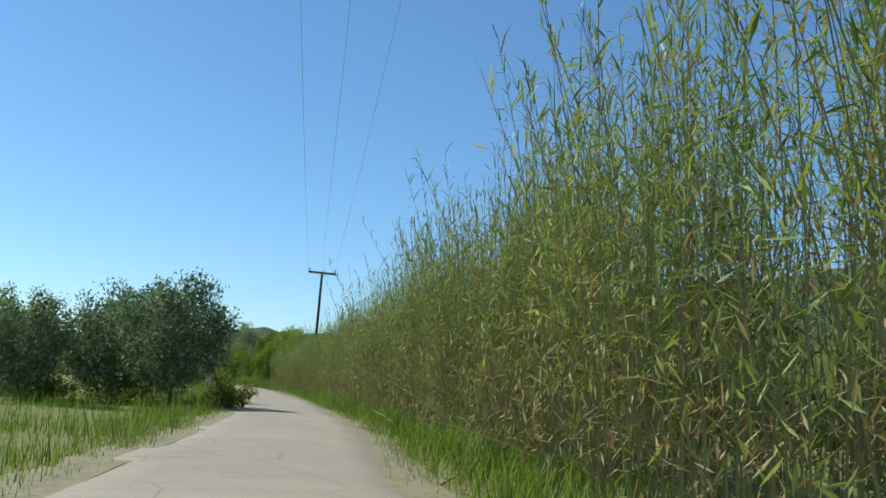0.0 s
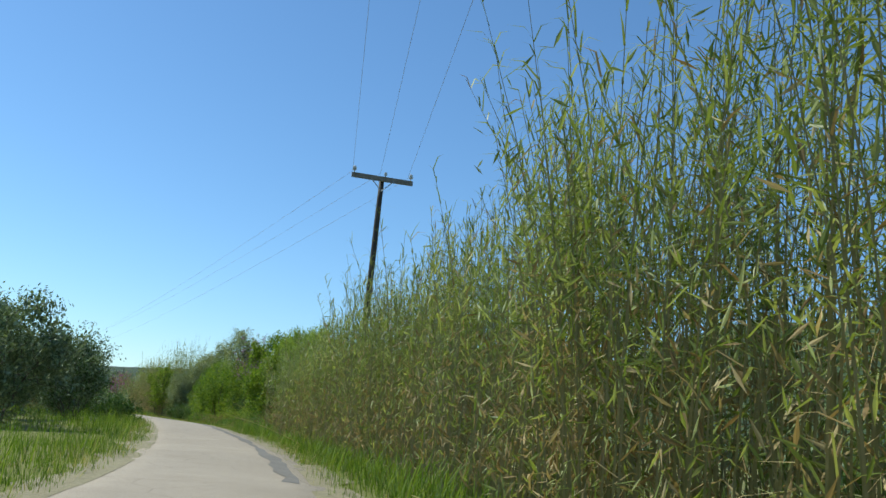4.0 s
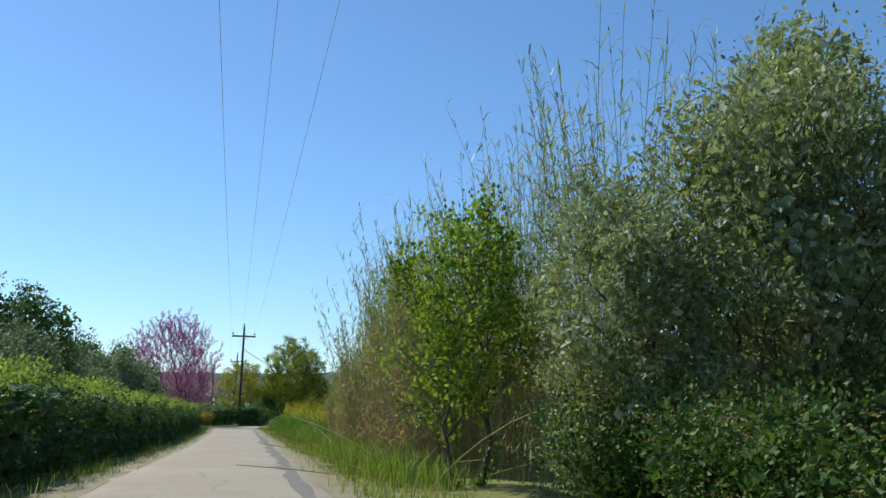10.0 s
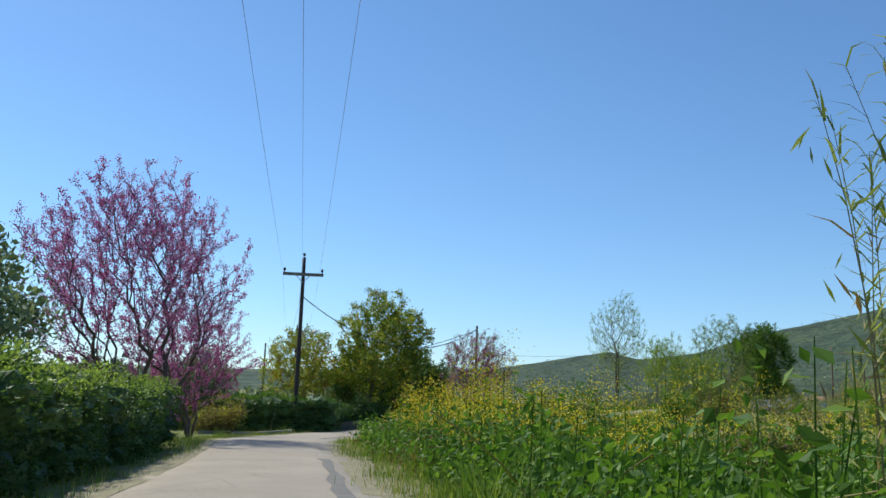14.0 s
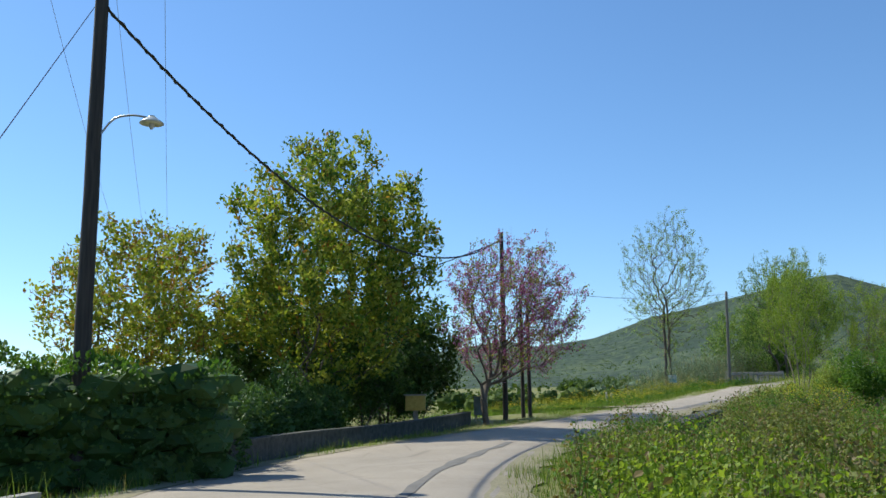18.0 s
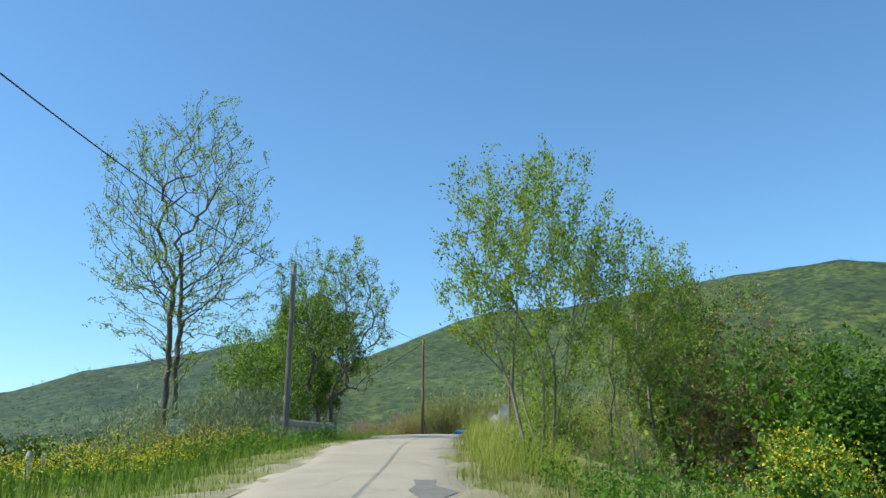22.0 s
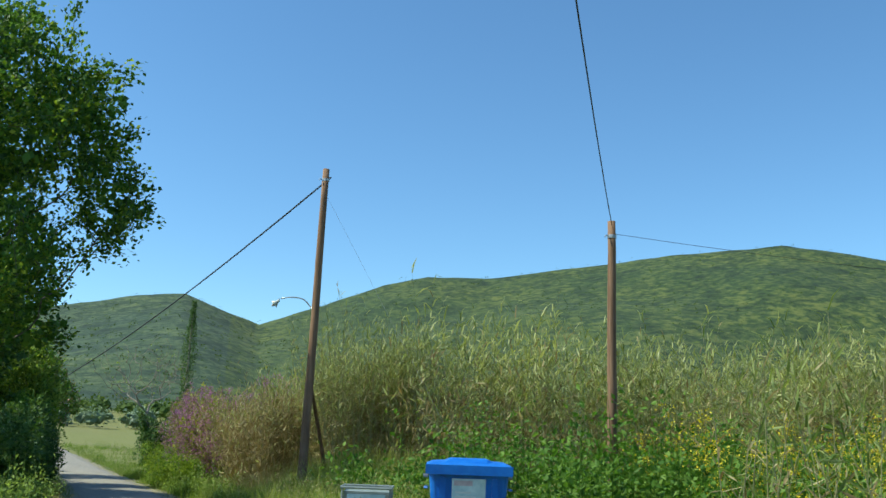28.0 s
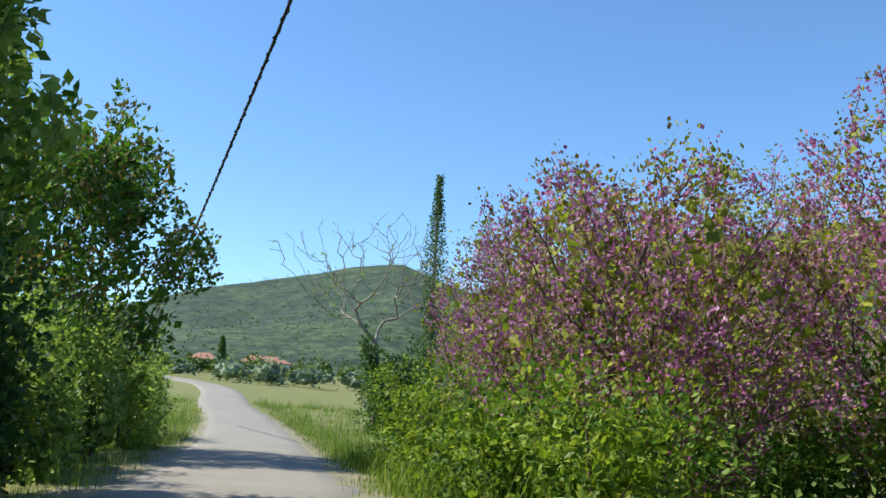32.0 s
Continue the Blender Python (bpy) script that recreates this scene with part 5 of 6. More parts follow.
bush("shrub", "dark green garden shrub behind the wall", on(-77.5, 187.5), (3.4, 3.6, 2.6), 82, M_GREEN, M_TWIG, 3200, 0.09)
tree("judas_tree", "flowering tree with rose blossom and brownish young leaves", "tree", on(-70.7, 190.3), 0, 31, (9.0, 3.8, 1.5, 18, 0.38, (1.0, 1.4)), 1.8, 0.23, M_BARK, [("blossom", M_ROSE, 15000, 0.055, 0.12, 1.2, 0.2), ("pale_blossom", M_PINK, 9000, 0.05, 0.12, 1.2, 0.2), ("leaves", M_WALNUT, 7500, 0.065, 0.16, 1.3, 0.4), ("young_leaves", M_BROWNLEAF, 6500, 0.06, 0.16, 1.3, 0.4)], 900, 1, lean=(-0.25, 0.1), bias=0.45, tip=0.009, load_most=8, rise=0.7)

# Dark trees and shrubs added to fill the deep green shade behind the wall.
for x, y, s in ((-75.3, 187.0, 0.75), (-80.5, 188.5, 1.1), (-74.6, 193.6, 0.95), (-77.2, 196.5, 1.1)):
    c = copy_thing(garden, pose(*on(x, y), 0, 0, 40 * x))
    c.scale = (s,) * 3
bush("shrub", "dark green garden shrub behind the wall", on(-75.2, 179.6), (2.6, 3.6, 2.4), 146, M_DARK, M_TWIG, 3600, 0.08)
bush("shrub", "dark green garden shrub behind the wall", on(-75.0, 173.4), (2.4, 3.6, 2.2), 147, M_DARK, M_TWIG, 3600, 0.08)

# ---------- trees by the bridge ----------
tree("ash_tree", "tall thin tree with small sparse new leaves", "tree", (-61.6, 224.2, 1.5), 0, 33, (15.6, 4.3, 2.8, 20, 0.34), 9.0, 0.17, M_BARK, [("crown", M_PALE, 14000, 0.055, 0.16, 1.9, 0.3)], 1100, 2, 0.5, bias=0.16, tip=0.009, load_most=3, foot=0.5, rise=1.0)
tree("streamside_tree", "broad tree with twisting limbs and light green leaves", "tree", on(-50.1, 242.6), 0, 34, (14.2, 4.7, 2.8, 20, 0.36), 3.2, 0.28, M_BARK, [("crown", M_PALE, 9500, 0.07, 0.2, 1.8, 0.4), ("green_leaves", M_GREEN, 8500, 0.065, 0.18, 1.8, 0.4)], 760, 2, 1.0, bias=0.3, tip=0.012, load_most=4, foot=0.4)
tree("streamside_tree", "bushy light green tree behind the railing", "tree", on(-54.6, 242.4), 0, 35, (10.0, 3.9, 0.3, 17, 0.38), 1.6, 0.2, M_BARK, [("crown", M_PALE, 9000, 0.07, 0.22, 1.8, 0.4), ("green_leaves", M_GREEN, 8000, 0.07, 0.22, 1.8, 0.4)], 460, 3, 0.8, bias=0.4, load_most=6, core=0.15, foot=0.4)
tree("willow_sapling", "many-stemmed young tree fanning out with fresh leaves", "tree", on(-54.9, 208.0), 0, 36, (9.0, 3.1, 1.2, 14, 0.4, (0.3, 0.6)), 0.7, 0.05, M_BARK_PALE, [("crown", M_LIME, 17000, 0.046, 0.16, 2.0, 0.3), ("green_leaves", M_PALE, 9000, 0.046, 0.16, 2.1, 0.3)], 420, 16, 0.6, bias=0.7, tip=0.006, load_most=3, foot=0.3, rise=1.2)
tree("willow_sapling", "thin upright young stems with few leaves", "tree", on(-50.6, 210), 0, 37, (7.8, 2.4, 1.0, 10, 0.42), 0.9, 0.05, M_BARK_PALE, [("crown", M_LIME, 10000, 0.04, 0.15, 2.1, 0.3), ("green_leaves", M_PALE, 6000, 0.04, 0.14, 2.1, 0.3)], 220, 9, 0.9, bias=0.7, tip=0.007, load_most=3, foot=0.8, rise=1.2)
tree("willow_sapling", "thin half-bare young stems above brown scrub", "tree", on(-47.2, 214.0), 0, 38, (7.2, 2.6, 1.0, 10, 0.42), 0.9, 0.05, M_BARK_PALE, [("crown", M_BROWNLEAF, 2400, 0.05, 0.14, 1.6, 0.3), ("green_leaves", M_PALE, 2200, 0.045, 0.14, 2.0, 0.3)], 260, 9, 0.9, bias=0.7, tip=0.008, load_most=3, foot=0.8, rise=1.2)
bush("shrub", "light olive-green shrub under the saplings", on(-52.2, 212), (3.6, 4.2, 2.3), 83, M_PALE, M_TWIG, 5000, 0.045, extra=[("bright_leaves", M_LIME, 2500, 0.045), ("dry_leaves", M_BROWNLEAF, 1200, 0.045)])
bush("shrub", "brownish tangled shrub on the bank", on(-50, 206.5), (5, 6, 3.6), 84, M_BROWNLEAF, M_TWIG, 2200, 0.08, extra=[("green_leaves", M_PALE, 2200, 0.08)])
bush("shrub", "rounded dark green shrub on the bank", on(-53.0, 200.5), (3.4, 3.4, 3.2), 85, M_GREEN, M_TWIG, 6500, 0.07)
bush("shrub", "brownish tangled shrub on the bank", beside(214, 8.5), (5, 6, 4.2), 86, M_PALE, M_TWIG, 3000, 0.09, extra=[("dry_leaves", M_BROWNLEAF, 1400, 0.08)])
bush("mustard_clump", "wild mustard in full yellow flower", on(-55.6, 198.5), (4.6, 3.4, 1.7), 87, M_WEED, M_TWIG, 3400, 0.06, extra=[("bloom", M_YELLOW, 5200, 0.036)], category="flowers")
tree("roadside_tree", "feathery green tree beyond the railing", "tree", on(-28.4, 236.7), 0, 39, (15.6, 3.7, 2.2, 18, 0.38), 4.0, 0.22, M_BARK, [("crown", M_GREEN, 15000, 0.08, 0.24, 2.0, 0.4), ("pale_leaves", M_PALE, 8000, 0.08, 0.24, 2.0, 0.4), ("brown_leaves", M_BROWNLEAF, 5000, 0.08, 0.24, 1.8, 0.4)], 520, 2, 0.6, bias=0.4, load_most=6, core=0.2)
bush("shrub", "green and brown shrub below the tree", on(-31.5, 237.5), (6, 5, 4.4), 88, M_PALE, M_TWIG, 3600, 0.1, extra=[("dry_leaves", M_BROWNLEAF, 2200, 0.09)])
bush("shrub", "green and brown shrub below the tree", on(-24.5, 232), (6, 5, 4.6), 89, M_GREEN, M_TWIG, 3600, 0.1, extra=[("dry_leaves", M_BROWNLEAF, 1500, 0.09)])

# ---------- shrubs along the east side, middle stretch ----------
WILLOW = [("crown", M_PALE, 15000, 0.045, 0.24, 3.0, 0.2), ("green_leaves", M_LIME, 6500, 0.045, 0.24, 3.0, 0.2)]
tree("willow_tree", "feathery pale green willow with a rounded crown", "tree", on(-7.7, 51.4), 0, 51, (7.9, 3.0, 0.7, 17, 0.38), 1.2, 0.16, M_BARK_PALE, WILLOW, 460, 3, 0.8, load_most=6, core=0.1, foot=0.4)
tree("willow_tree", "feathery pale green willow behind the mulberry", "tree", on(-10.6, 66.5), 0, 55, (9.0, 2.6, 1.5, 16, 0.38), 2.4, 0.18, M_BARK_PALE, WILLOW, 460, 2, 0.8, load_most=6, core=0.1)
tree("mulberry_tree", "dense tree with big bright green leaves down to the ground", "tree", on(-11.3, 58.9), 0, 52, (7.4, 2.75, 0.1, 20, 0.34), 0.9, 0.17, M_BARK, [("crown", M_LIME, 24000, 0.085, 0.24, 1.4, 0.4), ("green_leaves", M_GREEN, 8000, 0.085, 0.26, 1.4, 0.4)], 520, 4, 0.9, load_most=7, core=0.2, foot=0.4)
tree("judas_tree", "half-bare tree with pale pinkish blossom", "tree", on(-14.9, 67.4), 0, 53, (8.1, 2.3, 2.6, 11, 0.42), 1.6, 0.12, M_BARK, [("blossom", M_PINK, 2600, 0.045, 0.08, 1.2, 0.2), ("young_leaves", M_WALNUT, 1800, 0.06, 0.12, 1.2, 0.4)], 520, 2, 0.5, bias=0.5, load_most=5)
for k, (y, off, sz) in enumerate(((69.8, 5.3, (3.8, 4.4, 4.1)), (67.2, 6.2, (4.4, 5, 4.6)), (64.6, 6.9, (4.2, 4.6, 4.4)), (68, 8.8, (5, 6, 4.9)), (71.2, 7.4, (4, 4, 4.1)))):
    bush("vine_shrub", "dense shrub with glossy yellow-green leaves", beside(y, off), sz, 91 + k, M_LIME, M_TWIG, 11000, 0.066, 1.4, 0.5, extra=[("inner_leaves", M_GREEN, 6000, 0.066)], lumps=14)
GREY = [("crown", M_SILVER, 12500, 0.05, 0.24, 2.4, 0.3), ("brown_leaves", M_BRAMBLE, 3500, 0.05, 0.24, 2.0, 0.3)]
grey = tree("tamarisk_tree", "tall feathery grey-green tree behind the shrubs", "tree", beside(80.2, 7.6), 0, 57, (7.6, 2.2, 0.0, 16, 0.4), 1.2, 0.15, M_BARK, GREY, 420, 3, 0.7, load_most=8, core=0.25, foot=0.4)
copy_thing(grey, pose(*beside(78.6, 10.4), 0, 0, 130)).scale = (1.25, 1.25, 1.4)
copy_thing(grey, pose(*beside(82.6, 9.6), 0, 0, 250)).scale = (1.12, 1.12, 1.2)
copy_thing(grey, pose(*beside(80.8, 5.2), 0, 0, 70)).scale = (0.72, 0.72, 0.7)
copy_thing(grey, pose(*beside(76.0, 7.2), 0, 0, 310)).scale = (0.7, 0.7, 0.62)
tree("judas_tree", "leafy tree with heart-shaped yellow-green leaves", "tree", beside(85.6, 4.3), 0, 54, (5.9, 1.7, 0.6, 13, 0.42), 0.8, 0.09, M_BARK, [("crown", M_LIME, 6000, 0.085, 0.2, 1.15, 0.4), ("green_leaves", M_GREEN, 1500, 0.085, 0.2, 1.15, 0.4)], 300, 4, 0.6, bias=0.6, load_most=4, foot=0.3)
for k, (y, off, sz) in enumerate(((41, 4.2, (2.6, 5, 0.6)), (46, 4.3, (2.8, 6, 0.7)), (52, 4.2, (2.8, 6, 0.75)), (57, 4.0, (2.6, 5, 0.7)), (64, 3.9, (2.4, 6, 0.8)), (44, 6.2, (3.4, 6, 1.3)), (51, 6.0, (3, 5, 1.3)), (39, 6.0, (3.4, 5, 1.1)))):
    bush("bramble", "low tangled bramble on the bank", beside(y, off), sz, 101 + k, M_BRAMBLE if k % 2 else M_WEED, M_TWIG, 3000, 0.05, extra=[("dry_leaves", M_BROWNLEAF, 1500, 0.05)], lumps=14)

for k, (y, off, sz, m) in enumerate(((152, 5.4, (3, 3.4, 1.2), M_WEED), (156, 8.2, (4, 4, 1.5), M_BRAMBLE), (160, 5.2, (3, 4, 1.3), M_BRAMBLE), (164, 7.6, (4, 4, 1.6), M_WEED), (168, 5.0, (3, 4, 1.3), M_BRAMBLE), (172, 7.4, (4, 4.4, 1.7), M_BRAMBLE), (176, 5.2, (3, 4, 1.4), M_WEED), (180, 8.4, (4.4, 5, 2.0), M_BRAMBLE), (186, 7.2, (4, 5, 1.9), M_BRAMBLE), (191, 6.4, (3.4, 4, 1.7), M_WEED), (133, 7.5, (3.4, 3.4, 1.9), M_GREEN), (140, 9.5, (4, 4, 1.8), M_BRAMBLE), (127, 8.6, (3.4, 3.6, 1.6), M_BRAMBLE), (146, 11, (4, 4, 1.9), M_BRAMBLE))):
    bush("bramble", "low tangled bramble on the ditch bank", beside(y, off), sz, 301 + k, m, M_TWIG, 3200, 0.046, extra=[("dry_leaves", M_BROWNLEAF, 2000, 0.045)], lumps=14)
# Leaf colour imitates the light: dark for the shaded shrub, green for the next.
for k, (y, off, sz) in enumerate(((281, -4.1, (2.4, 4, 3.4)), (285.5, -3.9, (2.2, 4, 3.0)))):
    bush("shrub", "dense roadside shrub, leaf green set by sun and shade", beside(y, off), sz, 331 + k, M_GREEN if k else M_DARK, M_TWIG, 5200, 0.08, lumps=12)

for k, (y, off, sz, m) in enumerate(((74.5, 5.4, (3, 3.6, 1.6), M_DARK), (77.5, 5.2, (2.8, 3.6, 1.4), M_DARK), (80.8, 5.4, (2.8, 3.6, 1.9), M_DARK), (83.6, 6.4, (3, 3.4, 2.2), M_DARK), (78.8, 8.6, (4, 4, 2.4), M_DARK), (82.4, 9.4, (4, 4, 2.4), M_BRAMBLE), (51.4, 8.2, (4.4, 4.6, 2.8), M_DARK), (54.8, 8.0, (4, 4.4, 2.6), M_DARK), (47.6, 8.6, (4, 4, 2.2), M_DARK), (62.5, 7.2, (4, 4, 2.6), M_DARK), (45.5, 10.8, (5, 5, 4.2), M_DARK), (50, 11.4, (5, 5, 4.4), M_DARK), (60.6, 5.6, (3, 3.4, 1.5), M_LIME), (56.4, 5.6, (2.8, 3.4, 1.1), M_LIME))):
    bush("undergrowth", "tangled leafy undergrowth below the trees", beside(y, off), sz, 341 + k, m, M_TWIG, 5200, 0.048, extra=[("dry_leaves", M_BROWNLEAF, 600, 0.045)], lumps=13)
# The first three take dark leaves as if shaded, the rest pale as if sunlit.
for k, (y, off, sz) in enumerate(((279.4, -3.3, (2.0, 4, 2.2)), (283.4, -3.2, (2.0, 4, 2.6)), (287.6, -3.2, (2.0, 4, 2.8)), (291.6, -3.4, (2.2, 4, 2.6)), (296, -3.1, (2.2, 5, 2.8)), (301, -3.3, (2.2, 5, 2.6)), (306, -3.6, (2.2, 5, 2.2)))):
    bush("shrub", "dense shrub crowding the road's edge, leaf green set by sun and shade", beside(y, off), sz, 361 + k, M_DARK if k < 3 else M_PALE, M_TWIG, 4800, 0.075, lumps=12)
for k, (x, y, sz) in enumerate(((-3.2, -20.5, (3.4, 3.4, 1.0)), (0.4, -20.6, (2.2, 3, 0.9)), (-6.4, -21.5, (3.4, 3.4, 1.1)), (-9.8, -17.5, (4, 4, 1.3)))):
    bush("shrub", "low dark scrub under the olive trees", on(x, y), sz, 371 + k, M_BRAMBLE, M_TWIG, 2600, 0.06)

# ---------- the lane after the bins ----------
tree("tall_tree", "tall dark leafy tree overhanging the lane", "tree", on(-46.2, 281.0), 0, 61, (13.0, 4.6, 1.5, 22, 0.34), 4.0, 0.3, M_BARK, [("crown", M_DARK, 17000, 0.13, 0.34, 1.4, 0.5), ("bright_leaves", M_GREEN, 12000, 0.13, 0.32, 1.4, 0.5)], 620, 1, bias=0.35, load_most=6, core=0.35)
# The lime leaves put the crown's sunlit yellow-green into its colour.
tree("tall_tree", "tall leafy tree with branches hanging over the lane", "tree", beside(267.2, -5.7), 0, 65, (16.0, 5.1, 3.6, 24, 0.31, (0.2, 0)), 4.6, 0.3, M_BARK, [("crown", M_GREEN, 21000, 0.11, 0.3, 1.4, 0.5), ("dark_leaves", M_DARK, 15000, 0.11, 0.3, 1.4, 0.5), ("bright_leaves", M_LIME, 13000, 0.11, 0.3, 1.4, 0.5)], 760, 1, bias=0.35, load_most=6, core=0.2)
lane_tree = tree("roadside_tree", "leafy green tree overhanging the lane", "tree", beside(288, -5.0), 0, 62, (8.4, 3.2, 0.8, 16, 0.38), 1.6, 0.16, M_BARK, [("crown", M_PALE, 11000, 0.1, 0.26, 1.7, 0.5), ("green_leaves", M_GREEN, 5000, 0.1, 0.26, 1.7, 0.5), ("bright_leaves", M_LIME, 4500, 0.1, 0.26, 1.7, 0.5)], 420, 2, 0.8, bias=0.4, load_most=6, core=0.15)
# Added copies farther left, mostly out of view, that shade the verge and road.
for y, off, k in ((284.5, -8.8, 1.15), (292.5, -8.6, 0.85)):
    copy_thing(lane_tree, pose(*beside(y, off), 0, 0, 97 * y)).scale = (k, k, k)
tree("roadside_tree", "leafy tree with some rusty leaves beside the lane", "tree", beside(297.5, -4.4), 0, 63, (8.8, 3.6, 0.8, 17, 0.38), 1.5, 0.15, M_BARK, [("crown", M_GREEN, 11000, 0.1, 0.26, 1.7, 0.5), ("young_leaves", M_BROWNLEAF, 5500, 0.09, 0.26, 1.7, 0.5)], 420, 2, 0.8, bias=0.4, load_most=6, core=0.1)
# Dark or mid green leaves put the verge's shade and sun into colour.
for k, (y, off, sz, m) in enumerate(((268, -4.6, (3.4, 6, 2.8), M_DARK), (275, -4.4, (3.4, 6, 3.4), M_DARK), (282, -4.6, (3.6, 6, 3.8), M_GREEN), (294, -4.6, (3.4, 6, 3.2), M_GREEN), (306, -4.8, (3.4, 6, 2.8), M_GREEN), (262, -6, (4, 6, 3), M_DARK))):
    bush("shrub", "dense roadside shrub, leaf green set by sun and shade", beside(y, off), sz, 111 + k, m, M_TWIG, 4600, 0.1, lumps=12)
for k, (y, off, sz, p) in enumerate(((286, 4.6, (4, 5, 3.8), 0.9), (291, 5.6, (5, 6, 4.6), 1.2), (297, 6.4, (5, 6, 5.2), 1.2), (287, 8.6, (5, 6, 4.5), 1.2), (303, 7.5, (5, 6, 5.0), 1.0), (293, 10, (6, 6, 6.0), 1.0))):
    tree("judas_shrub", "spreading shrub with pink blossom and brownish-green young leaves", "shrub", beside(y, off), 60 * k, 121 + k, (sz[2] * 1.26, sz[0] * 0.62, 0.2, 15, 0.4), 0.6, 0.07, M_TWIG, [("leaves", M_WALNUT, 5000, 0.05, 0.18, 1.4, 0.4), ("brown_leaves", M_BROWNLEAF, 5500, 0.05, 0.18, 1.4, 0.4), ("blossom", M_PINK, int(9500 * p), 0.05, 0.12, 1.2, 0.2), ("rose_blossom", M_ROSE, int(900 * p), 0.045, 0.12, 1.2, 0.2)], 420, 5, 0.9, bias=0.6, load_most=6, core=0.08, group="judas shrubs", foot=0.4)
for k, (y, off, sz) in enumerate(((285, 3.3, (2.2, 4, 1.5)), (289.5, 3.3, (2.4, 5, 1.9)), (294.5, 3.5, (2.6, 5, 2.2)))):
    bush("shrub", "low shrub with bright yellow-green leaves", beside(y, off), sz, 131 + k, M_LIME, M_TWIG, 4800, 0.055, extra=[("inner_leaves", M_GREEN, 2400, 0.06)])

for k, (y, off, sz) in enumerate(((288.5, 6.6, (4, 5, 1.9)), (293.5, 7.2, (4.4, 5, 2.2)), (299, 7.6, (4.4, 5, 2.2)), (286, 8.4, (4, 4, 2.0)))):
    bush("undergrowth", "shaded green undergrowth below the pink shrubs", beside(y, off), sz, 381 + k, M_GREEN, M_TWIG, 4200, 0.065, extra=[("dry_leaves", M_BROWNLEAF, 900, 0.055)], lumps=13)

# Ivy-covered pole and half-dead tree in the field.
IV = on(-24.1, 330.5)
ivy = plain_pole("ivy_pole", "old pole thickly overgrown with dark ivy", IV, 15.4, M_POLE_GREY, (0, 0.6), 0.14, 9)
rng = np.random.default_rng(91)
z = rng.uniform(0, 15.6, 5200) ** 1.0
a = rng.uniform(0, 6.283, 5200)
rad = (0.22 + 0.55 * np.exp(-(((z - 10) / 3.2) ** 2)) + 0.35 * np.exp(-(((z - 4) / 2.5) ** 2))) * rng.uniform(0.3, 1.1, 5200)
v, f = leaf_cards(np.c_[np.cos(a) * rad, np.sin(a) * rad, z], 0.12, rng, 1.2, 0.2)
part("ivy", mesh_from("ivy", v, f, M_DARK), ivy, "dark green ivy leaves")
tree("dead_tree", "bare grey tree with ivy climbing its lower trunk", "tree", on(-28.6, 319), 0, 64, (11.4, 5.2, 4.6, 10, 0.36, (-1.9, 0)), 4.5, 0.24, M_BARK_PALE, [("sparse_leaves", M_PALE, 420, 0.07, 0.1, 1.5, 0.3)], 240, 2, 0.7, lean=(-0.4, 0), bias=0.3, tip=0.013)
bush("ivy_mass", "dark ivy heaped round the dead tree's foot", on(-28.8, 318.6), (3.4, 3.4, 5.0), 141, M_DARK, M_TWIG, 4200, 0.12, lumps=12, category="ivy")
bush("shrub", "green shrub at the field's edge", on(-26, 312), (4, 5, 3.2), 142, M_GREEN, M_TWIG, 3400, 0.1)

# ---------- far trees and field edges ----------
rng = np.random.default_rng(95)
far = []
for x0, x1, y0, y1, n, s in ((-75, 40, 400, 445, 120, 3.6), (-90, 60, 455, 520, 200, 4.2), (-150, -100, 150, 330, 90, 5.5), (-140, -60, 270, 330, 90, 4.0), (25, 110, 40, 230, 110, 5.0), (14, 50, -60, 50, 50, 4.0), (-75, -32, -80, 60, 70, 5.0), (-8, 40, 290, 330, 50, 3.6), (-120, -95, 60, 150, 60, 5.5)):
    p = area_spots(x0, x1, y0, y1, n, int(rng.integers(1e6)))
    far.append((p, s))
for k, (p, s) in enumerate(far):
    clumps("far_trees", "distant olive groves and field trees, grey-green", p, s, 150 + k, M_OLIVE if k % 2 == 0 else M_FARWOOD, 56, 0.85, 0.12)
cyp = thing("cypress_tree", "slim dark cypress in the far fields", "tree", on(-34.4, 420))
z = rng.uniform(0.2, 6.5, 2600)
a = rng.uniform(0, 6.283, 2600)
rad = 0.75 * np.clip((6.9 - z) / 4.5, 0.05, 1) ** 0.7 * rng.uniform(0.5, 1.05, 2600)
v, f = leaf_cards(np.c_[np.cos(a) * rad, np.sin(a) * rad, z], 0.18, rng, 1.8, 0.1, droop=-1.2)
part("crown", mesh_from("crown", v, f, M_DARK), cyp)
part("trunk", Build().tube([(0, 0, -0.3), (0, 0, 5)], [0.16, 0.05], 7).mesh("trunk", M_BARK), cyp)

# ---------- grass, weeds and flowers ----------
grass_patch("verge_grass", "short green and straw-coloured verge grass", np.vstack([strip_spots(-80, 330, 1.95, 4.2, 8000, 161, 1.5), strip_spots(-80, 330, -1.95, -4.2, 8000, 162, 1.5)]), 0.26, 171, M_GRASS, 9, 0.017, spread=0.16, steps=1)
grass_patch("dry_grass", "bleached dry grass along the road's edge", np.vstack([strip_spots(-80, 330, 1.95, 3.6, 2600, 163, 1.4), strip_spots(-80, 330, -1.95, -3.6, 1900, 164, 1.4), strip_spots(196, 250, 2.0, 5, 2200, 165)]), 0.34, 172, M_STRAW, 5, 0.012, spread=0.14)
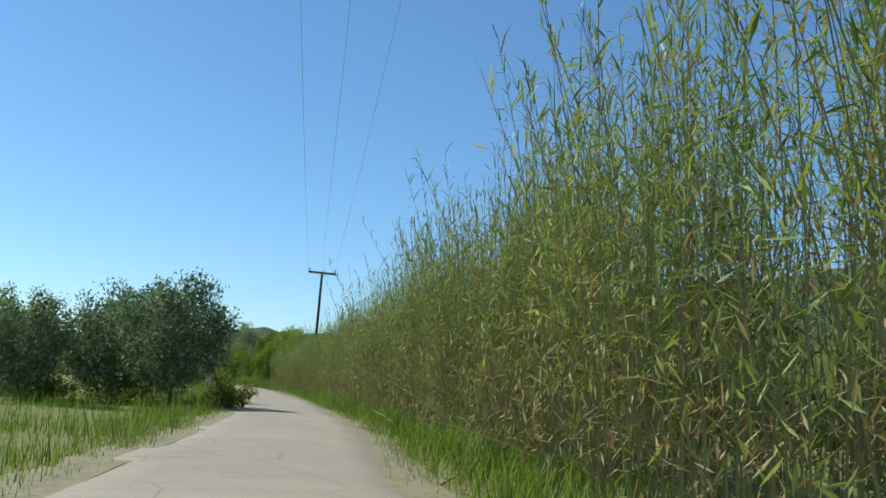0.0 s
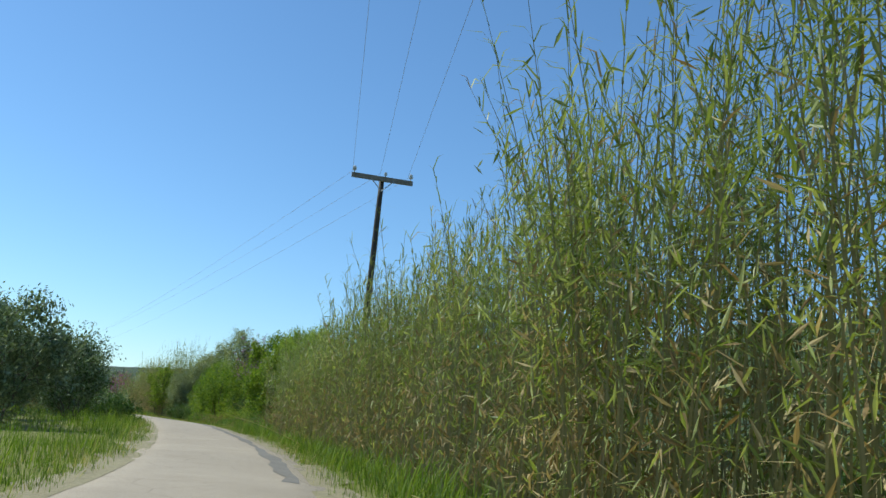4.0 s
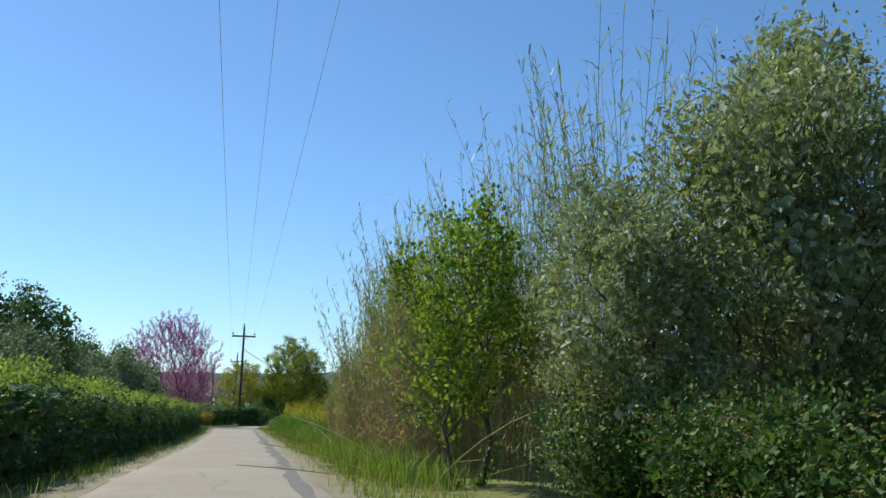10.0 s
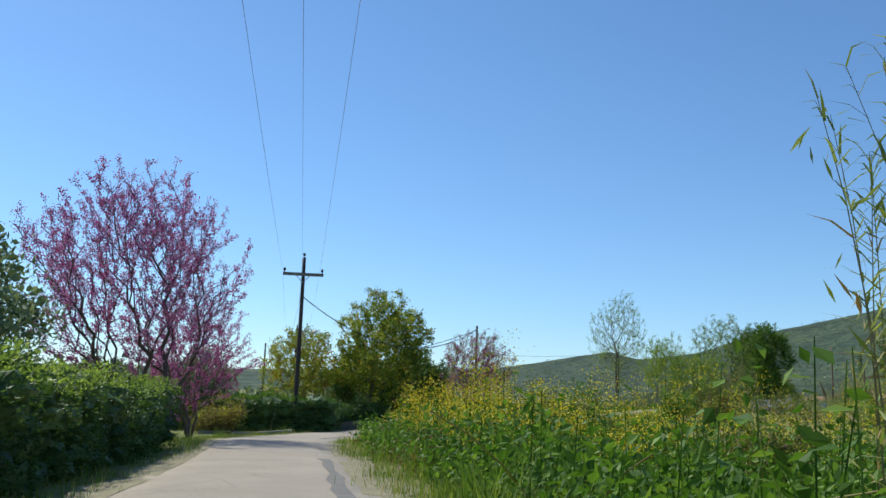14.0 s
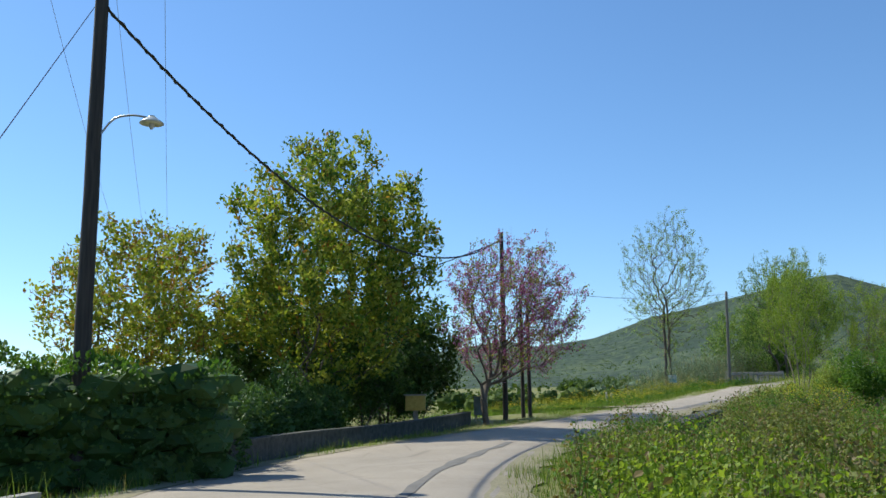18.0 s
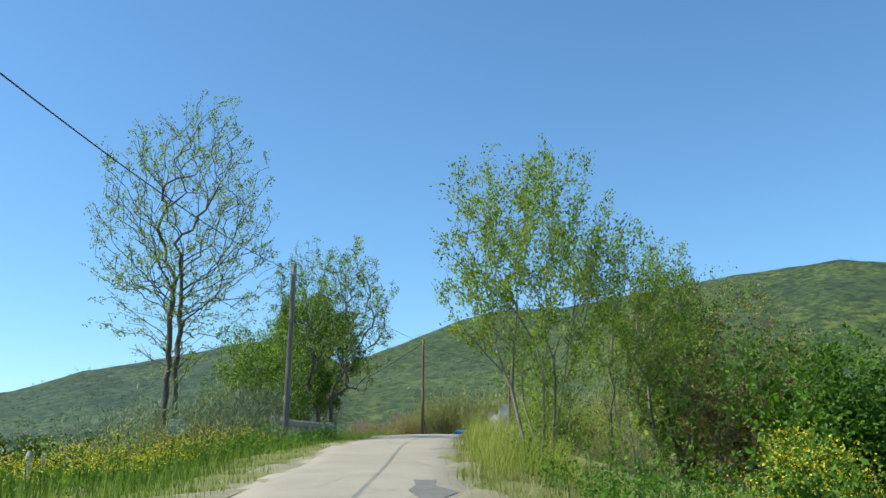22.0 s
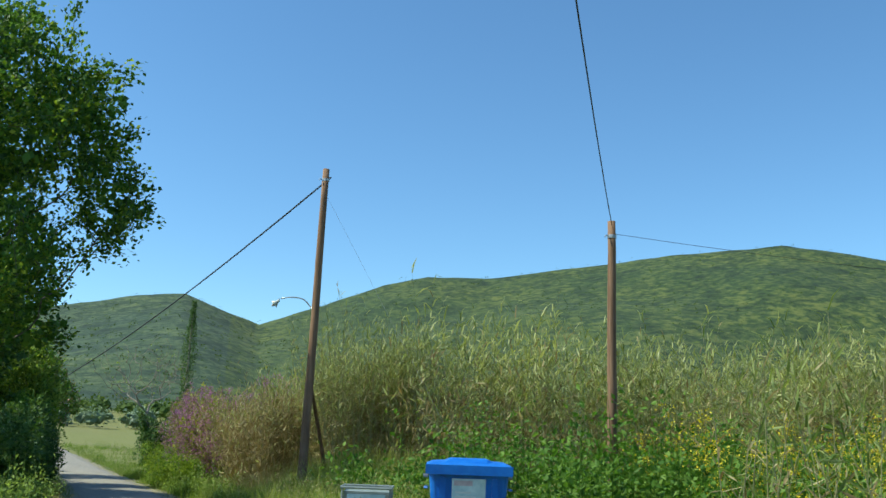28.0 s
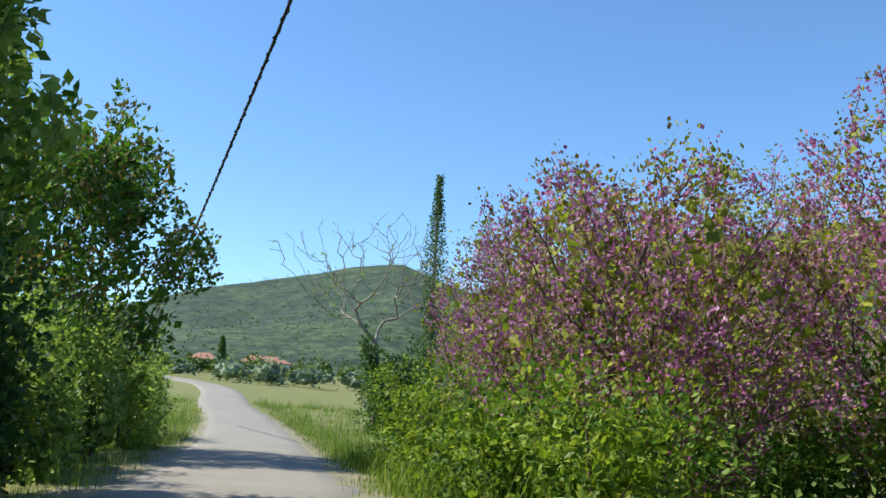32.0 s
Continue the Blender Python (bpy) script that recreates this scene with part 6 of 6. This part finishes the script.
grass_patch("tall_weeds", "rank green weeds below the reeds", np.vstack([strip_spots(-80, 42, 2.6, 4.4, 2600, 166), strip_spots(84, 124, 2.6, 4.2, 1000, 167), strip_spots(250, 300, 2.4, 4.5, 1800, 168)]), 0.75, 173, M_GRASS, 7, 0.022, spread=0.2)
grass_patch("meadow_grass", "tall green meadow grass", np.vstack([area_spots(-52, -25, 126, 175, 5200, 181), strip_spots(112, 181, 2.6, 14, 3600, 182), strip_spots(181, 205, 6.5, 14, 900, 187), strip_spots(196, 245, -3, -16, 4200, 183), strip_spots(246, 262, 2.6, 16, 3600, 184), strip_spots(296, 345, 2.2, 30, 4200, 185), strip_spots(300, 345, -2.2, -16, 2000, 186), strip_spots(-75, 80, -2.4, -13, 5200, 188), area_spots(-100, -72, 148, 200, 1500, 189)]), 0.6, 174, M_GRASS, 7, 0.027, spread=0.24, steps=1)


def weeds(name, label, spots, height, seed, mat, leaf, per, flowers=None):
    """Leafy weeds: upright stalks with broad leaves, and flowers where there are any."""
    rng = np.random.default_rng(seed)
    spots = np.asarray(spots, float)
    h = height * growth(spots) * rng.uniform(0.5, 1.15, len(spots))
    i = np.repeat(np.arange(len(spots)), per)
    u = rng.uniform(0.05, 1, len(i))
    p = spots[i] + np.c_[rng.normal(0, 0.16, (len(i), 2)) * (0.5 + u)[:, None], h[i] * u]
    v, f = leaf_cards(p, leaf, rng, 1.7, 0.6)
    ob = thing(name, label, "weeds", kind="stuff")
    part("foliage", mesh_from("foliage", v, f, mat), ob)
    b = Build()
    stalk = np.stack([spots, spots + np.c_[rng.normal(0, 0.12, (len(spots), 2)), h]], 1)
    ring = np.array([[0, 1, 0], [0.87, -0.5, 0], [-0.87, -0.5, 0]])
    sv = (stalk[:, :, None] + np.array([0.009, 0.004])[None, :, None, None] * ring).reshape(-1, 3)
    o = (np.arange(len(spots)) * 6)[:, None]
    sf = np.concatenate([o + [[0, 1, 4, 3]], o + [[1, 2, 5, 4]], o + [[2, 0, 3, 5]]])
    part("stalks", mesh_from("stalks", sv, sf, mat), ob)
    if flowers:
        m2, per2, size2 = flowers
        i = np.repeat(np.arange(len(spots)), per2)
        p = spots[i] + np.c_[rng.normal(0, 0.15, (len(i), 2)), h[i] * rng.uniform(0.8, 1.12, len(i))]
        v, f = leaf_cards(p, size2, rng, 1.0, 1.0)
        part("bloom", mesh_from("bloom", v, f, m2), ob)
    return ob


weeds("weeds", "tall leafy green weeds on the meadow bank", np.vstack([strip_spots(116, 146, 2.9, 9, 1300, 191), area_spots(-50, -38, 126, 150, 500, 192)]), 1.0, 201, M_WEED, 0.08, 22)
weeds("mustard", "wild mustard flowering yellow above the weeds", np.vstack([strip_spots(127, 145, 3.8, 8, 620, 193), area_spots(-50, -42, 130, 148, 300, 194)]), 1.75, 202, M_WEED, 0.06, 12, (M_YELLOW, 36, 0.042))
weeds("weeds", "low olive-brown tangle on the ditch bank", strip_spots(148, 182, 3.4, 14, 900, 226), 0.85, 227, M_BRAMBLE, 0.055, 26)
weeds("weeds", "low weeds and brambles on the ditch bank", np.vstack([strip_spots(146, 180, 2.9, 14, 800, 195), strip_spots(180, 197, 4.8, 15, 1100, 217), strip_spots(197, 206, 3.2, 14, 500, 218)]), 0.75, 203, M_WEED, 0.05, 26)
weeds("weeds", "dry brownish weeds on the ditch bank", np.vstack([strip_spots(128, 180, 2.7, 12, 700, 196), strip_spots(182, 205, 7, 12, 250, 219)]), 0.7, 204, M_BROWNLEAF, 0.06, 16)
weeds("mustard", "strip of yellow mustard along the field", np.vstack([strip_spots(203, 222, -4.2, -9, 700, 197), strip_spots(200, 212, -7, -13, 300, 198)]), 0.75, 205, M_WEED, 0.06, 10, (M_YELLOW, 16, 0.036))
weeds("weeds", "bright green weeds below the thin tree", strip_spots(212, 221, -3.2, -6.5, 300, 199), 0.6, 206, M_WEED, 0.07, 24)
weeds("weeds", "tall dark green weeds behind the bins", np.vstack([area_spots(-36, -18, 252, 261, 1300, 211, -0.3), area_spots(-33, -26, 246, 256, 300, 212)]), 1.8, 207, M_WEED, 0.085, 34)
weeds("mustard", "yellow flowering weeds behind the bins", np.vstack([area_spots(-31, -20, 250, 256, 420, 213, -0.3), area_spots(-31, -26, 245, 250, 160, 224)]), 1.75, 208, M_WEED, 0.07, 14, (M_YELLOW, 60, 0.045))
weeds("weeds", "pale green roadside weeds", np.vstack([strip_spots(272, 284, 2.6, 5.2, 260, 214), strip_spots(258, 274, -2.5, -4, 200, 215)]), 0.9, 209, M_PALE, 0.06, 18)
weeds("weeds", "bright green weeds at the junction", np.vstack([strip_spots(151, 160, 2.8, 5, 240, 216), strip_spots(161, 167, 3.4, 5.6, 170, 228)]), 0.9, 210, M_LIME, 0.045, 44)

grass_patch("dry_grass", "pale dry grass on the lane's verge", strip_spots(268, 287, -2.4, -3.6, 900, 229), 0.4, 230, M_STRAW, 6, 0.012)
bush("shrub", "brown and green tangled shrub beside the saplings", on(-48.5, 207), (4.4, 5, 4.8), 143, M_BROWNLEAF, M_TWIG, 3600, 0.055, extra=[("green_leaves", M_PALE, 3600, 0.055)])
grass_patch("tall_grass", "bright green tall grass on the bank below the lamp pole", np.vstack([strip_spots(254, 272, 2.4, 9.5, 5600, 221), strip_spots(204, 222, 2.3, 4.4, 700, 225)]), 0.95, 223, M_LIMEGRASS, 7, 0.014, spread=0.16, heads=(M_STRAW, 14000, 0.028, 0.45))

# Dark shrubs added to stand in for the black shade under the trees.
for k, (y, off, sz) in enumerate(((278.5, -4.0, (2.6, 5, 2.4)), (282, -3.4, (2.0, 4, 1.6)))):
    bush("shrub", "dense roadside shrub, leaf green set by sun and shade", beside(y, off), sz, 151 + k, M_DARK, M_TWIG, 4600, 0.07, lumps=12)

bush("shrub", "leafy green shrub behind the brambles", beside(45.5, 8.8), (5, 6, 3.0), 156, M_GREEN, M_TWIG, 7000, 0.07, lumps=12)

# ---------- bins by the road ----------
def big_bin(at, turn):
    """A four-wheeled refuse container with a curved lid."""
    ob = thing("waste_container", "large blue plastic four-wheeled waste container with a faded label", "waste bin", at, turn)
    w, d, h = 1.3, 1.0, 1.12
    b = bmesh.new()
    rings = []
    for z, s in ((0.2, 0.86), (0.24, 0.88), (0.9, 0.97), (1.06, 1.0), (1.08, 1.04), (h, 1.04)):
        ring = []
        for x, y in ((-1, -1), (1, -1), (1, 1), (-1, 1)):
            for k in range(4):
                a = math.atan2(y, x) + (k - 1.5) * 0.42
                cx, cy = x * (w / 2 * s - 0.09), y * (d / 2 * s - 0.09)
                ring.append(b.verts.new((cx + 0.09 * math.cos(a), cy + 0.09 * math.sin(a), z)))
        ring.sort(key=lambda v: math.atan2(v.co.y / d, v.co.x / w))
        rings.append(ring)
    for r0, r1 in zip(rings, rings[1:]):
        for k in range(16):
            b.faces.new((r0[k], r0[(k + 1) % 16], r1[(k + 1) % 16], r1[k]))
    b.faces.new(rings[0][::-1])
    me = bpy.data.meshes.new("body")
    b.to_mesh(me)
    b.free()
    me.materials.append(M_BLUE)
    body = part("body", me, ob)
    for x in (-0.42, 0.42):
        part("rib", Build().box((x - 0.05, -d / 2 - 0.012, 0.3), (x + 0.05, -d / 2 + 0.07, 0.98)).mesh("rib", M_BLUE), body)
    part("label", Build().box((-0.27, -d / 2 - 0.012, 0.52), (0.27, -d / 2 + 0.05, 0.97)).mesh("label", M_LABEL), body, "faded pale printed label")
    part("print", Build().box((-0.24, -d / 2 - 0.016, 0.86), (0.06, -d / 2 - 0.011, 0.94)).mesh("print", M_LABEL_PINK), body)
    for k in range(3):
        part("print", Build().box((-0.22, -d / 2 - 0.016, 0.6 + 0.07 * k), (0.2 - 0.08 * k, -d / 2 - 0.011, 0.63 + 0.07 * k)).mesh("print", M_SIGNWHITE), body)
    # The lid: a shallow vault with a raised middle panel and a thick front lip.
    xs = np.linspace(-0.69, 0.69, 15)
    ys = np.linspace(-0.57, 0.55, 9)
    v = [(x, y, 1.16 + 0.085 * (1 - (abs(y + 0.02) / 0.57) ** 3) * (1 - (abs(x) / 0.72) ** 10) + (0.04 if abs(x) < 0.38 and y > -0.4 else 0)) for y in ys for x in xs]
    q = [(j * 15 + i) for j in range(8) for i in range(14)]
    lid = Build().add(v, [[k, k + 1, k + 16, k + 15] for k in q])
    lid_ob = part("lid", lid.mesh("lid", M_BLUE), ob, "vaulted blue lid, closed")
    for lo, hi in (((-0.7, -0.6, 1.03), (0.7, -0.55, 1.18)), ((-0.7, -0.548, 1.07), (-0.66, 0.518, 1.15)), ((0.66, -0.548, 1.07), (0.7, 0.518, 1.15)), ((-0.7, 0.52, 1.07), (0.7, 0.56, 1.16))):
        part("lip", Build().box(lo, hi).mesh("lip", M_BLUE), lid_ob)
    for s in (-1, 1):
        part("lifting_pin", Build().tube([(s * 0.66, 0, 0.98), (s * 0.74, 0, 0.98)], [0.03, 0.03], 8).mesh("lifting_pin", M_STEEL), ob)
        part("handle", Build().tube([(s * 0.66, -0.3, 0.8), (s * 0.71, -0.28, 0.8), (s * 0.71, 0.05, 0.8), (s * 0.66, 0.07, 0.8)], [0.014] * 4, 6).mesh("handle", M_BLUE), ob)
        for y in (-0.36, 0.36):
            wh = part("wheel", Build().tube([(s * 0.5 - 0.025, y, 0.1), (s * 0.5 + 0.025, y, 0.1)], [0.1, 0.1], 14).mesh("wheel", M_CABLE), ob)
            part("fork", Build().box((s * 0.5 - 0.045, y - 0.03, 0.1), (s * 0.5 + 0.045, y + 0.03, 0.22)).mesh("fork", M_STEEL), wh)
    return ob


bz = float(ground([(-37.3, 252.2)])[0])
solo("bin_stand", Build().box((-1.9, -1.0, -0.5), (1.2, 1.0, 0.06)).mesh("bin_stand", M_CONC), "low weathered concrete pad under the bins", "concrete pad", at=(-37.2, 252.3, bz + 0.12), turn=-28)
big_bin((-36.75, 252.15, bz + 0.2), -28)
gb = thing("refuse_crate", "grey-green open metal crate with white boards beside the container", "crate", (-38.35, 252.6, bz + 0.18), -28)
part("box", Build().box((-0.36, -0.3, 0.02), (0.36, 0.3, 0.74)).mesh("box", M_GREYBIN), gb)
part("rim", Build().tube([(-0.4, -0.34, 0.8), (0.4, -0.34, 0.8), (0.4, 0.34, 0.8), (-0.4, 0.34, 0.8), (-0.4, -0.34, 0.8)], [0.022] * 5, 6).mesh("rim", M_GREYBIN), gb)
for x in (-0.38, 0.38):
    for y in (-0.32, 0.32):
        part("leg", Build().tube([(x, y, 0), (x, y, 0.8)], [0.018, 0.018], 6).mesh("leg", M_GREYBIN), gb)
part("board", Build().box((-0.3, -0.325, 0.22), (0.3, -0.305, 0.7)).mesh("board", M_LABEL), gb, "pale printed board")
for k in range(3):
    part("print", Build().box((-0.24, -0.33, 0.32 + 0.11 * k), (0.2 - 0.07 * k, -0.324, 0.37 + 0.11 * k)).mesh("print", M_SIGN), gb)

# ---------- bridge railings ----------
def balustrade(name, label, a, b, height, mat, bays, top_w=0.26, end=0.38, proud=0.14):
    """A concrete parapet: end pillars, a kerb beam, short posts and a thick rail."""
    a, b = np.array(a, float), np.array(b, float)
    length = float(np.linalg.norm((b - a)[:2]))
    ob = thing(name, label, "railing", tuple(a), math.degrees(math.atan2(*(b - a)[1::-1])))
    s = (b[2] - a[2]) / length
    lift = lambda x: s * x
    for x in (0.0, length):
        part("pillar", Build().box((x - end / 2, -end / 2, -1.2 + lift(x)), (x + end / 2, end / 2, height + proud + lift(x))).mesh("pillar", mat), ob)
    step = length / bays
    for k in range(bays):
        x0, x1 = k * step, (k + 1) * step
        for nm, z0, z1, w in (("kerb", -1.2, 0.16, top_w + 0.08), ("rail", height - 0.2, height - 0.03, top_w)):
            v = [(x, y, z + lift(x)) for z in (z0, z1) for y in (-w / 2, w / 2) for x in (x0 + 0.004, x1 - 0.004)]
            part(nm, Build().add(v, [[0, 2, 3, 1], [4, 5, 7, 6], [0, 1, 5, 4], [2, 6, 7, 3], [0, 4, 6, 2], [1, 3, 7, 5]]).mesh(nm, mat), ob)
        if k:
            part("baluster", Build().box((x0 - 0.11, -top_w / 2 - 0.02, 0.14 + lift(x0)), (x0 + 0.11, top_w / 2 + 0.02, height + 0.06 + lift(x0))).mesh("baluster", mat), ob)
    return ob


rz = [float(LINE[int(np.abs(LINE[:, 1] - y).argmin()), 2]) for y in (221, 237, 228, 241)]
balustrade("bridge_railing", "whitewashed concrete bridge railing with square posts", (-49.1, 221.2, rz[0] + 0.05), (-41.8, 237.1, rz[1] + 0.08), 0.92, M_WHITE, 17, proud=0.34)
balustrade("bridge_railing", "weathered dark concrete bridge railing with pale posts", (-57.0, 227.4, rz[2] - 0.22), (-51.2, 238.8, rz[3] - 0.27), 0.85, M_CONC, 10)

# ---------- garden wall, culvert and small things at the bend ----------
def wall_run(name, label, pts, height, width, mat, cap=None, low=0.5, pieces=1.2):
    """A low wall in short lengths that follow the ground, with coping stones."""
    ob = thing(name, label, "wall")
    line = spline(np.array(pts, float), 0.4)
    seg = np.r_[0, np.cumsum(np.linalg.norm(np.diff(line[:, :2], axis=0), axis=1))]
    n = max(1, int(seg[-1] / pieces))
    cuts = np.linspace(0, seg[-1], n + 1)
    for a, b in zip(cuts, cuts[1:]):
        p, q = (np.array([np.interp(s, seg, line[:, k]) for k in range(3)]) for s in (a + 0.003, b - 0.003))
        d = unit((q - p) * [1, 1, 0])
        o = np.array([-d[1], d[0], 0]) * width / 2
        for nm, z0, z1, k, m in (("wall_piece", -low, height, 1.0, mat), ("coping", height, height + 0.07, 1.25, cap or mat)):
            v = [e + sg * o * k + [0, 0, z] for z in (z0, z1) for sg in (-1, 1) for e in (p, q)]
            part(nm, Build().add(v, [[0, 2, 3, 1], [4, 5, 7, 6], [0, 1, 5, 4], [2, 6, 7, 3], [0, 4, 6, 2], [1, 3, 7, 5]]).mesh(nm, m), ob)
    return ob


# Wall and coping are coloured dark to imitate the walnut's shade.
wall_run("garden_wall", "low garden wall with flat coping, tree shade put into its dark colour", [on(-73.0, 169.5), on(-73.4, 176), on(-72.8, 182), on(-71.9, 187), on(-71.6, 190.5)], 0.5, 0.28, M_DARKWALL, M_DARKWALL)
wall_run("kerb_wall", "thin low concrete edging before the shrubs", [on(-73.2, 154.0), on(-72.7, 158.5), on(-72.4, 162.5)], 0.16, 0.16, M_CONC, M_CONC, 0.3)
# A culvert beside the road: a narrow slab over a dark face.
wall_run("culvert", "old streaked concrete culvert slab above a dark ditch", [(-64.65, 181.8, -0.14), (-63.5, 186.2, 0.06), (-62.1, 191.0, 0.34), (-60.9, 194.8, 0.58)], 0.02, 0.62, M_DARKWALL, M_DARKWALL, 1.8, 2.4)
yb = thing("post_box", "small yellow ochre meter box with a flat roof", "box", on(-73.7, 189.6), 10)
part("post", Build().box((-0.1, -0.08, -0.3), (0.1, 0.08, 0.75)).mesh("post", M_CONC), yb)
part("cabinet", Build().box((-0.42, -0.22, 0.62), (0.42, 0.22, 1.25)).mesh("cabinet", M_OCHRE), yb)
part("lid", Build().box((-0.48, -0.28, 1.25), (0.48, 0.28, 1.31)).mesh("lid", M_CONC), yb)
part("door", Build().box((-0.34, -0.235, 0.7), (0.34, -0.215, 1.18)).mesh("door", M_OCHRE), yb)
for k, (dx, dy, h) in enumerate(((0.75, 0.9, 5.6), (1.15, 0.2, 5.2))):
    plain_pole("timber_post", "slim dark timber post below the flowering tree", on(-70.4 + dx, 193.6 + dy), h, M_POLE_DARK, (0, 0), 0.1, 60 + k)
mb = thing("meter_box", "grey metal meter box on short legs under the tree", "box", on(-71.7, 194.6), -8)
part("cabinet", Build().box((-0.3, -0.15, 0.3), (0.3, 0.15, 1.15)).mesh("cabinet", M_GREYBIN), mb)
part("hood", Build().box((-0.34, -0.19, 1.15), (0.34, 0.19, 1.2)).mesh("hood", M_GREYBIN), mb)
for x in (-0.25, 0.25):
    part("leg", Build().box((x - 0.03, -0.03, -0.2), (x + 0.03, 0.03, 0.3)).mesh("leg", M_STEEL), mb)
sg = thing("notice_board", "small faded blue and white notice fixed to the thin tree", "sign", (-61.5, 223.85, 2.55), -20)
part("panel", Build().box((-0.32, -0.02, 0), (0.32, 0.0, 0.62)).mesh("panel", M_SIGN), sg)
part("sheet", Build().box((-0.29, -0.026, 0.34), (0.29, -0.02, 0.59)).mesh("sheet", M_SIGNWHITE), sg)
for k in range(2):
    part("print", Build().box((-0.24, -0.031, 0.4 + 0.09 * k), (0.2, -0.026, 0.44 + 0.09 * k)).mesh("print", M_SIGN), sg)
part("batten", Build().box((-0.03, 0.0, -0.9), (0.03, 0.05, 0.62)).mesh("batten", M_POLE_GREY), sg)
for x, y in ((-66.2, 210.5), (-65.9, 211.2)):
    fp = thing("boundary_post", "short whitewashed boundary post in the yellow field", "post", on(x, y))
    part("shaft", Build().tube([(0, 0, -0.2), (0, 0, 0.85), (0, 0, 0.95)], [0.09, 0.075, 0.03], 8).mesh("shaft", M_WHITE), fp)

# ---------- rusty fence among the olives ----------
fe = thing("sheet_fence", "short rusty sheet-metal fence on weathered posts", "fence", on(-4.2, -3.5), 0)
for k, (x, y) in enumerate(((-3.4, -7.2), (-4.1, -4.5), (-4.8, -1.8), (-5.5, 0.9), (-6.2, 3.6))):
    g = on(x, y)
    o = (g[0] - fe.location.x, g[1] - fe.location.y, g[2] - fe.location.z)
    part("post", Build().tube([(o[0], o[1], -0.3 + o[2]), (o[0] + 0.02, o[1], 1.3 + o[2])], [0.07, 0.06], 8).mesh("post", M_POLE_GREY), fe)
    if k < 4:
        d = np.array([-0.7, 2.7])
        nrm = np.array([0.968, 0.251]) * 0.03
        v, n = [], 13
        for j in range(n):
            c = np.array(o[:2]) + d * j / (n - 1) + nrm * (1 if j % 2 else -1)
            v += [(c[0], c[1], 0.12 + o[2]), (c[0], c[1], 1.05 + o[2])]
        b = Build().add(v, [[2 * j, 2 * j + 2, 2 * j + 3, 2 * j + 1] for j in range(n - 1)])
        part("sheet", b.mesh("sheet", M_RUST), fe)

# ---------- far farmhouse ----------
def farmhouse(at, turn, w, d, h):
    ob = thing("farmhouse", "low cream farmhouse with a red tiled roof among trees", "house", at, turn)
    part("wall", Build().box((-w / 2, -d / 2, -1), (w / 2, d / 2, h)).mesh("wall", M_PLASTER), ob)
    e = 0.5
    v = [(-w / 2 - e, -d / 2 - e, h), (w / 2 + e, -d / 2 - e, h), (w / 2 + e, d / 2 + e, h), (-w / 2 - e, d / 2 + e, h), (-w / 2 + 2, 0, h + 1.7), (w / 2 - 2, 0, h + 1.7)]
    b = Build().add(v, [[0, 1, 5, 4], [2, 3, 4, 5]]).add(v, [[1, 2, 5], [3, 0, 4]]).add(v, [[0, 3, 2, 1]])
    part("roof", b.mesh("roof", M_ROOF), ob)
    for x in np.linspace(-w / 2 + 1.6, w / 2 - 1.6, 4):
        win = part("window", Build().box((x - 0.55, -d / 2 - 0.05, 1.0), (x + 0.55, -d / 2 + 0.02, 2.2)).mesh("window", M_WHITE), ob)
        part("pane", Build().box((x - 0.45, -d / 2 - 0.06, 1.1), (x + 0.45, -d / 2 - 0.045, 2.1)).mesh("pane", M_GLASS), win)
    return ob


farmhouse(on(-22.5, 498), 8, 11, 7, 2.8)
farmhouse(on(-36.5, 525), -12, 7, 6, 2.8)
farmhouse((5.0, 770, 26.0), 20, 13, 9, 4.5)
